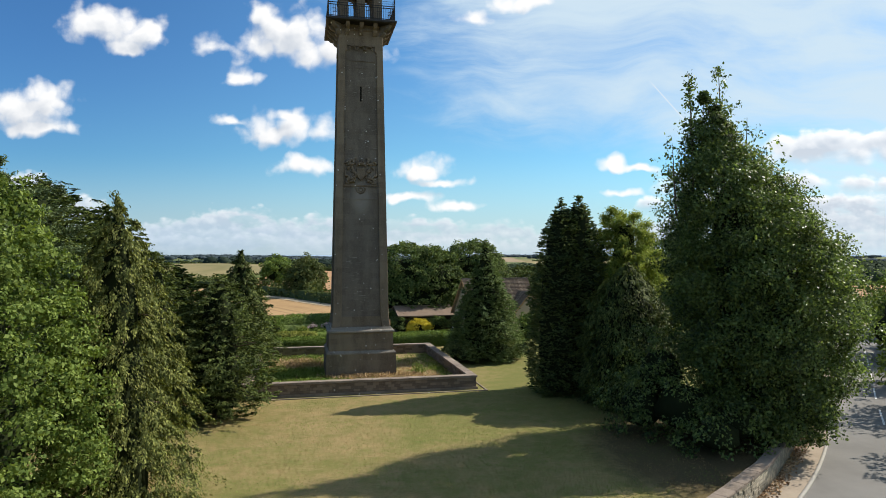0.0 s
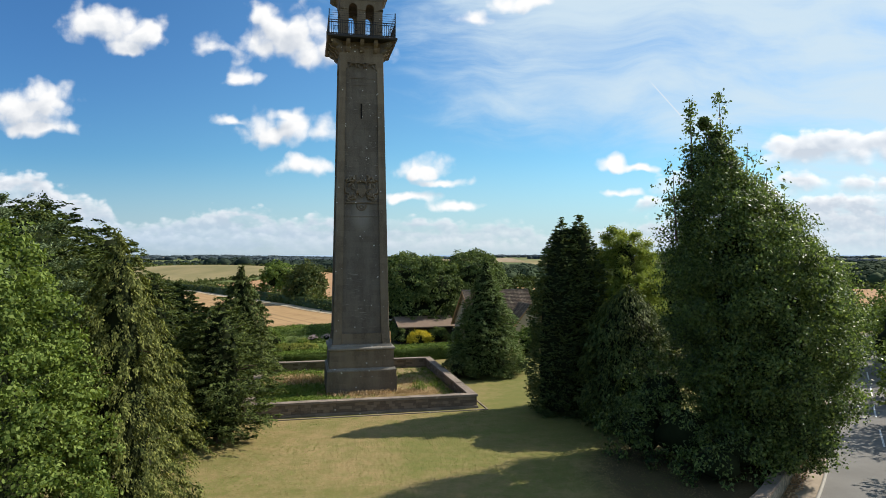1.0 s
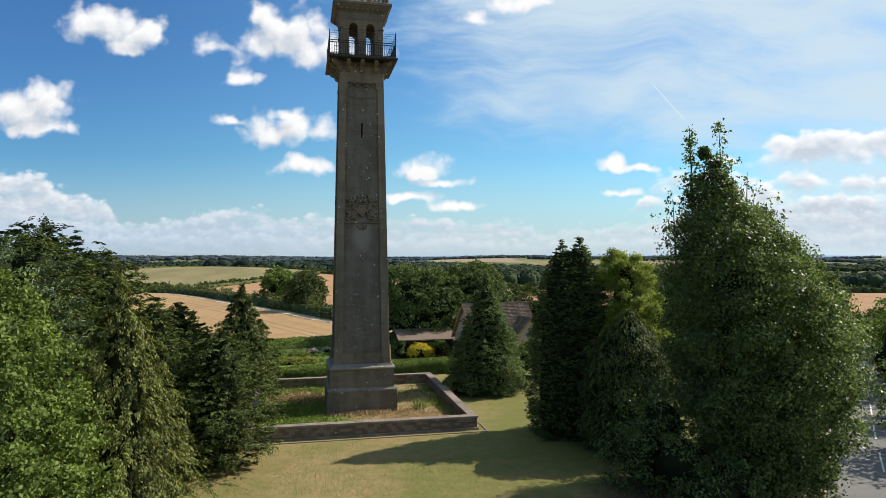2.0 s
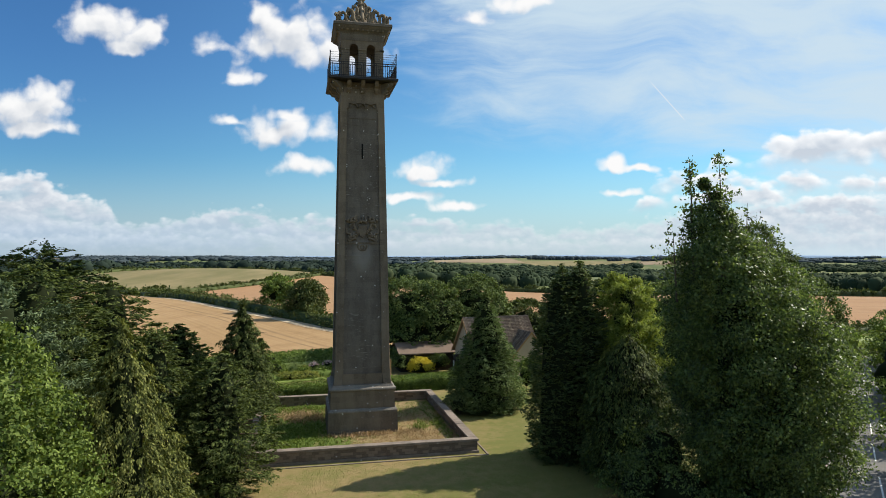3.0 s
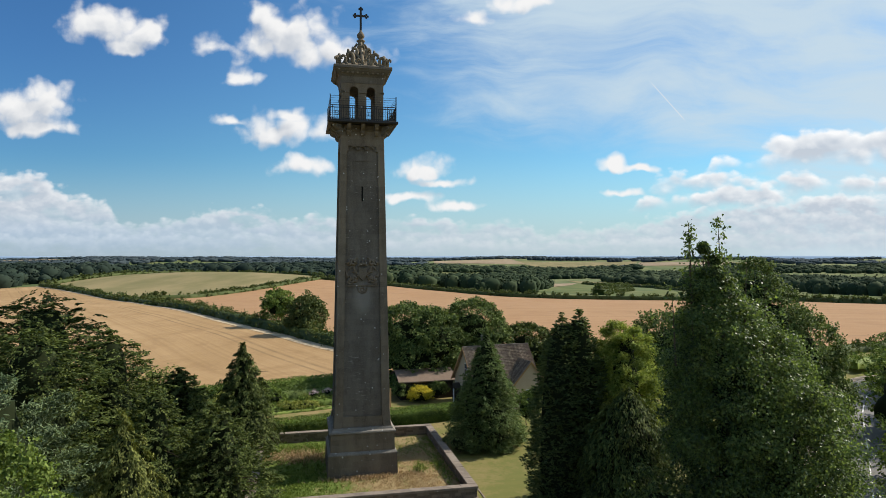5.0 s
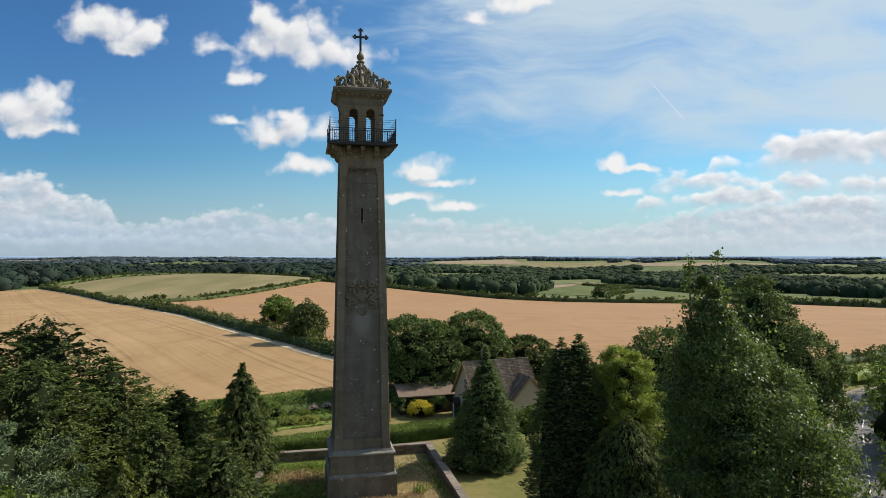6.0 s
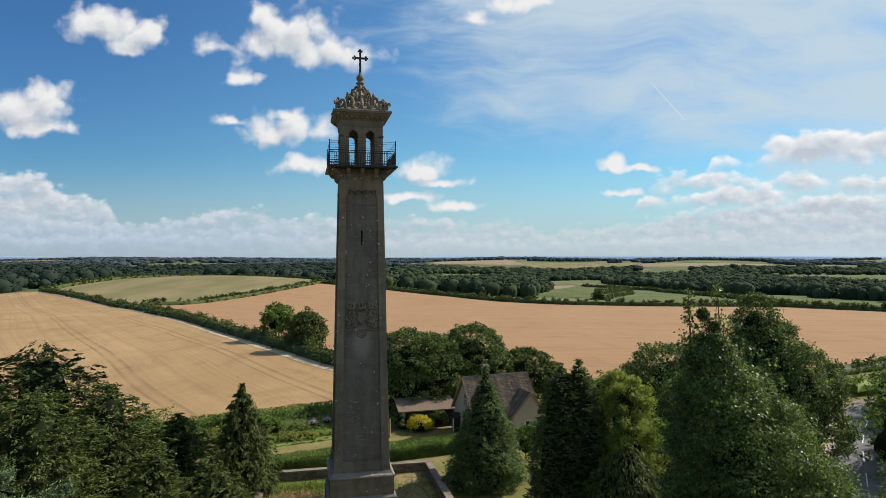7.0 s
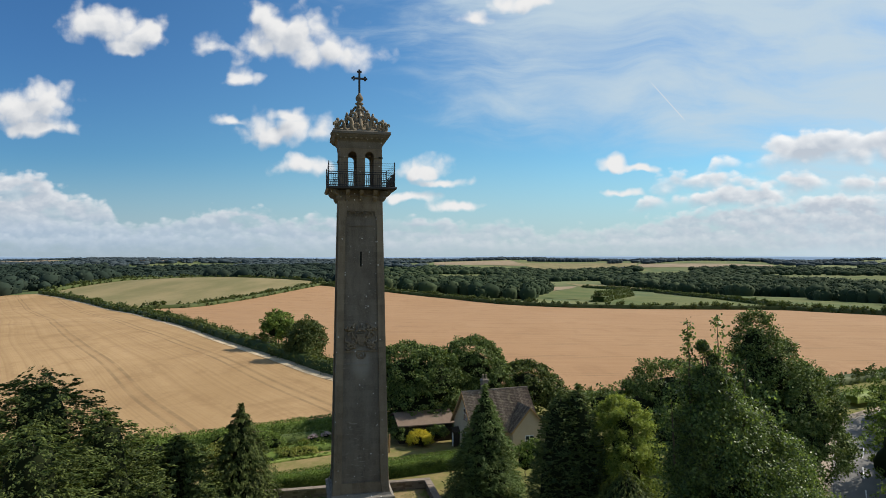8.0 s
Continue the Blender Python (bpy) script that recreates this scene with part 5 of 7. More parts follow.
for k, (x, y, s) in enumerate(((48.5, 88.0, 0.8), (52.5, 93.5, 0.8), (56.5, 98.0, 0.9), (44.0, 81.0, 0.9))):
    broadleaf("bramble_bush", x, y, [(0.0, 0.0, 1.4 * s, 2.4 * s, 2.2 * s, 1.6 * s), (1.8 * s, 0.8, 1.1 * s, 1.9 * s, 1.9 * s, 1.2 * s)], 110, 26, 0.3, (LEAF_HEDGE, LEAF_BRIGHT)[k % 2], "low bramble bush on the road bank", 60 + k, clump=0.55, height=1.8,
              radius=0.08, group="bank bushes")
broadleaf("hedgerow_tree", -39.0, 151.0, [(0.0, 0.0, 5.6, 3.0, 3.0, 2.6), (-1.0, -0.4, 4.2, 2.4, 2.4, 2.2)], 240, 26, 0.55, LEAF_HEDGE, "open green tree in the hedgerow", 71, clump=0.9, height=6.0, radius=0.25, group="hedgerow trees")
broadleaf("hedgerow_tree", -29.0, 134.5, [(0.0, 0.0, 4.8, 3.1, 3.0, 3.0), (1.2, -0.4, 3.8, 2.5, 2.5, 2.8), (-1.2, -0.4, 3.4, 2.4, 2.4, 2.6)], 380, 28, 0.5, LEAF_ROW, "dense round tree in the hedgerow", 72, clump=0.9, height=6.5, radius=0.3, group="hedgerow trees")


def hedgerow(name, line, width, height, leaf, step, mat, label, seed, leaves=24, kind="", lift=land, trim=0.0, category="hedge"):
    """A hedge: clumps of leaves over a low inner bank, along a line in the plan."""
    rng = np.random.default_rng(seed)
    length = np.hypot(*np.diff(np.array(line, float), axis=0).T).sum()
    path = rounded(line, max(8, int(length / step)))
    n = len(path) * 5
    if trim:
        n, leaves = n * leaves, 1
    at = rng.uniform(0, len(path) - 1, n)
    d = np.gradient(path, axis=0)
    d /= np.hypot(*d.T)[:, None]
    x, y = (np.interp(at, np.arange(len(path)), path[:, k]) for k in (0, 1))
    dx, dy = (np.interp(at, np.arange(len(path)), d[:, k]) for k in (0, 1))
    tall = height * (1 + (0.30 * np.sin(at * 0.7) * np.sin(at * 0.23 + 1) + rng.normal(0, 0.12, n)) * (1 - trim))
    a = rng.uniform(0, math.pi, n)
    if trim:
        s = np.clip(np.cos(a) * 1.5, -1, 1) * width / 2
        z = np.clip(np.sin(a) * 1.5, 0.05, 1) * tall * 0.9
    else:
        s, z = np.cos(a) * width / 2, np.sin(a) * tall * 0.85
    c = np.c_[x - dy * s, y + dx * s, lift(x, y) + z]
    who = np.repeat(np.arange(n), leaves)
    r = (0.16 if trim else 0.45) * min(width, height) * 0.5
    p = c[who] + rng.normal(0, r * (0.45 if trim else 0.8), (len(who), 3))
    low = lift(p[:, 0], p[:, 1]) + 0.03
    p[:, 2] = np.maximum(p[:, 2], low)
    pieces = [leaf_quads(p, rng.normal(size=p.shape), leaf * rng.uniform(0.6, 1.3, len(p)), 0.6, rng)]
    k = np.arange(len(path))
    rows = []
    for side, up in ((-0.46, 0.0), (-0.45, 0.80), (0.0, 0.93 if trim else 0.88), (0.45, 0.80), (0.46, 0.0)):
        off = side * width * np.c_[-d[:, 1], d[:, 0]]
        rows.append(np.c_[path + off, lift(*(path + off).T) + up * height * (0.95 if trim else 0.8)])
    v = np.stack(rows, 1)
    i = np.arange(v.shape[0] * 5).reshape(-1, 5)
    f = np.stack([i[:-1, :-1], i[:-1, 1:], i[1:, 1:], i[1:, :-1]], -1).reshape(-1, 4)
    ends = np.array([[i[0, 0], i[0, 1], i[0, 3], i[0, 4]], [i[-1, 4], i[-1, 3], i[-1, 1], i[-1, 0]]])
    pieces.append((v.reshape(-1, 3), np.r_[f, ends]))
    verts, faces = merged(pieces)
    return tagged(new(name, quad_mesh(name, verts, faces, mat)), label, category, kind=kind)


hedgerow("field_hedge", HEDGE_A[:7], 3.6, 2.6, 0.55, 2.0, LEAF_ROW, "rough dark field hedge beside the farm track", 81, 26)
hedgerow("field_hedge", HEDGE_A[6:], 4.5, 2.8, 1.0, 4.0, LEAF_ROW, "rough dark field hedge running to the hill", 82, 22)
hedgerow("field_hedge", HEDGE_B, 4.5, 3.0, 1.2, 4.0, LEAF_ROW, "hedge below the grassy hill", 83, 22)
hedgerow("field_hedge", HEDGE_C, 5.0, 3.4, 1.3, 4.0, LEAF_ROW, "long hedge at the far side of the brown field", 84, 24)
hedgerow("field_hedge", [(-106, 562), (-130, 626), (-180, 664), (-240, 655), (-282, 605), (-290, 520), (-285, 458)], 6.0, 3.2, 1.6, 5.0, LEAF_ROW, "hedge along the crest of the hill", 85, 22)
hedgerow("field_hedge", [(114, 466), (128, 500), (150, 555), (170, 605), (190, 652)], 9.0, 6.0, 1.5, 3.0, LEAF_ROW, "overgrown hedge between two pastures", 86, 30)
hedgerow("field_hedge", [(262, 780), (254, 680), (240, 565), (220, 452), (215, 395)], 5.0, 3.2, 1.3, 3.5, LEAF_ROW, "hedge between two green pastures", 87, 26)
hedgerow("field_hedge", [(231, 1045), (250, 972), (262, 870), (275, 805)], 6.0, 4.0, 1.7, 5.0, LEAF_ROW, "far low hedge across the pasture", 90, 22)
hedgerow("verge_weeds", [(62, 97.5), (67, 100), (79, 104.5), (100, 107.5), (130, 108.5)], 3.4, 1.5, 0.35, 0.8, WEED, "tall bright green weeds on the road's verge", 99, 26, category="weeds")
hedgerow("field_hedge", [(60, 106), (48, 101), (36, 98), (20, 99), (8, 101), (-4, 103)], 2.6, 1.8, 0.45, 1.8, LEAF_ROW, "low hedge at the near side of the brown field", 88, 22)
hedgerow("field_hedge", [(176, 172), (122, 138), (84, 118), (62, 107)], 3.0, 1.6, 0.5, 2.0, LEAF_ROW, "low hedge at the brown field's corner", 89, 20)


def woodland(name, inside, spacing, size, tall, mat, label, seed, cards, box_x, box_y):
    """Far tree heads as one thing of many: ragged mounds of leaf masses."""
    rng = np.random.default_rng(seed)
    gx, gy = np.meshgrid(np.arange(*box_x, spacing), np.arange(*box_y, spacing))
    x = gx.ravel() + rng.uniform(-0.5, 0.5, gx.size) * spacing
    y = gy.ravel() + rng.uniform(-0.5, 0.5, gx.size) * spacing
    keep = inside(x, y) & (np.abs(x) < y * 0.73 + 40)
    x, y = x[keep], y[keep]
    n = len(x)
    big = rng.uniform(0.0, 1.0, n) ** 1.5
    r = size * (0.6 + 0.85 * big)
    h = tall * (0.62 + 0.5 * big + rng.uniform(-0.1, 0.1, n))
    base = land(x, y)
    who = np.repeat(np.arange(n), cards)
    m = unit(rng.normal(size=(len(who), 3)) + np.array([0, -0.25, 0.35]))
    m[:, 2] = np.abs(m[:, 2])
    p = np.c_[x[who], y[who], base[who]] + m * np.c_[r[who], r[who], h[who] * 0.60] * rng.uniform(0.86, 1.08, (len(who), 1))
    p[:, 2] += 0.38 * h[who]
    d = rng.normal(size=p.shape)
    pieces = [leaf_quads(p, d, size * 0.25 * rng.uniform(0.5, 1.3, len(p)), 0.8, rng, 0.15, face=m + np.array([0, 0, 0.3]))]
    ring = np.linspace(0, math.tau, 6, endpoint=False)
    rows = []
    for zk, rk in ((0.0, 0.6), (0.45, 0.80), (0.72, 0.58), (0.88, 0.06)):
        wide = r[:, None] * rk * rng.uniform(0.8, 1.1, (n, 6))
        rows.append(np.stack([x[:, None] + wide * np.cos(ring), y[:, None] + wide * np.sin(ring), (base + h * zk)[:, None] + rng.normal(0, 0.03, (n, 6)) * h[:, None]], -1))
    v = np.stack(rows, 1)
    i = np.arange(n * 24).reshape(n, 4, 6)
    j = np.roll(i, -1, 2)
    f = np.stack([i[:, :-1], j[:, :-1], j[:, 1:], i[:, 1:]], -1).reshape(-1, 4)
    pieces.append((v.reshape(-1, 3), f))
    verts, faces = merged(pieces)
    return tagged(new(name, quad_mesh(name, verts, faces, mat, smooth=True)), label, "woodland", kind="stuff")


def clear_of(x, y):
    """Open farmland, kept free of trees."""
    hill = (x > -300) & (x < -95) & (y < 670) & (y > 330)
    pastures = (y > 300) & (y < 1240) & (x > np.interp(y, [500, 545, 730, 860, 1060, 1240], [70, 76, 114, 145, 168, 225])) & (x < np.interp(y, [300, 420, 830, 1000, 1240], [330, 304, 300, 320, 255]))
    west = (x < -95) & (y < np.interp(x, [-700, -430, -300, -280], [440, 425, 440, 470]))
    middle = (x > -115) & (x < 215) & (y < np.interp(x, [-110, -43, 10, 60], [575, 555, 520, 470]))
    far = ((x > -60) & (x < 720) & (y > 2010) & (y < 2900)) | ((x > 600) & (x < 1110) & (y > 1860) & (y < 2290)) | ((x < -1650) & (y > 2580) & (y < 3120) & (x > -2450)) | ((x > -1310) & (x < -960) & (y > 2370) & (y < 2720))
    side = (x > 780) & (x < 1360) & (y > 1140) & (y < 1610) & (x < 0.92 * y)
    back = (x > -590) & (x < -430) & (y > 2330) & (y < 2770)
    return hill | pastures | west | middle | far | side | back


woodland("woodland", lambda x, y: ~clear_of(x, y) & (np.sin(x / 60 + y / 90) + np.sin(x / 37 - y / 51 + 2) > -1.1) & (x > -0.12 * y), 12.0, 9.0, 13.5, LEAF_WOOD, "mixed dark green woodland filling the valley", 91, 24, (-200, 900), (430, 1050))
woodland("woodland", lambda x, y: ~clear_of(x, y) & (np.sin(x / 60 + y / 90) + np.sin(x / 37 - y / 51 + 2) > -1.3) & (x < -0.12 * y), 13.0, 9.5, 13.0, LEAF_CLOUD_SHADE, "bluish woodland beyond the hill, its colour darkened for cloud shade", 97, 20, (-900, 0), (430, 1050))
woodland("woodland", lambda x, y: ~clear_of(x, y) & (np.sin(x / 110 + y / 150) + np.sin(x / 70 - y / 95 + 2) > -0.9) & (x > -0.12 * y), 19.0, 13.0, 14.0, LEAF_WOOD, "dark woods on the farther slopes", 92, 11, (-1600, 1700), (1050, 2000))
woodland("woodland", lambda x, y: ~clear_of(x, y) & (np.sin(x / 160 + y / 130) + np.sin(x / 90 - y / 115 + 1) > -0.4 + np.where((x > 0.25 * y) & (y > 2700), 0.7, 0.0)), 34.0, 20.0, 13.0, LEAF_HAZED, "distant woods with haze in their leaf colour", 93, 7, (-2800, 2800), (2000, 3400))
woodland("woodland", lambda x, y: ~clear_of(x, y) & (np.sin(x / 110 + y / 150) + np.sin(x / 70 - y / 95 + 2) > -1.2) & (x < -0.12 * y), 22.0, 14.5, 14.0, LEAF_CLOUD_SHADE, "bluish woods on the farther slopes, their colour darkened for cloud shade", 98, 9, (-1600, 0), (1050, 2000))
woodland("woodland", lambda x, y: (x < 0.12 * y) & (np.sin(x / 260 + y / 230) + np.sin(x / 150 - y / 185 + 1) > -0.3), 80.0, 40.0, 9.0, LEAF_HAZED, "faint woods on the horizon", 94, 6, (-4000, 4000), (3400, 4900))
woodland("copse", lambda x, y: ((x - 520) / 150) ** 2 + ((y - 2780) / 45) ** 2 < 1, 15.0, 12.0, 17.0, LEAF_HAZED, "long dark copse on the skyline", 95, 12, (340, 700), (2720, 2850))
woodland("copse", lambda x, y: ((x - 640) / 22) ** 2 + ((y - 2380) / 20) ** 2 < 1, 9.0, 9.0, 16.0, LEAF_HAZED, "single dark clump of trees on the skyline", 96, 16, (600, 680), (2350, 2410))


# ---- the monument ----
TOWER_TURN = 12.4
tower = thing("monument_tower", (-6.85, 51.75, 0.15), TOWER_TURN, "tall tapering grey stone memorial tower with iron balcony and cross", "monument")
SHAFT_LOW, SHAFT_TOP = 3.65, 26.9


def half(z):
    """Half the shaft's width at a height."""
    return 2.17 - 0.46 * (z - SHAFT_LOW) / (SHAFT_TOP - SHAFT_LOW)


part("plinth_base", stack([(2.76, -0.4), (2.70, 0.3), (2.66, 1.58)]), STONE, tower, "weathered dark stone lower plinth")
part("plinth_ledge", stack([(2.68, 1.582), (2.69, 1.66), (2.64, 1.72), (2.52, 1.84)]), STONE_LICHEN, tower, "worn sloping ledge with pale lichen")
part("plinth_upper", stack([(2.50, 1.842), (2.47, 3.14), (2.47, 3.16)]), STONE, tower)
part("plinth_moulding", stack([(2.47, 3.162), (2.57, 3.22), (2.60, 3.30), (2.57, 3.38), (2.38, 3.47), (2.31, 3.64)]), STONE_LICHEN, tower, "projecting rounded moulding with lichen")
# the shaft: a core with four corner pilasters and sunk panels between them
PANEL_Z0, PANEL_Z1, SINK = 4.45, 25.0, 0.16
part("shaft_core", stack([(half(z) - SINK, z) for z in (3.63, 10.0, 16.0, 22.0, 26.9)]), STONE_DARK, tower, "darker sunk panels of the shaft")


def pilaster():
    bm = bmesh.new()
    rows = []
    for z in (3.62, 4.2, 5.0, 12.0, 19.0, 26.9):
        flare = 0.10 if z < 4.0 else (0.03 if z < 4.5 else 0.0)
        h, w = half(z) + flare, 0.30 * half(z)
        rows.append([bm.verts.new((x, y, z)) for x, y in ((-h, -h), (-h + w, -h), (-h + w, -h + w), (-h, -h + w))])
    for a, b in zip(rows, rows[1:]):
        for k in range(4):
            bm.faces.new((a[k], a[(k + 1) % 4], b[(k + 1) % 4], b[k]))
    bm.faces.new(rows[0][::-1])
    bm.faces.new(rows[-1])
    bmesh.ops.bevel(bm, geom=[e for e in bm.edges if abs(e.verts[0].co.z - e.verts[1].co.z) > 0.3], offset=0.025, segments=1, affect="EDGES")
    return bm


first = part("corner_pilaster", pilaster(), STONE, tower)
for k in range(1, 4):
    ob = new("corner_pilaster", first.data)
    ob.parent, ob.matrix_local = tower, pose(0, 0, 0, 0, 0, 90 * k)


def face_strip(z0, z1, sunk, wide=0.72):
    """A block between the pilasters on the front face, following the batter."""
    bm = bmesh.new()
    rows = []
    for z in (z0, z1):
        h, w = half(z), half(z) * wide
        rows.append([bm.verts.new((x, y, z)) for x, y in ((-w, -h + sunk), (w, -h + sunk), (w, -h + 0.4), (-w, -h + 0.4))])
    for k in range(4):
        bm.faces.new((rows[0][k], rows[0][(k + 1) % 4], rows[1][(k + 1) % 4], rows[1][k]))
    bm.faces.new(rows[0][::-1])
    bm.faces.new(rows[1])
    return bm


def arch_band():
    """The panel's head with three little round arches cut up into it."""
    bm = bmesh.new()
    z0, z1 = PANEL_Z1, PANEL_Z1 + 0.95
    y0 = -half(z0) + 0.012
    w = half(z0) * 0.72
    for x, wide in ((-w, 0.16), (w, 0.16)):
        box(bm, min(x, x - math.copysign(wide, x)), max(x, x - math.copysign(wide, x)), y0, y0 + 0.4, z0 + 0.3, z1)
    for c in (-0.66, 0.0, 0.66):
        for k in range(10):
            a0, a1 = math.pi * k / 10, math.pi * (k + 1) / 10
            ring = [(c + 0.30 * math.cos(a0), z0 + 0.42 + 0.34 * math.sin(a0)), (c + 0.30 * math.cos(a1), z0 + 0.42 + 0.34 * math.sin(a1)),
                    (c + 0.22 * math.cos(a1), z0 + 0.42 + 0.26 * math.sin(a1)), (c + 0.22 * math.cos(a0), z0 + 0.42 + 0.26 * math.sin(a0))]
            front = [bm.verts.new((x, y0 - 0.05, z)) for x, z in ring]
            rear = [bm.verts.new((x, y0 + 0.3, z)) for x, z in ring]
            bm.faces.new(front)
            for q in range(4):
                bm.faces.new((front[q], rear[q], rear[(q + 1) % 4], front[(q + 1) % 4]))
    return bm


for k in range(4):
    for name, maker, mat in (("panel_foot", lambda: face_strip(3.62, PANEL_Z0, 0.03), STONE), ("panel_head", lambda: face_strip(PANEL_Z1 + 0.75, SHAFT_TOP, 0.012), STONE), ("arch_band", arch_band, STONE)):
        ob = part(name, maker(), mat, tower)
        ob.matrix_local = pose(0, 0, 0, 0, 0, 90 * k)
for z0, z1, wide, sunk in ((24.55, 24.8, 0.58, SINK - 0.05), (24.0, 24.2, 0.45, SINK - 0.03), (4.45, 4.55, 0.7, SINK - 0.06), (13.62, 13.75, 0.68, SINK - 0.05)):
    part("panel_band", face_strip(z0, z1, sunk, wide), STONE_DARK, tower)
for z in (6.6, 8.3, 10.2, 11.9, 17.6, 18.9, 20.6):
    part("course_ledge", face_strip(z, z + 0.035, SINK - 0.018, 0.69), STONE_DARK, tower)
# a near-black block stands in for the shade inside the slit
slit = boxed(-0.07, 0.07, -half(22) + SINK - 0.02, -half(22) + 0.3, 21.35, 22.55, bevel=0.01)
part("window_slit", slit, DARKNESS, tower, "narrow dark window slit")
for x0, x1 in ((-0.16, -0.07), (0.07, 0.16)):
    part("slit_jamb", boxed(x0, x1, -half(22) + SINK - 0.035, -half(22) + 0.3, 21.25, 22.65, bevel=0.012), STONE_DARK, tower)

# carved coat of arms: shield, crest and plain supporting scrollwork in a sunk field
arms_y = -half(15.8) + SINK
part("arms_field", boxed(-1.30, 1.30, arms_y + 0.02, arms_y + 0.4, 14.75, 16.95, bevel=0.02), STONE_DARK, tower)
part("arms_ledge", boxed(-1.36, 1.36, arms_y - 0.14, arms_y + 0.3, 14.62, 14.76, bevel=0.03), STONE, tower)
bm = bmesh.new()
outline = [(-0.30, 16.05), (0.30, 16.05), (0.30, 15.60), (0.20, 15.30), (0.0, 15.12), (-0.20, 15.30), (-0.30, 15.60)]
front = [bm.verts.new((x, arms_y - 0.22, z)) for x, z in outline]
rear = [bm.verts.new((x * 1.18, arms_y + 0.05, 15.6 + (z - 15.6) * 1.14)) for x, z in outline]
bm.faces.new(front)
for k in range(7):
    bm.faces.new((front[k], rear[k], rear[(k + 1) % 7], front[(k + 1) % 7]))
part("shield", bm, STONE, tower, "carved stone shield")
rng = np.random.default_rng(77)
for k in range(22):
    cx, cz = rng.uniform(0.42, 1.16), rng.uniform(14.9, 16.75)
    turn0, bend, size = rng.uniform(0, math.tau), rng.choice([-1, 1]) * rng.uniform(2.0, 4.5), rng.uniform(0.10, 0.22)
    for side in (-1, 1):
        pts, x, z, a0 = [], cx, cz, turn0
        for q in range(7):
            pts.append((side * min(max(x, 0.3), 1.24), arms_y - 0.05 - 0.05 * math.sin(q), min(max(z, 14.84), 16.86)))
            x, z, a0 = x + math.cos(a0) * size * 0.6, z + math.sin(a0) * size * 0.6, a0 + bend / 7
        bm = bmesh.new()
        sweep(bm, pts, [0.05, 0.085, 0.1, 0.095, 0.085, 0.07, 0.04], 6)
        part("carved_curl", bm, STONE, tower, smooth=True)
bm = bmesh.new()
sweep(bm, [(-0.36, arms_y - 0.1, 16.25), (-0.2, arms_y - 0.15, 16.38), (0, arms_y - 0.17, 16.44), (0.2, arms_y - 0.15, 16.38), (0.36, arms_y - 0.1, 16.25)], [0.08, 0.1, 0.13, 0.1, 0.08], 7)
for x in (-0.22, 0.0, 0.22):
    sweep(bm, [(x, arms_y - 0.1, 16.42), (x, arms_y - 0.12, 16.78 - 0.3 * abs(x))], [0.09, 0.04], 6)
part("crest", bm, STONE, tower)
bm = bmesh.new()
sweep(bm, [(0.34 * math.sin(q), arms_y - 0.06, 14.42 - 0.30 * math.cos(q)) for q in np.linspace(-1.9, 1.9, 13)], [0.07] * 13, 6)
sweep(bm, [(0.14 * math.sin(q), arms_y - 0.06, 14.36 - 0.14 * math.cos(q)) for q in np.linspace(-3.1, 3.1, 13)], [0.05] * 13, 6)
part("badge", bm, STONE, tower, "small carved badge below the arms")

# balcony
DECK = 27.62
part("neck_moulding", stack([(half(26.9), 26.9), (half(26.9) + 0.06, 26.95), (half(26.9) + 0.06, 27.05), (half(26.9), 27.1), (half(26.9), 27.40)]), STONE, tower)
part("balcony_deck", stack([(2.62, 27.402), (2.72, 27.46), (2.72, 27.58), (2.68, DECK)]), IRON, tower, "blackened iron-edged balcony slab")


def bracket():
    """A scrolled bracket below the balcony, on the front face."""
    bm = bmesh.new()
    s = [(-1.70, 26.55), (-1.84, 26.58), (-2.0, 26.78), (-2.02, 26.95), (-2.28, 27.05), (-2.42, 27.2), (-2.50, 27.38), (-1.70, 27.38)]
    a = [bm.verts.new((-0.15, y, z)) for y, z in s]
    b = [bm.verts.new((0.15, y, z)) for y, z in s]
    bm.faces.new(a[::-1])
    bm.faces.new(b)
    for k in range(len(s)):
        bm.faces.new((a[k], a[(k + 1) % len(s)], b[(k + 1) % len(s)], b[k]))
    bmesh.ops.recalc_face_normals(bm, faces=bm.faces)
    return bm


first = part("bracket", bracket(), STONE, tower)
for side in range(4):
    for x in (-1.08, 0.0, 1.08):
        if side == 0 and x == -1.08:
            first.matrix_local = pose(x, 0, 0)
            continue
        ob = new("bracket", first.data)
        ob.parent, ob.matrix_local = tower, pose(0, 0, 0, 0, 0, 90 * side) @ pose(x, 0, 0)
first = None
for k in range(4):
    if first is None:
        bm = bracket()
        for v in bm.verts:
            v.co.x *= 1.25
            v.co.y = v.co.y * 1.25 - 0.12
        # dark stone: blackening, plus the shade below the balcony, in one colour
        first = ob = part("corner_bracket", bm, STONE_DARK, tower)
    else:
        ob = new("corner_bracket", first.data)
        ob.parent = tower
    ob.matrix_local = pose(0, 0, 0, 0, 0, 45 + 90 * k)


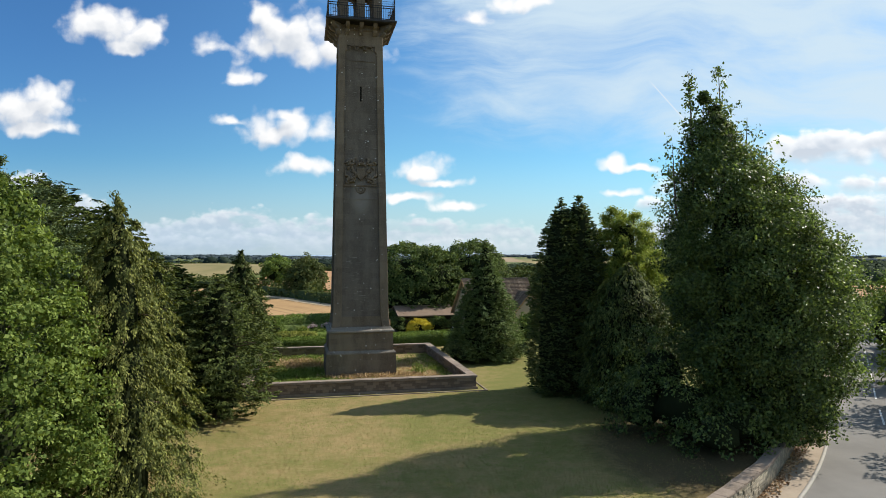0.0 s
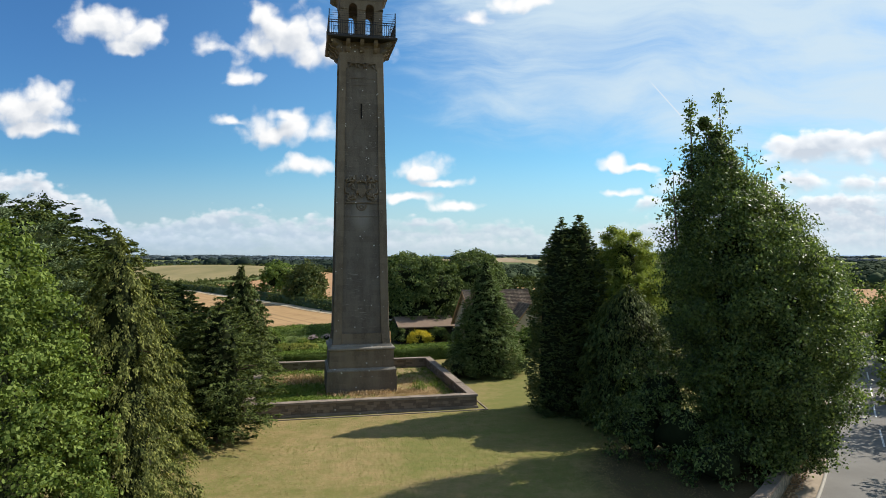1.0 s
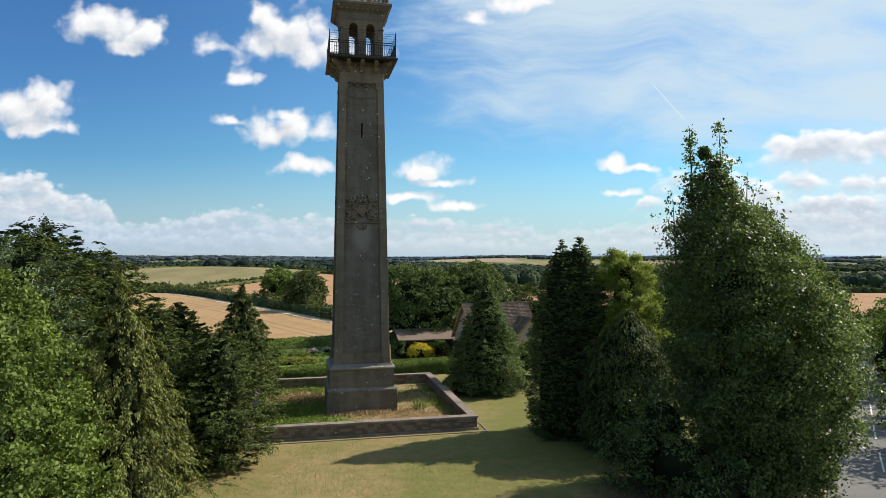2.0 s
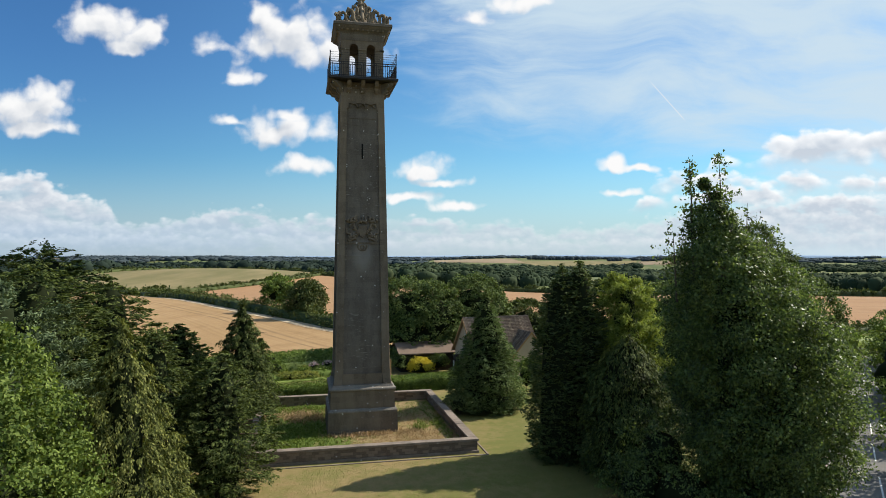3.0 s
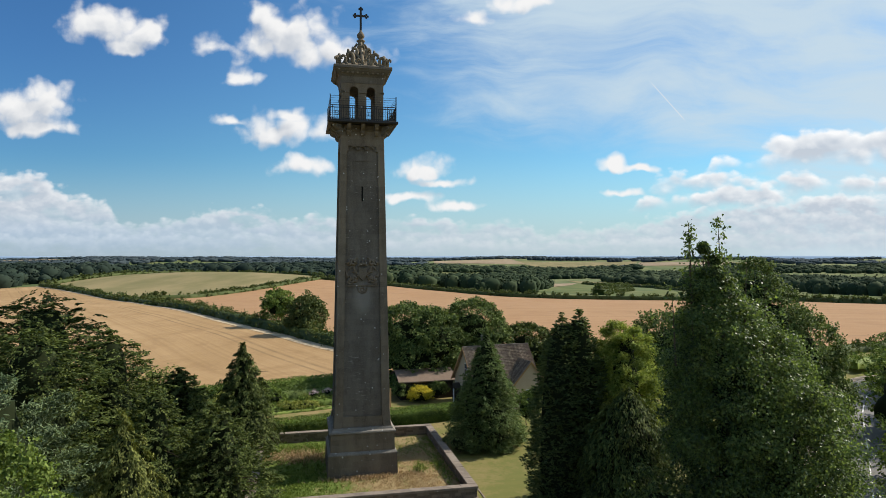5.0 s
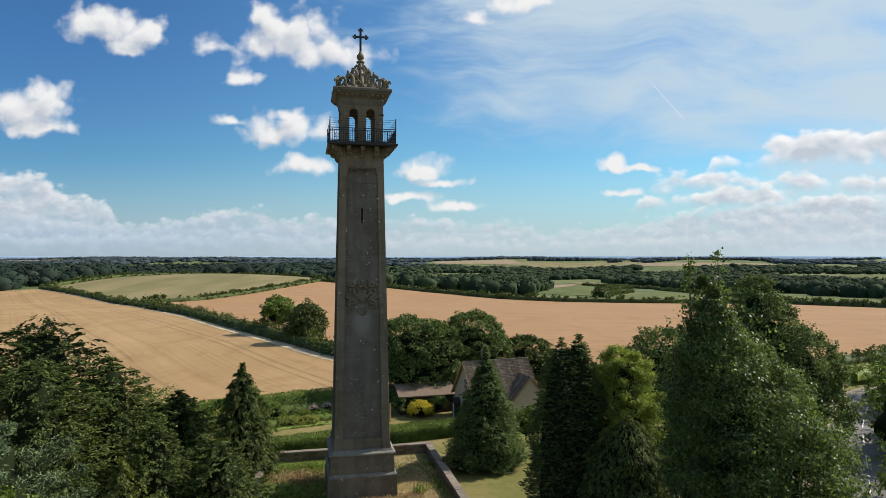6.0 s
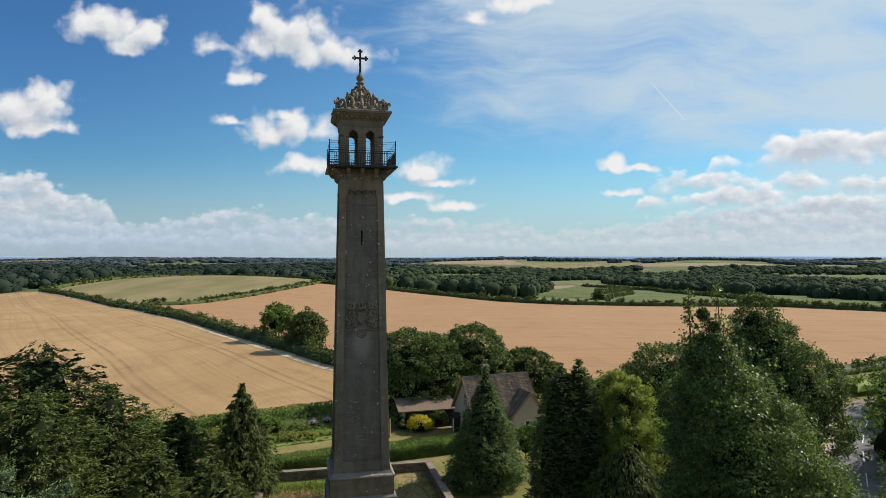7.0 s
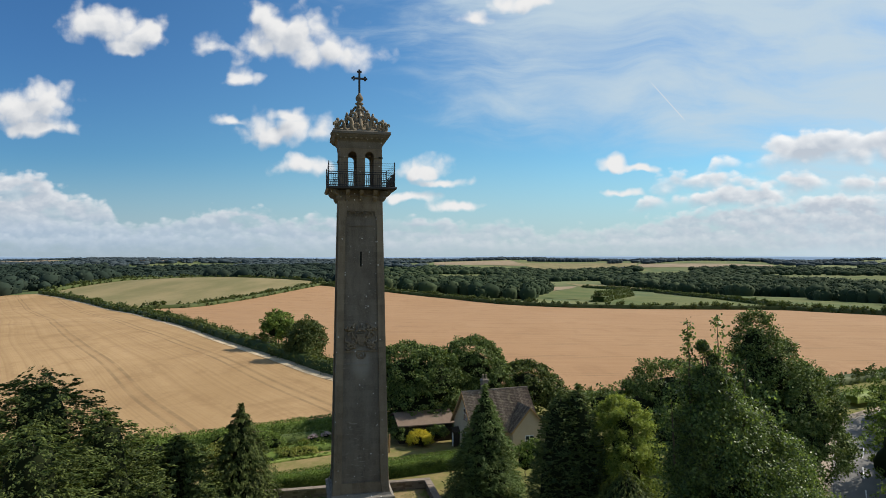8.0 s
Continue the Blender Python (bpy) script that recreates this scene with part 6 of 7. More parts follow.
def railing_side():
    """Ornamental bars on one side of the balcony, with thin wires above."""
    bm = bmesh.new()
    y = -2.56
    for z in (DECK + 0.10, DECK + 0.95, DECK + 1.12):
        box(bm, -2.55, 2.55, y - 0.025, y + 0.025, z - 0.027, z + 0.027)
    for k in range(31):
        x = -2.55 + 5.1 * k / 30
        top = DECK + 1.13 if k % 5 in (0, 1) else DECK + 0.95
        box(bm, x - 0.019, x + 0.019, y - 0.019, y + 0.019, DECK, top)
    for k in range(6):
        c = -2.55 + 5.1 * (k + 0.6) / 6
        for z in (DECK + 0.38, DECK + 0.66):
            box(bm, c - 0.22, c + 0.22, y - 0.012, y + 0.012, z - 0.013, z + 0.013)
        for dx in (-0.11, 0.11):
            box(bm, c + dx - 0.012, c + dx + 0.012, y - 0.012, y + 0.012, DECK + 0.38, DECK + 0.66)
    return bm


def wires_side():
    bm = bmesh.new()
    for z in (1.30, 1.48, 1.66, 1.84):
        sweep(bm, [(-2.55, -2.56, DECK + z), (2.55, -2.56, DECK + z)], [0.012, 0.012], 4)
    return bm


rails, wires = part("railing", railing_side(), IRON, tower, "black wrought-iron balcony railing"), part("guard_wire", wires_side(), IRON, tower)
posts = None
for k in range(4):
    if k:
        for source, name in ((rails, "railing"), (wires, "guard_wire")):
            ob = new(name, source.data)
            ob.parent, ob.matrix_local = tower, pose(0, 0, 0, 0, 0, 90 * k)
    for x in (-2.56,):
        if posts is None:
            bm = bmesh.new()
            box(bm, -0.035, 0.035, -0.035, 0.035, 0, 1.95)
            posts = ob = part("railing_post", bm, IRON, tower)
        else:
            ob = new("railing_post", posts.data)
            ob.parent = tower
        ob.matrix_local = pose(0, 0, 0, 0, 0, 90 * k) @ pose(x, -2.56, DECK)

# open lantern stage with two arches to a side
L0, L1, LH = DECK + 0.002, 30.75, 1.67
first = part("lantern_pier", boxed(-LH, -LH + 0.66, -LH, -LH + 0.66, L0, L1, bevel=0.02), STONE, tower)
for k in range(1, 4):
    ob = new("lantern_pier", first.data)
    ob.parent, ob.matrix_local = tower, pose(0, 0, 0, 0, 0, 90 * k)


def arch_wall():
    """Front of the lantern between the corner piers: a middle pier and two round-headed openings."""
    bm = bmesh.new()
    y0, y1 = -LH + 0.04, -LH + 0.60
    box(bm, -0.32, 0.32, y0, y1, L0, L1)
    for c in (-0.665, 0.665):
        r, spring = 0.345, 30.15
        xs = [c - r * math.cos(math.pi * k / 12) for k in range(13)]
        zs = [spring + r * math.sin(math.pi * k / 12) for k in range(13)]
        for k in range(12):
            quad = [(xs[k], zs[k]), (xs[k + 1], zs[k + 1]), (xs[k + 1], L1), (xs[k], L1)]
            a = [bm.verts.new((x, y0, z)) for x, z in quad]
            b = [bm.verts.new((x, y1, z)) for x, z in quad]
            bm.faces.new(a)
            bm.faces.new(b[::-1])
            bm.faces.new((a[1], a[0], b[0], b[1]))
    return bm


walls = part("arch_wall", arch_wall(), STONE, tower)
imposts = [part("impost", boxed(x0, x1, -LH - 0.05, -LH + 0.3, 29.98, 30.10, bevel=0.015), STONE_PALE, tower) for x0, x1 in ((-1.72, -0.99), (-0.35, 0.35), (0.99, 1.72))]
for k in range(1, 4):
    for source in (walls, *imposts):
        ob = new(source.name.split(".")[0], source.data)
        ob.parent, ob.matrix_local = tower, pose(0, 0, 0, 0, 0, 90 * k)
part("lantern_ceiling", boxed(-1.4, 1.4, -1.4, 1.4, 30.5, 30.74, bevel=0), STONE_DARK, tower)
# blackened stone whose colour also takes in the shade of the underside
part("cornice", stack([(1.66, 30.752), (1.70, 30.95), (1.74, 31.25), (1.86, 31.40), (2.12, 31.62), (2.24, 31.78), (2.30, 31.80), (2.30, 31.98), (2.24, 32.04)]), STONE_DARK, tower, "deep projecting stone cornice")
first = None
for side in range(4):
    for k in range(9):
        if first is None:
            bm = bmesh.new()
            box(bm, -0.08, 0.08, -0.26, 0.0, 0, 0.14, 0.015)
            first = ob = part("dentil", bm, STONE_PALE, tower)
        else:
            ob = new("dentil", first.data)
            ob.parent = tower
        ob.matrix_local = pose(0, 0, 0, 0, 0, 90 * side) @ pose(-1.6 + 0.4 * k, -1.80, 31.44)

# crown of carved scrolls rising to the finial
part("crown_roof", stack([(2.16, 32.042), (2.05, 32.10), (1.25, 32.45), (0.75, 33.1), (0.36, 34.0), (0.2, 34.62)]), STONE_PALE, tower)
SCROLL = [(0.0, 0.0), (0.14, 0.10), (0.22, 0.28), (0.20, 0.48), (0.26, 0.66), (0.42, 0.74), (0.54, 0.66), (0.55, 0.52), (0.46, 0.45)]


def scroll(size, thick=0.12):
    """An S-shaped carved scroll standing on its foot, curling towards +x."""
    bm = bmesh.new()
    pts = [(px * size, 0, pz * size) for px, pz in SCROLL]
    sweep(bm, pts, [r * size * thick / 0.12 for r in (0.17, 0.15, 0.13, 0.13, 0.13, 0.125, 0.11, 0.09, 0.05)], 8, 0.9)
    return bm


small, large = scroll(0.98, 0.115), scroll(1.42, 0.105)
scroll_meshes = {}
for key, bm in (("small", small), ("large", large)):
    me = bpy.data.meshes.new("carved_scroll")
    bm.to_mesh(me)
    bm.free()
    me.materials.append(STONE_PALE)
    for poly in me.polygons:
        poly.use_smooth = True
    scroll_meshes[key] = me


def set_scroll(key, m):
    ob = new("carved_scroll", scroll_meshes[key])
    ob.parent, ob.matrix_local = tower, m


for side in range(4):
    turn = pose(0, 0, 0, 0, 0, 90 * side)
    for flip in (0, 180):
        sign = -1 if flip else 1
        set_scroll("small", turn @ pose(sign * 1.62, -2.0, 32.05, 0, 0, flip) @ Matrix.Scale(0.72, 4))
        set_scroll("small", turn @ pose(sign * 1.12, -1.96, 32.05, 0, 0, flip) @ Matrix.Scale(1.05, 4))
        set_scroll("large", turn @ pose(sign * 0.46, -1.80, 32.08, 0, 0, flip) @ Matrix.Scale(0.98, 4))
        set_scroll("small", turn @ pose(sign * 0.62, -1.72, 32.1, 0, 0, 180 - flip) @ Matrix.Scale(0.8, 4))
        set_scroll("large", turn @ pose(sign * 0.14, -1.05, 32.95, 0, 0, flip) @ Matrix.Scale(0.72, 4))
        set_scroll("small", turn @ pose(sign * 0.22, -0.66, 33.5, 0, 0, 180 - flip) @ Matrix.Scale(0.8, 4))
    set_scroll("small", turn @ pose(-1.88, -1.88, 32.05, 0, 0, 225) @ Matrix.Scale(0.8, 4))
    bm = bmesh.new()
    sweep(bm, [(0, -1.75 + 1.45 * q, 32.15 + 2.3 * q) for q in np.linspace(0, 1, 6)], [0.10, 0.17, 0.16, 0.13, 0.1, 0.08], 8)
    part("carved_leaf", bm, STONE_PALE, tower, smooth=True).matrix_local = turn
part("finial", stack([(0.22, 34.55), (0.34, 34.64), (0.34, 34.72), (0.2, 34.78), (0.17, 34.84), (0.29, 34.98), (0.32, 35.1), (0.27, 35.26), (0.14, 35.42), (0.09, 35.55)], False, 14), STONE, tower, "round stone finial", smooth=True)
bm = bmesh.new()
box(bm, -0.085, 0.085, -0.06, 0.06, 35.5, 37.36, 0.015)
box(bm, -0.46, 0.46, -0.055, 0.055, 36.68, 36.84, 0.015)
for x, z in ((0, 37.32), (-0.46, 36.76), (0.46, 36.76)):
    for dx, dz in ((0.11, 0), (-0.11, 0), (0, 0.11), (0, -0.11)):
        box(bm, x + dx - 0.08, x + dx + 0.08, -0.05, 0.05, z + dz - 0.08, z + dz + 0.08, 0.02)
part("cross", bm, IRON, tower, "dark metal cross with trefoil ends")

# ---- low wall round the monument ----
EX0, EX1, EY0, EY1 = -8.3, 7.45, -8.85, 8.2
enclosure = thing("enclosure_wall", (-6.85, 51.75, 0.0), TOWER_TURN, "low brown stone wall with flat coping round the monument", "wall", kind="structure")
for name, x0, x1, y0, y1 in (("front", EX0, EX1, EY0, EY0 + 0.46), ("back", EX0, EX1, EY1 - 0.46, EY1), ("left", EX0, EX0 + 0.46, EY0 + 0.462, EY1 - 0.462), ("right", EX1 - 0.46, EX1, EY0 + 0.462, EY1 - 0.462)):
    part("wall_body", boxed(x0, x1, y0, y1, -0.2, 0.80, bevel=0.01), STONE_WALL, enclosure)
length = 1.25


def coping_run(x0, x1, y0, y1):
    """Coping stones end to end."""
    along_x = (x1 - x0) > (y1 - y0)
    span = (x1 - x0) if along_x else (y1 - y0)
    count = round(span / length)
    for k in range(count):
        a, b = span * k / count + 0.003, span * (k + 1) / count - 0.003
        tilt = 0.006 * math.sin(k * 2.3)
        args = (x0 + a, x0 + b, y0, y1) if along_x else (x0, x1, y0 + a, y0 + b)
        part("coping_stone", boxed(*args, 0.802, 0.955 + tilt, bevel=0.018), COPING, enclosure)


coping_run(EX0 - 0.08, EX1 + 0.08, EY0 - 0.08, EY0 + 0.56)
coping_run(EX0 - 0.08, EX1 + 0.08, EY1 - 0.56, EY1 + 0.08)
coping_run(EX0 - 0.08, EX0 + 0.56, EY0 + 0.57, EY1 - 0.57)
coping_run(EX1 - 0.56, EX1 + 0.08, EY0 + 0.57, EY1 - 0.57)
part("plinth_course", boxed(EX0 - 0.1, EX1 + 0.1, EY0 - 0.1, EY0 - 0.003, -0.1, 0.16, bevel=0.012), COPING, enclosure)
part("plinth_course", boxed(EX1 + 0.003, EX1 + 0.1, EY0, EY1, -0.1, 0.16, bevel=0.012), COPING, enclosure)
edging = thing("edging_strip", (-6.85, 51.75, 0.0), TOWER_TURN, "narrow stone edging at the wall's foot", "edging", kind="structure")
part("edging_front", boxed(EX0, EX1 + 0.65, EY0 - 0.72, EY0 - 0.60, -0.1, 0.05, bevel=0.01), COPING, edging)
part("edging_side", boxed(EX1 + 0.53, EX1 + 0.65, EY0 - 0.59, EY0 + 3.0, -0.1, 0.05, bevel=0.01), COPING, edging)
plot = thing("monument_plot", (-6.85, 51.75, 0.0), TOWER_TURN, "rough grass plot inside the low wall", "ground", kind="structure")
gx, gy = np.meshgrid(np.linspace(EX0 + 0.4, EX1 - 0.4, 60), np.linspace(EY0 + 0.4, EY1 - 0.4, 60))
rng = np.random.default_rng(8)
gz = 0.07 + 0.03 * np.sin(gx * 1.3) * np.sin(gy * 0.9) + rng.uniform(-0.015, 0.015, gx.shape)
i = np.arange(3600).reshape(60, 60)
mesh_part("turf", quad_mesh("turf", np.c_[gx.ravel(), gy.ravel(), gz.ravel()], np.stack([i[:-1, :-1], i[:-1, 1:], i[1:, 1:], i[1:, :-1]], -1), INNER, smooth=True), plot)


def weeds(name, centre, spread, count, tall, mat, label, seed, z=0.06, turn=None, size=0.2):
    """Upright blades in tufts, scattered over a patch of the plot."""
    rng = np.random.default_rng(seed)
    m = pose(-6.85, 51.75, 0, 0, 0, TOWER_TURN) if turn is None else turn
    p = np.c_[rng.normal(centre[0], spread[0], count), rng.normal(centre[1], spread[1], count), np.full(count, z)]
    p[:, 0], p[:, 1] = np.clip(p[:, 0], EX0 + 0.6, EX1 - 0.6), np.clip(p[:, 1], EY0 + 0.65, EY1 - 0.65)
    who = np.repeat(np.arange(count), 7)
    q = p[who] + rng.normal(0, 0.13, (len(who), 3)) * np.array([1, 1, 0])
    h = tall * rng.uniform(0.3, 1.0, len(who))
    q[:, 2] += h * rng.uniform(0.2, 0.9, len(who))
    q = (np.array(m.to_3x3()) @ q.T).T + np.array(m.translation)
    d = rng.normal(0, 0.5, q.shape) + np.array([0, 0, 1.0])
    v, f = leaf_quads(q, d, size * rng.uniform(0.6, 1.4, len(q)), 0.28, rng)
    return tagged(new(name, quad_mesh(name, v, f, mat)), label, "weeds", kind="stuff")


weeds("weeds", (-5.0, -7.2), (2.2, 0.6), 1300, 0.32, WEED, "bright green weeds along the wall", 201, size=0.15)
weeds("weeds", (-5.4, -2.5), (1.6, 2.0), 900, 0.22, WEED, "short green growth beside the tower", 209)
weeds("weeds", (-4.6, 4.6), (1.6, 0.9), 700, 0.6, WEED, "green weeds behind the tower", 202)
weeds("dead_weeds", (-4.9, 2.9), (1.3, 0.8), 420, 0.75, DRY, "brown dead weeds beside the tower", 203)
weeds("dead_weeds", (3.4, -4.6), (2.6, 1.7), 1100, 0.14, DRY, "tan dry grass tufts beside the tower", 204, size=0.11)
weeds("dead_weeds", (0.3, -3.1), (1.6, 0.25), 200, 0.35, DRY, "dry stalks along the tower's foot", 205)
weeds("weeds", (4.6, -2.4), (0.35, 0.35), 40, 1.1, WEED, "tall green sapling weeds in the plot", 206)
weeds("weeds", (4.6, 4.6), (2.0, 1.6), 420, 0.16, WEED, "short green growth in the plot", 207, size=0.12)
weeds("dead_weeds", (4.6, 0.6), (1.6, 2.4), 700, 0.14, DRY, "tan dry grass in the sunny part of the plot", 210, size=0.11)
weeds("weeds", (6.3, -1.5), (0.3, 3.5), 120, 0.35, WEED, "green growth below the side wall", 208)

# ---- cottage, shed and garden ----
HOUSE_TURN = 20.0
cottage = thing("cottage", (2.45, 73.5, 0.0), HOUSE_TURN, "small grey rendered cottage with mossy stone-tiled roof", "house")
EAVE, RIDGE, SPAN, LONG = 2.9, 6.65, 3.1, 7.9


def gable_block(x0, x1, y0, y1, eave, ridge, along_x):
    """Walls of a gabled range, closed up to the ridge."""
    bm = bmesh.new()
    if along_x:
        ym = (y0 + y1) / 2
        ends = [[bm.verts.new((x, y, z)) for y, z in ((y0, -0.1), (y1, -0.1), (y1, eave), (ym, ridge), (y0, eave))] for x in (x0, x1)]
    else:
        xm = (x0 + x1) / 2
        ends = [[bm.verts.new((x, y, z)) for x, z in ((x0, -0.1), (x1, -0.1), (x1, eave), (xm, ridge), (x0, eave))] for y in (y0, y1)]
    a, b = ends
    for k in range(5):
        bm.faces.new((a[k], a[(k + 1) % 5], b[(k + 1) % 5], b[k]))
    bm.faces.new(a)
    bm.faces.new(b[::-1])
    bmesh.ops.recalc_face_normals(bm, faces=bm.faces)
    return bm


def roof_slabs(x0, x1, y0, y1, eave, ridge, along_x, thick=0.12):
    """Two sloping slabs that meet at the ridge."""
    bm = bmesh.new()
    for side in (0, 1):
        if along_x:
            foot, mid = (y0, y1)[side], (y0 + y1) / 2
            ring = [(x0, foot, eave), (x1, foot, eave), (x1, mid, ridge), (x0, mid, ridge)]
        else:
            foot, mid = (x0, x1)[side], (x0 + x1) / 2
            ring = [(foot, y0, eave), (foot, y1, eave), (mid, y1, ridge), (mid, y0, ridge)]
        top = [bm.verts.new(p) for p in ring]
        low = [bm.verts.new((p[0], p[1], p[2] - thick)) for p in ring]
        bm.faces.new(top)
        bm.faces.new(low[::-1])
        for k in range(4):
            bm.faces.new((top[k], low[k], low[(k + 1) % 4], top[(k + 1) % 4]))
    bmesh.ops.recalc_face_normals(bm, faces=bm.faces)
    return bm


def tile_slope(parent, foot_a, foot_b, top_a, top_b, rows, cols, seed):
    """Overlapping roof tiles on a slope, courses from the eave up; one mesh of many tiles."""
    rng = np.random.default_rng(seed)
    fa, fb, ta, tb = (np.array(p, float) for p in (foot_a, foot_b, top_a, top_b))
    n = np.cross(fb - fa, ta - fa)
    n /= np.linalg.norm(n)
    if n[2] < 0:
        n = -n
    for r in range(rows):
        verts, faces = [], []
        t0, t1 = r / rows, min(1.0, (r + 1.35) / rows)
        for c in range(cols):
            shift = 0.5 * (r % 2)
            s0, s1 = np.clip((c + shift + 0.03) / cols, 0, 1), np.clip((c + shift + 0.97) / cols, 0, 1)
            if s1 - s0 < 0.2 / cols:
                continue
            lift = rng.uniform(0.03, 0.06)
            quad = []
            for s, t, up in ((s0, t0, lift), (s1, t0, lift), (s1, t1, 0.012), (s0, t1, 0.012)):
                quad.append((fa * (1 - s) + fb * s) * (1 - t) + (ta * (1 - s) + tb * s) * t + n * up)
            low = [quad[0] - n * 0.03, quad[1] - n * 0.03]
            b = len(verts)
            verts += quad + low
            faces += [[b, b + 1, b + 2, b + 3], [b + 4, b + 5, b + 1, b]]
        mesh_part("tile_course", quad_mesh("tile_course", verts, faces, ROOF), parent)


part("wall", gable_block(0.0, LONG, -SPAN, SPAN, EAVE, RIDGE - 0.12, True), RENDER, cottage)
WX0, WX1, WY = 4.25, 8.35, -4.1
part("wing_wall", gable_block(WX0, WX1, WY, 0.0, EAVE, 5.17, False), RENDER, cottage)
roof = part("roof", roof_slabs(-0.3, LONG + 0.25, -SPAN - 0.35, SPAN + 0.35, EAVE - 0.32, RIDGE - 0.02, True), ROOF, cottage, "weathered brown stone-tiled roof")
tile_slope(roof, (-0.32, -SPAN - 0.35, EAVE - 0.30), (LONG + 0.25, -SPAN - 0.35, EAVE - 0.30), (-0.32, 0, RIDGE), (LONG + 0.25, 0, RIDGE), 26, 34, 301)
tile_slope(roof, (-0.32, SPAN + 0.35, EAVE - 0.30), (LONG + 0.25, SPAN + 0.35, EAVE - 0.30), (-0.32, 0, RIDGE), (LONG + 0.25, 0, RIDGE), 26, 34, 302)
wing_roof = part("wing_roof", roof_slabs(WX0 - 0.3, WX1 + 0.3, WY - 0.3, -0.4, EAVE - 0.29, 5.27, False), ROOF, cottage)
WM = (WX0 + WX1) / 2
tile_slope(wing_roof, (WX0 - 0.3, -0.4, EAVE - 0.27), (WX0 - 0.3, WY - 0.3, EAVE - 0.27), (WM, -0.4, 5.29), (WM, WY - 0.3, 5.29), 20, 18, 303)
tile_slope(wing_roof, (WX1 + 0.3, -0.4, EAVE - 0.27), (WX1 + 0.3, WY - 0.3, EAVE - 0.27), (WM, -0.4, 5.29), (WM, WY - 0.3, 5.29), 20, 18, 304)


def board(parent, a, b, drop, thick, name="bargeboard"):
    """A plank hung below a sloping line."""
    bm = bmesh.new()
    a, b = Vector(a), Vector(b)
    across = (b - a).cross(Vector((0, 0, 1))).normalized() * thick
    ring = [a, b, b - Vector((0, 0, drop)), a - Vector((0, 0, drop))]
    f = [bm.verts.new(p - across) for p in ring]
    r = [bm.verts.new(p + across) for p in ring]
    bm.faces.new(f)
    bm.faces.new(r[::-1])
    for k in range(4):
        bm.faces.new((f[(k + 1) % 4], f[k], r[k], r[(k + 1) % 4]))
    return part(name, bm, TIMBER, parent, "light brown timber bargeboard")


board(cottage, (-0.34, 0, RIDGE + 0.0), (-0.34, SPAN + 0.38, EAVE - 0.30), 0.26, 0.03)
board(cottage, (-0.34, 0, RIDGE + 0.0), (-0.34, -SPAN - 0.38, EAVE - 0.30), 0.26, 0.03)
board(cottage, (WM, WY - 0.33, 5.31), (WX0 - 0.34, WY - 0.33, EAVE - 0.27), 0.24, 0.03)
board(cottage, (WM, WY - 0.33, 5.31), (WX1 + 0.34, WY - 0.33, EAVE - 0.27), 0.24, 0.03)
bm = bmesh.new()
box(bm, -0.36, LONG + 0.28, -0.09, 0.09, RIDGE - 0.03, RIDGE + 0.09, 0.03)
part("ridge_tiles", bm, COPING, cottage)
chimney = part("chimney", stack([(0.34, 5.6), (0.34, 7.7), (0.41, 7.74), (0.41, 7.88), (0.34, 7.92), (0.32, 7.98)]), COPING, cottage, "pale stone chimney stack")
chimney.matrix_local = pose(2.6, 0.1, 0)
for x in (-0.17, 0.17):
    pot = part("chimney_pot", stack([(0.12, 7.98), (0.13, 8.03), (0.10, 8.38), (0.13, 8.44), (0.12, 8.48)], False, 10), STONE_PALE, chimney)
    pot.matrix_local = pose(x, 0, 0)


def window(parent, m, w, h, name="window"):
    frame_ob = part(name, boxed(-w / 2, w / 2, -0.04, 0.06, 0, h, bevel=0.01), WHITE, parent, "white-framed casement window")
    frame_ob.matrix_local = m
    for c in (-w / 4, w / 4):
        for z0, z1 in ((0.06, h / 2 - 0.03), (h / 2 + 0.03, h - 0.06)):
            part("pane", boxed(c - w / 4 + 0.05, c + w / 4 - 0.05, -0.052, -0.02, z0, z1, bevel=0), GLASS, frame_ob)
    part("sill", boxed(-w / 2 - 0.06, w / 2 + 0.06, -0.12, 0.02, -0.08, -0.003, bevel=0.01), COPING, frame_ob)


window(cottage, pose(-0.01, -0.5, 3.55, 0, 0, -90), 0.95, 1.25)
window(cottage, pose(-0.01, -0.6, 1.0, 0, 0, -90), 0.95, 1.1)
window(cottage, pose(2.0, -SPAN - 0.01, 1.0), 1.0, 1.1)
window(cottage, pose(WM, WY - 0.01, 1.0), 1.1, 1.1)
porch = part("porch", boxed(-0.75, -0.02, 1.3, 2.1, -0.1, 1.75, bevel=0.03), TIMBER_DARK, cottage, "small dark timber porch beside the gable")
part("porch_roof", roof_slabs(-0.95, -0.02, 1.1, 2.3, 1.72, 2.25, True, 0.08), TIMBER_DARK, porch)
part("porch_door", boxed(-0.80, -0.752, 1.45, 1.8, 0.0, 1.55, bevel=0.01), WHITE, porch)

shed = thing("garage_shed", (-2.9, 78.6, 0.0), HOUSE_TURN - 4, "low outbuilding with brown felted roof", "outbuilding")
# walls take the dark timber so that their shade is in the colour
part("wall", boxed(-3.0, 3.6, -2.3, 2.3, -0.1, 2.3, bevel=0.02), TIMBER_DARK, shed)
part("roof", roof_slabs(-3.3, 3.9, -2.8, 2.8, 2.22, 3.25, True), FELT, shed, "shallow brown roof")
part("gable_wall", gable_block(-2.98, 3.58, -2.28, 2.28, 2.34, 3.02, True), TIMBER_DARK, shed)
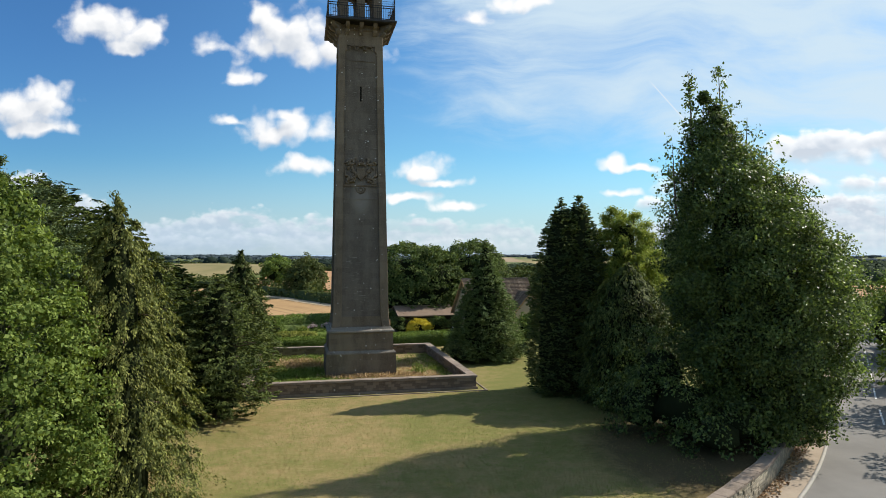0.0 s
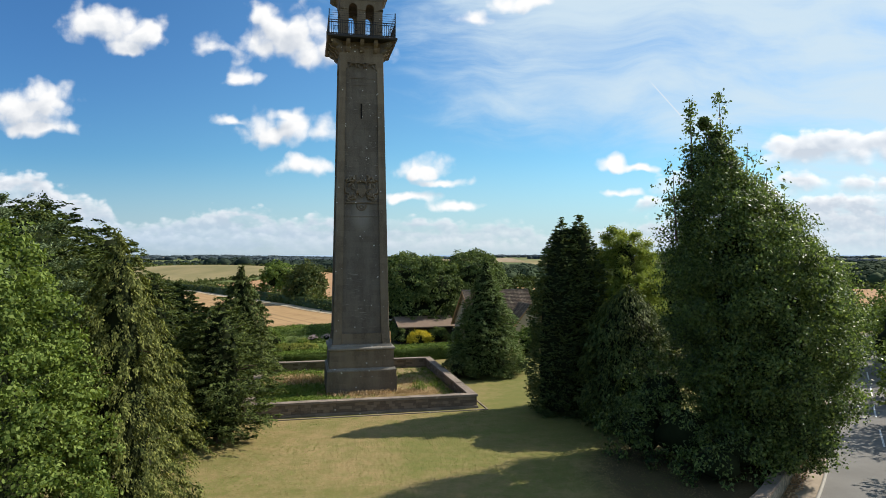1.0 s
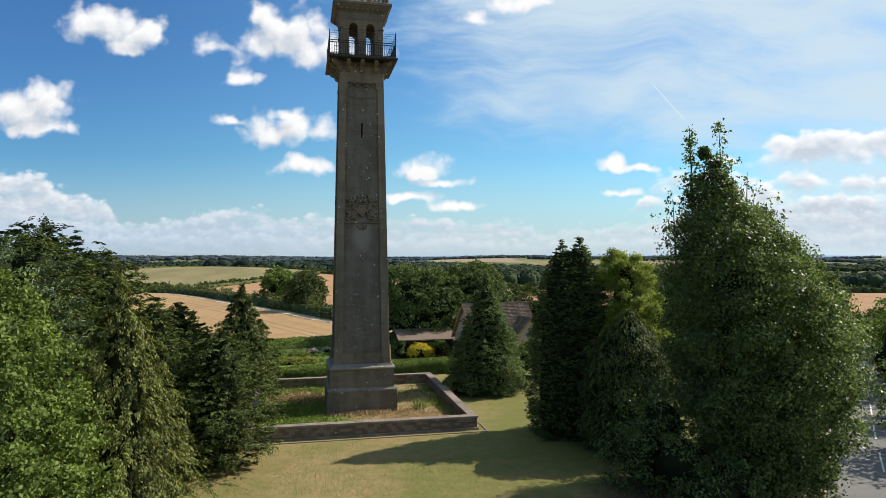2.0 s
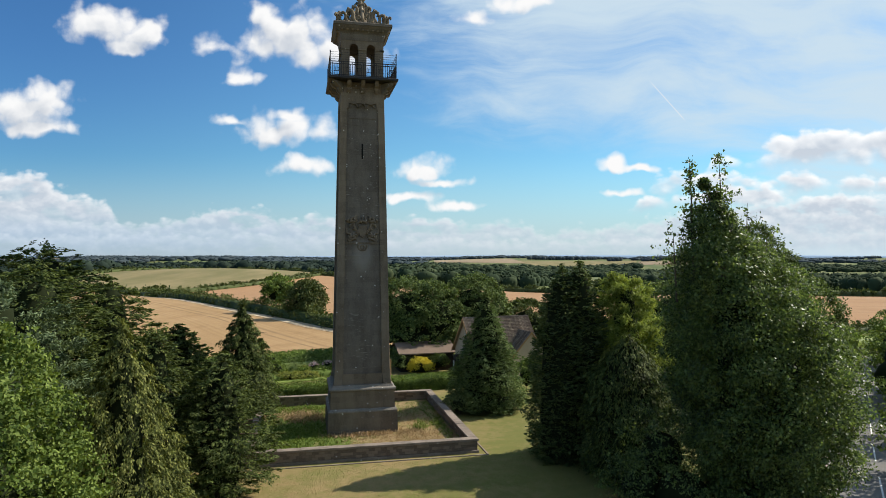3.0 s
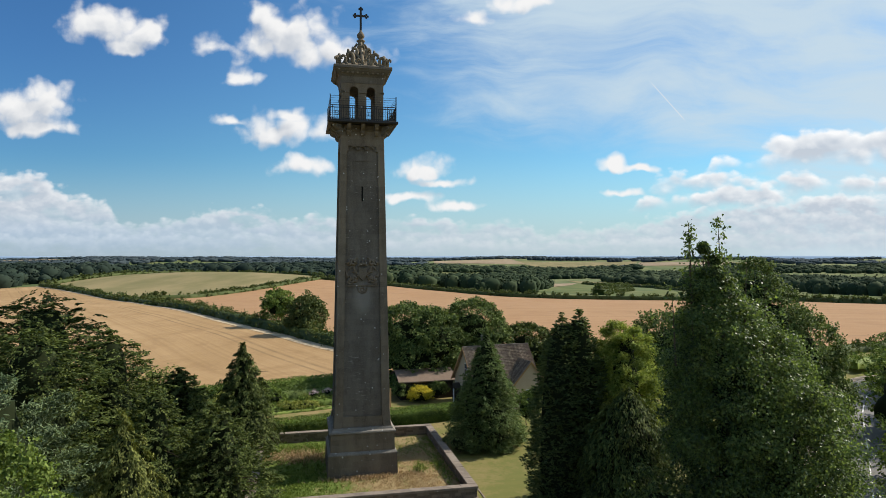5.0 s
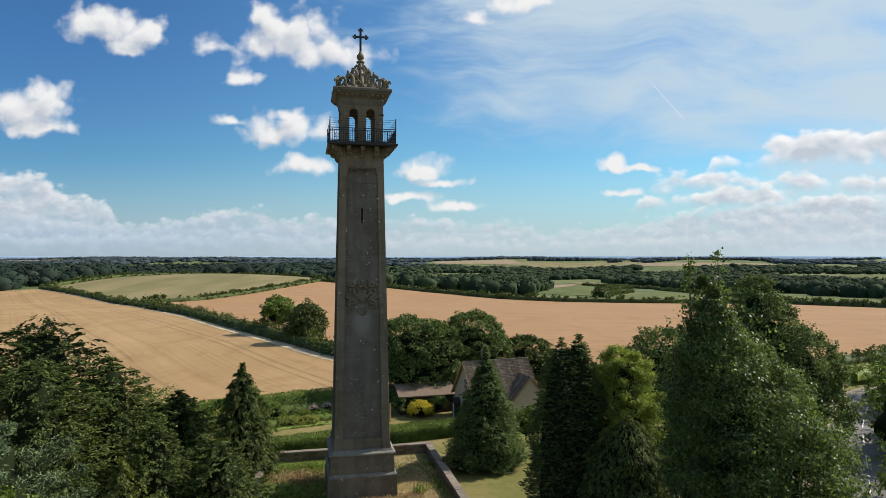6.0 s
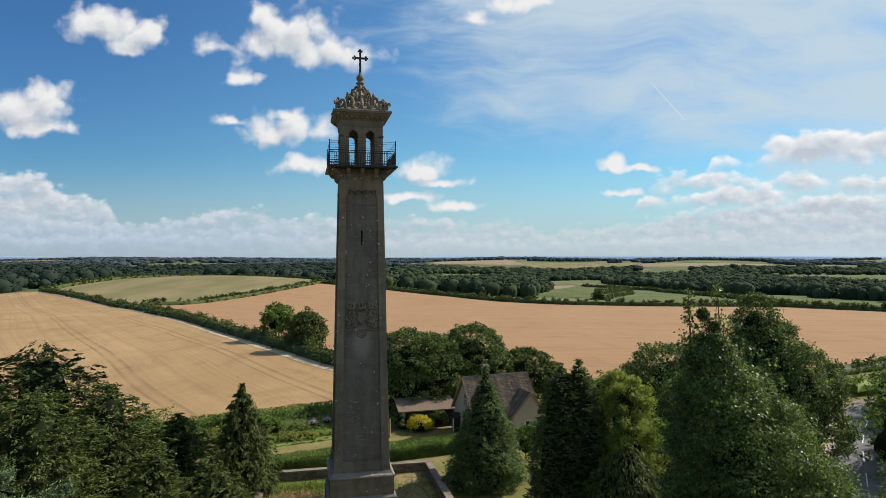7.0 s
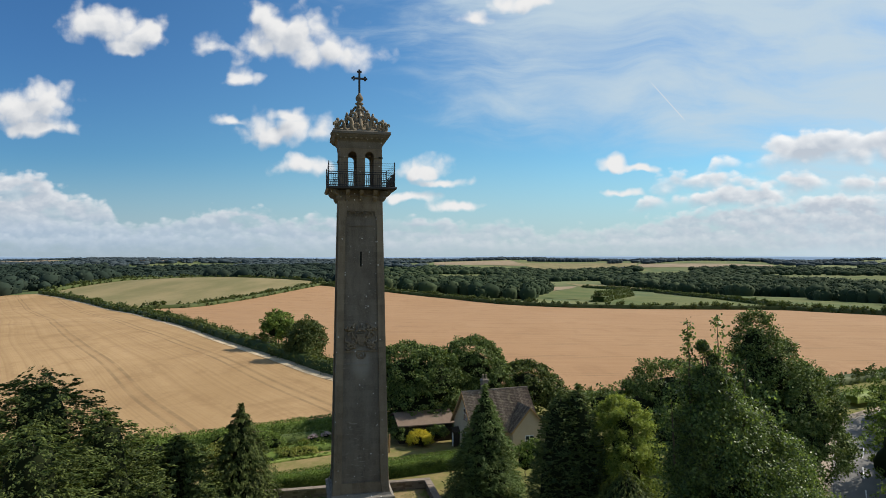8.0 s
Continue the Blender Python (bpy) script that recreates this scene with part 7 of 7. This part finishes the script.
hut = thing("garden_hut", (-25.1, 58.8, 0.0), 24.0, "small garden hut with green felt roof", "shed")
part("wall", gable_block(-1.6, 1.6, -1.3, 1.3, 2.0, 2.85, True), TIMBER, hut)
part("roof", roof_slabs(-1.8, 1.8, -1.6, 1.6, 1.95, 3.05, True, 0.08), GREEN_FELT, hut, "green felted roof")
bm = bmesh.new()
sweep(bm, [(0, 0, -0.1), (0, 0, 1.2), (0.02, 0, 2.1)], [0.11, 0.1, 0.09], 8)
post = part("gate_post", bm, TIMBER, None)
post.matrix_world = pose(-6.1, 72.3, 0)
tagged(post, "weathered wooden post in the garden", "post")
flat = lambda x, y: np.zeros_like(np.asarray(x, float))
hedgerow("clipped_hedge", [(-21.5, 58.2), (-16, 60.6), (-11, 62.9), (-5.3, 64.9), (2.4, 68.0)], 2.3, 1.5, 0.13, 0.25, LEAF_HEDGE, "neatly clipped green garden hedge", 311, 40, lift=flat, trim=1.0)
hedgerow("border_hedge", [(-42, 64), (-36, 68.5), (-30, 72), (-24, 75.5), (-18, 79), (-11, 82.5), (-6, 84)], 2.4, 2.1, 0.2, 0.4, LEAF_HEDGE, "clipped leafy hedge behind the flower border", 312, 30, lift=flat, trim=0.85)
hedgerow("flower_border", [(-21.5, 69.5), (-17.5, 72.2), (-13, 74.5), (-8.5, 76.3)], 2.6, 0.75, 0.2, 0.4, LEAF_HEDGE, "low mixed flower border", 313, 20, lift=flat, category="flower bed")
hedgerow("border_shrubs", [(-22, 74), (-17.5, 75.8), (-14.0, 77.5)], 2.0, 1.6, 0.22, 0.5, LEAF_DARK, "dark shrubs in the flower border", 314, 24, lift=flat, category="shrubs")
hedgerow("edging_plants", [(-22.5, 66.6), (-17.5, 69.4), (-12.6, 71.8), (-8, 73.4)], 0.9, 0.25, 0.14, 0.3, WEED, "low plants edging the flower border", 315, 16, lift=flat, category="plants")


def bush(name, x, y, lobes, clumps, leaves, size, mat, label, seed, clump=0.3, category="bush"):
    rng = np.random.default_rng(seed)
    ob = planted(name, x, y, label, category)
    trunk_part(ob, max(l[2] for l in lobes), 0.05, rng)
    crown_part(ob, lobed_crown(lobes, clumps, leaves, size, rng, clump, low=-0.2, ragged=0.08), mat)
    return ob


bush("golden_bush", -2.75, 74.6, [(0, 0, 0.8, 1.2, 1.1, 1.0), (-0.4, 0, 0.6, 0.95, 0.9, 0.75), (0.5, 0, 0.65, 0.9, 0.9, 0.8)], 260, 22, 0.14, LEAF_YELLOW, "bright yellow rounded garden bush", 321)
bush("lime_bush", -17.2, 71.0, [(0, 0, 0.35, 1.6, 0.9, 0.5), (1.7, 0.7, 0.3, 1.3, 0.8, 0.45)], 200, 18, 0.13, LEAF_LIME, "low lime-green plants in the border", 322, 0.2, "plants")
for k, (x, y) in enumerate(((-15.4, 75.2), (-13.9, 75.9), (-12.3, 76.6), (-10.6, 77.0), (-9.4, 77.6))):
    bush("pink_flowers", x, y, [(0, 0, 0.85 + 0.1 * (k % 3), 0.5, 0.45, 0.4)], 34, 12, 0.10, PETAL, "pale pink flowering plant in the border", 323 + 20 * k, 0.16, "flowers")
    bush("border_plant", x - 0.8, y - 1.1, [(0, 0, 0.45, 0.6, 0.5, 0.5)], 40, 18, 0.12, (LEAF_LIME, LEAF_HEDGE, LEAF_DARK)[k % 3], ("lime-green", "mid-green", "dark green")[k % 3] + " leafy plant in the border", 324 + 20 * k, 0.16, "plant")
bush("climbing_shrub", -5.0, 75.8, [(0, 0, 1.0, 1.5, 1.0, 1.1), (1.6, 0.4, 0.8, 1.2, 0.9, 0.9)], 160, 22, 0.18, LEAF_DARK, "dark shrub before the outbuilding", 325)
bush("shed_shrub", -0.6, 76.4, [(0, 0, 1.0, 1.1, 0.8, 1.0), (-1.0, 0.1, 0.9, 0.9, 0.7, 0.9)], 120, 22, 0.18, LEAF_DARK, "dark green shrub against the outbuilding", 326)
bush("lime_shrub", -0.2, 82.4, [(0, 0, 2.2, 1.8, 1.2, 1.2)], 120, 22, 0.24, LEAF_LIME, "lime-green shrub behind the outbuilding", 327)
for k, (x, y, h) in enumerate(((-27.0, 67.0, 2.6), (-23.8, 68.8, 2.2), (-30.5, 65.0, 3.0), (-24.6, 71.6, 2.6), (-20.4, 72.6, 2.2), (-33.5, 62.0, 3.2), (-21.6, 64.4, 1.5), (-28.6, 61.4, 2.4))):
    bush("garden_shrub", x, y, [(0, 0, 0.55 * h, 0.62 * h, 0.6 * h, 0.5 * h), (0.5 * h, 0.2, 0.4 * h, 0.5 * h, 0.5 * h, 0.42 * h), (-0.45 * h, 0.1, 0.36 * h, 0.5 * h, 0.5 * h, 0.4 * h)], 170, 24, 0.17,
         (LEAF_DARK, LEAF_HEDGE, LEAF_YEW, LEAF_LIME)[(k * 3 + k // 4) % 4], ("dark green", "mid-green", "blackish evergreen", "lime-green")[(k * 3 + k // 4) % 4] + " shrub beside the garden hut", 340 + k, 0.32)
bush("lawn_shrub", 1.4, 55.6, [(0, 0, 0.8, 1.3, 1.1, 1.0), (0.9, 0.8, 0.7, 1.2, 1.1, 1.0)], 180, 22, 0.15, LEAF_CYPRESS, "low dark shrub beside the conifer", 328)
bush("buddleia", 8.4, 64.5, [(0, 0, 1.6, 1.2, 1.1, 1.6), (0.8, 0.3, 2.6, 0.8, 0.8, 1.0)], 160, 22, 0.2, LEAF_HEDGE, "green shrub with pale flowers by the cottage", 329)

# short dry grass blades over the lawn
rng = np.random.default_rng(400)
count = 64000
gx, gy = rng.uniform(-13, 12, count), 20 + 27 * rng.uniform(0, 1, count) ** 1.3
keep = beside(gx, gy) > 2.1
local = np.c_[gx + 6.85, gy - 51.75] @ np.array([[math.cos(radians(TOWER_TURN)), -math.sin(radians(TOWER_TURN))], [math.sin(radians(TOWER_TURN)), math.cos(radians(TOWER_TURN))]])
keep &= local[:, 1] < EY0 - 0.75
gx, gy = gx[keep], gy[keep]
patch = np.sin(gx * 0.9 + np.sin(gy * 0.7) * 2) + np.sin(gy * 1.3 - gx * 0.4) + rng.normal(0, 0.8, len(gx))
for name, pick, mat, label in (("dry_blades", patch > -0.9, BLADES, "dry tan grass blades on the lawn"), ("green_blades", patch <= -0.9, WEED, "sparse green grass blades on the lawn")):
    p = np.c_[gx[pick], gy[pick], np.full(pick.sum(), 0.012)]
    d = rng.normal(0, 0.9, p.shape) + np.array([0, 0, 0.55])
    v, f = leaf_quads(p, d, rng.uniform(0.04, 0.09, len(p)), 0.3, rng)
    tagged(new(name, quad_mesh(name, v, f, mat)), label, "grass", kind="stuff")

# fallen leaves below the roadside wall
rng = np.random.default_rng(401)
path = KERB_PATH[(KERB_PATH[:, 1] > 12) & (KERB_PATH[:, 1] < 60)]
a, b = offset(path, 0.75), offset(path, 1.40)
k, s = rng.integers(0, len(path) - 1, 5200), rng.uniform(0, 1, (5200, 1)) ** 0.6
t = rng.uniform(0, 1, (5200, 1))
spot = (a[k] * (1 - t) + a[k + 1] * t) * (1 - s) + (b[k] * (1 - t) + b[k + 1] * t) * s
p = np.c_[spot, np.full(5200, ROAD_Z + 0.115) + rng.uniform(0, 0.05, 5200)]
d = rng.normal(size=p.shape) * np.array([1, 1, 0.15])
v, f = leaf_quads(p, d, 0.13 * rng.uniform(0.6, 1.3, 5200), 0.7, rng, 0.05)
tagged(new("fallen_leaves", quad_mesh("fallen_leaves", v, f, LITTER)), "dry brown leaves along the wall's foot", "leaf litter", kind="stuff")
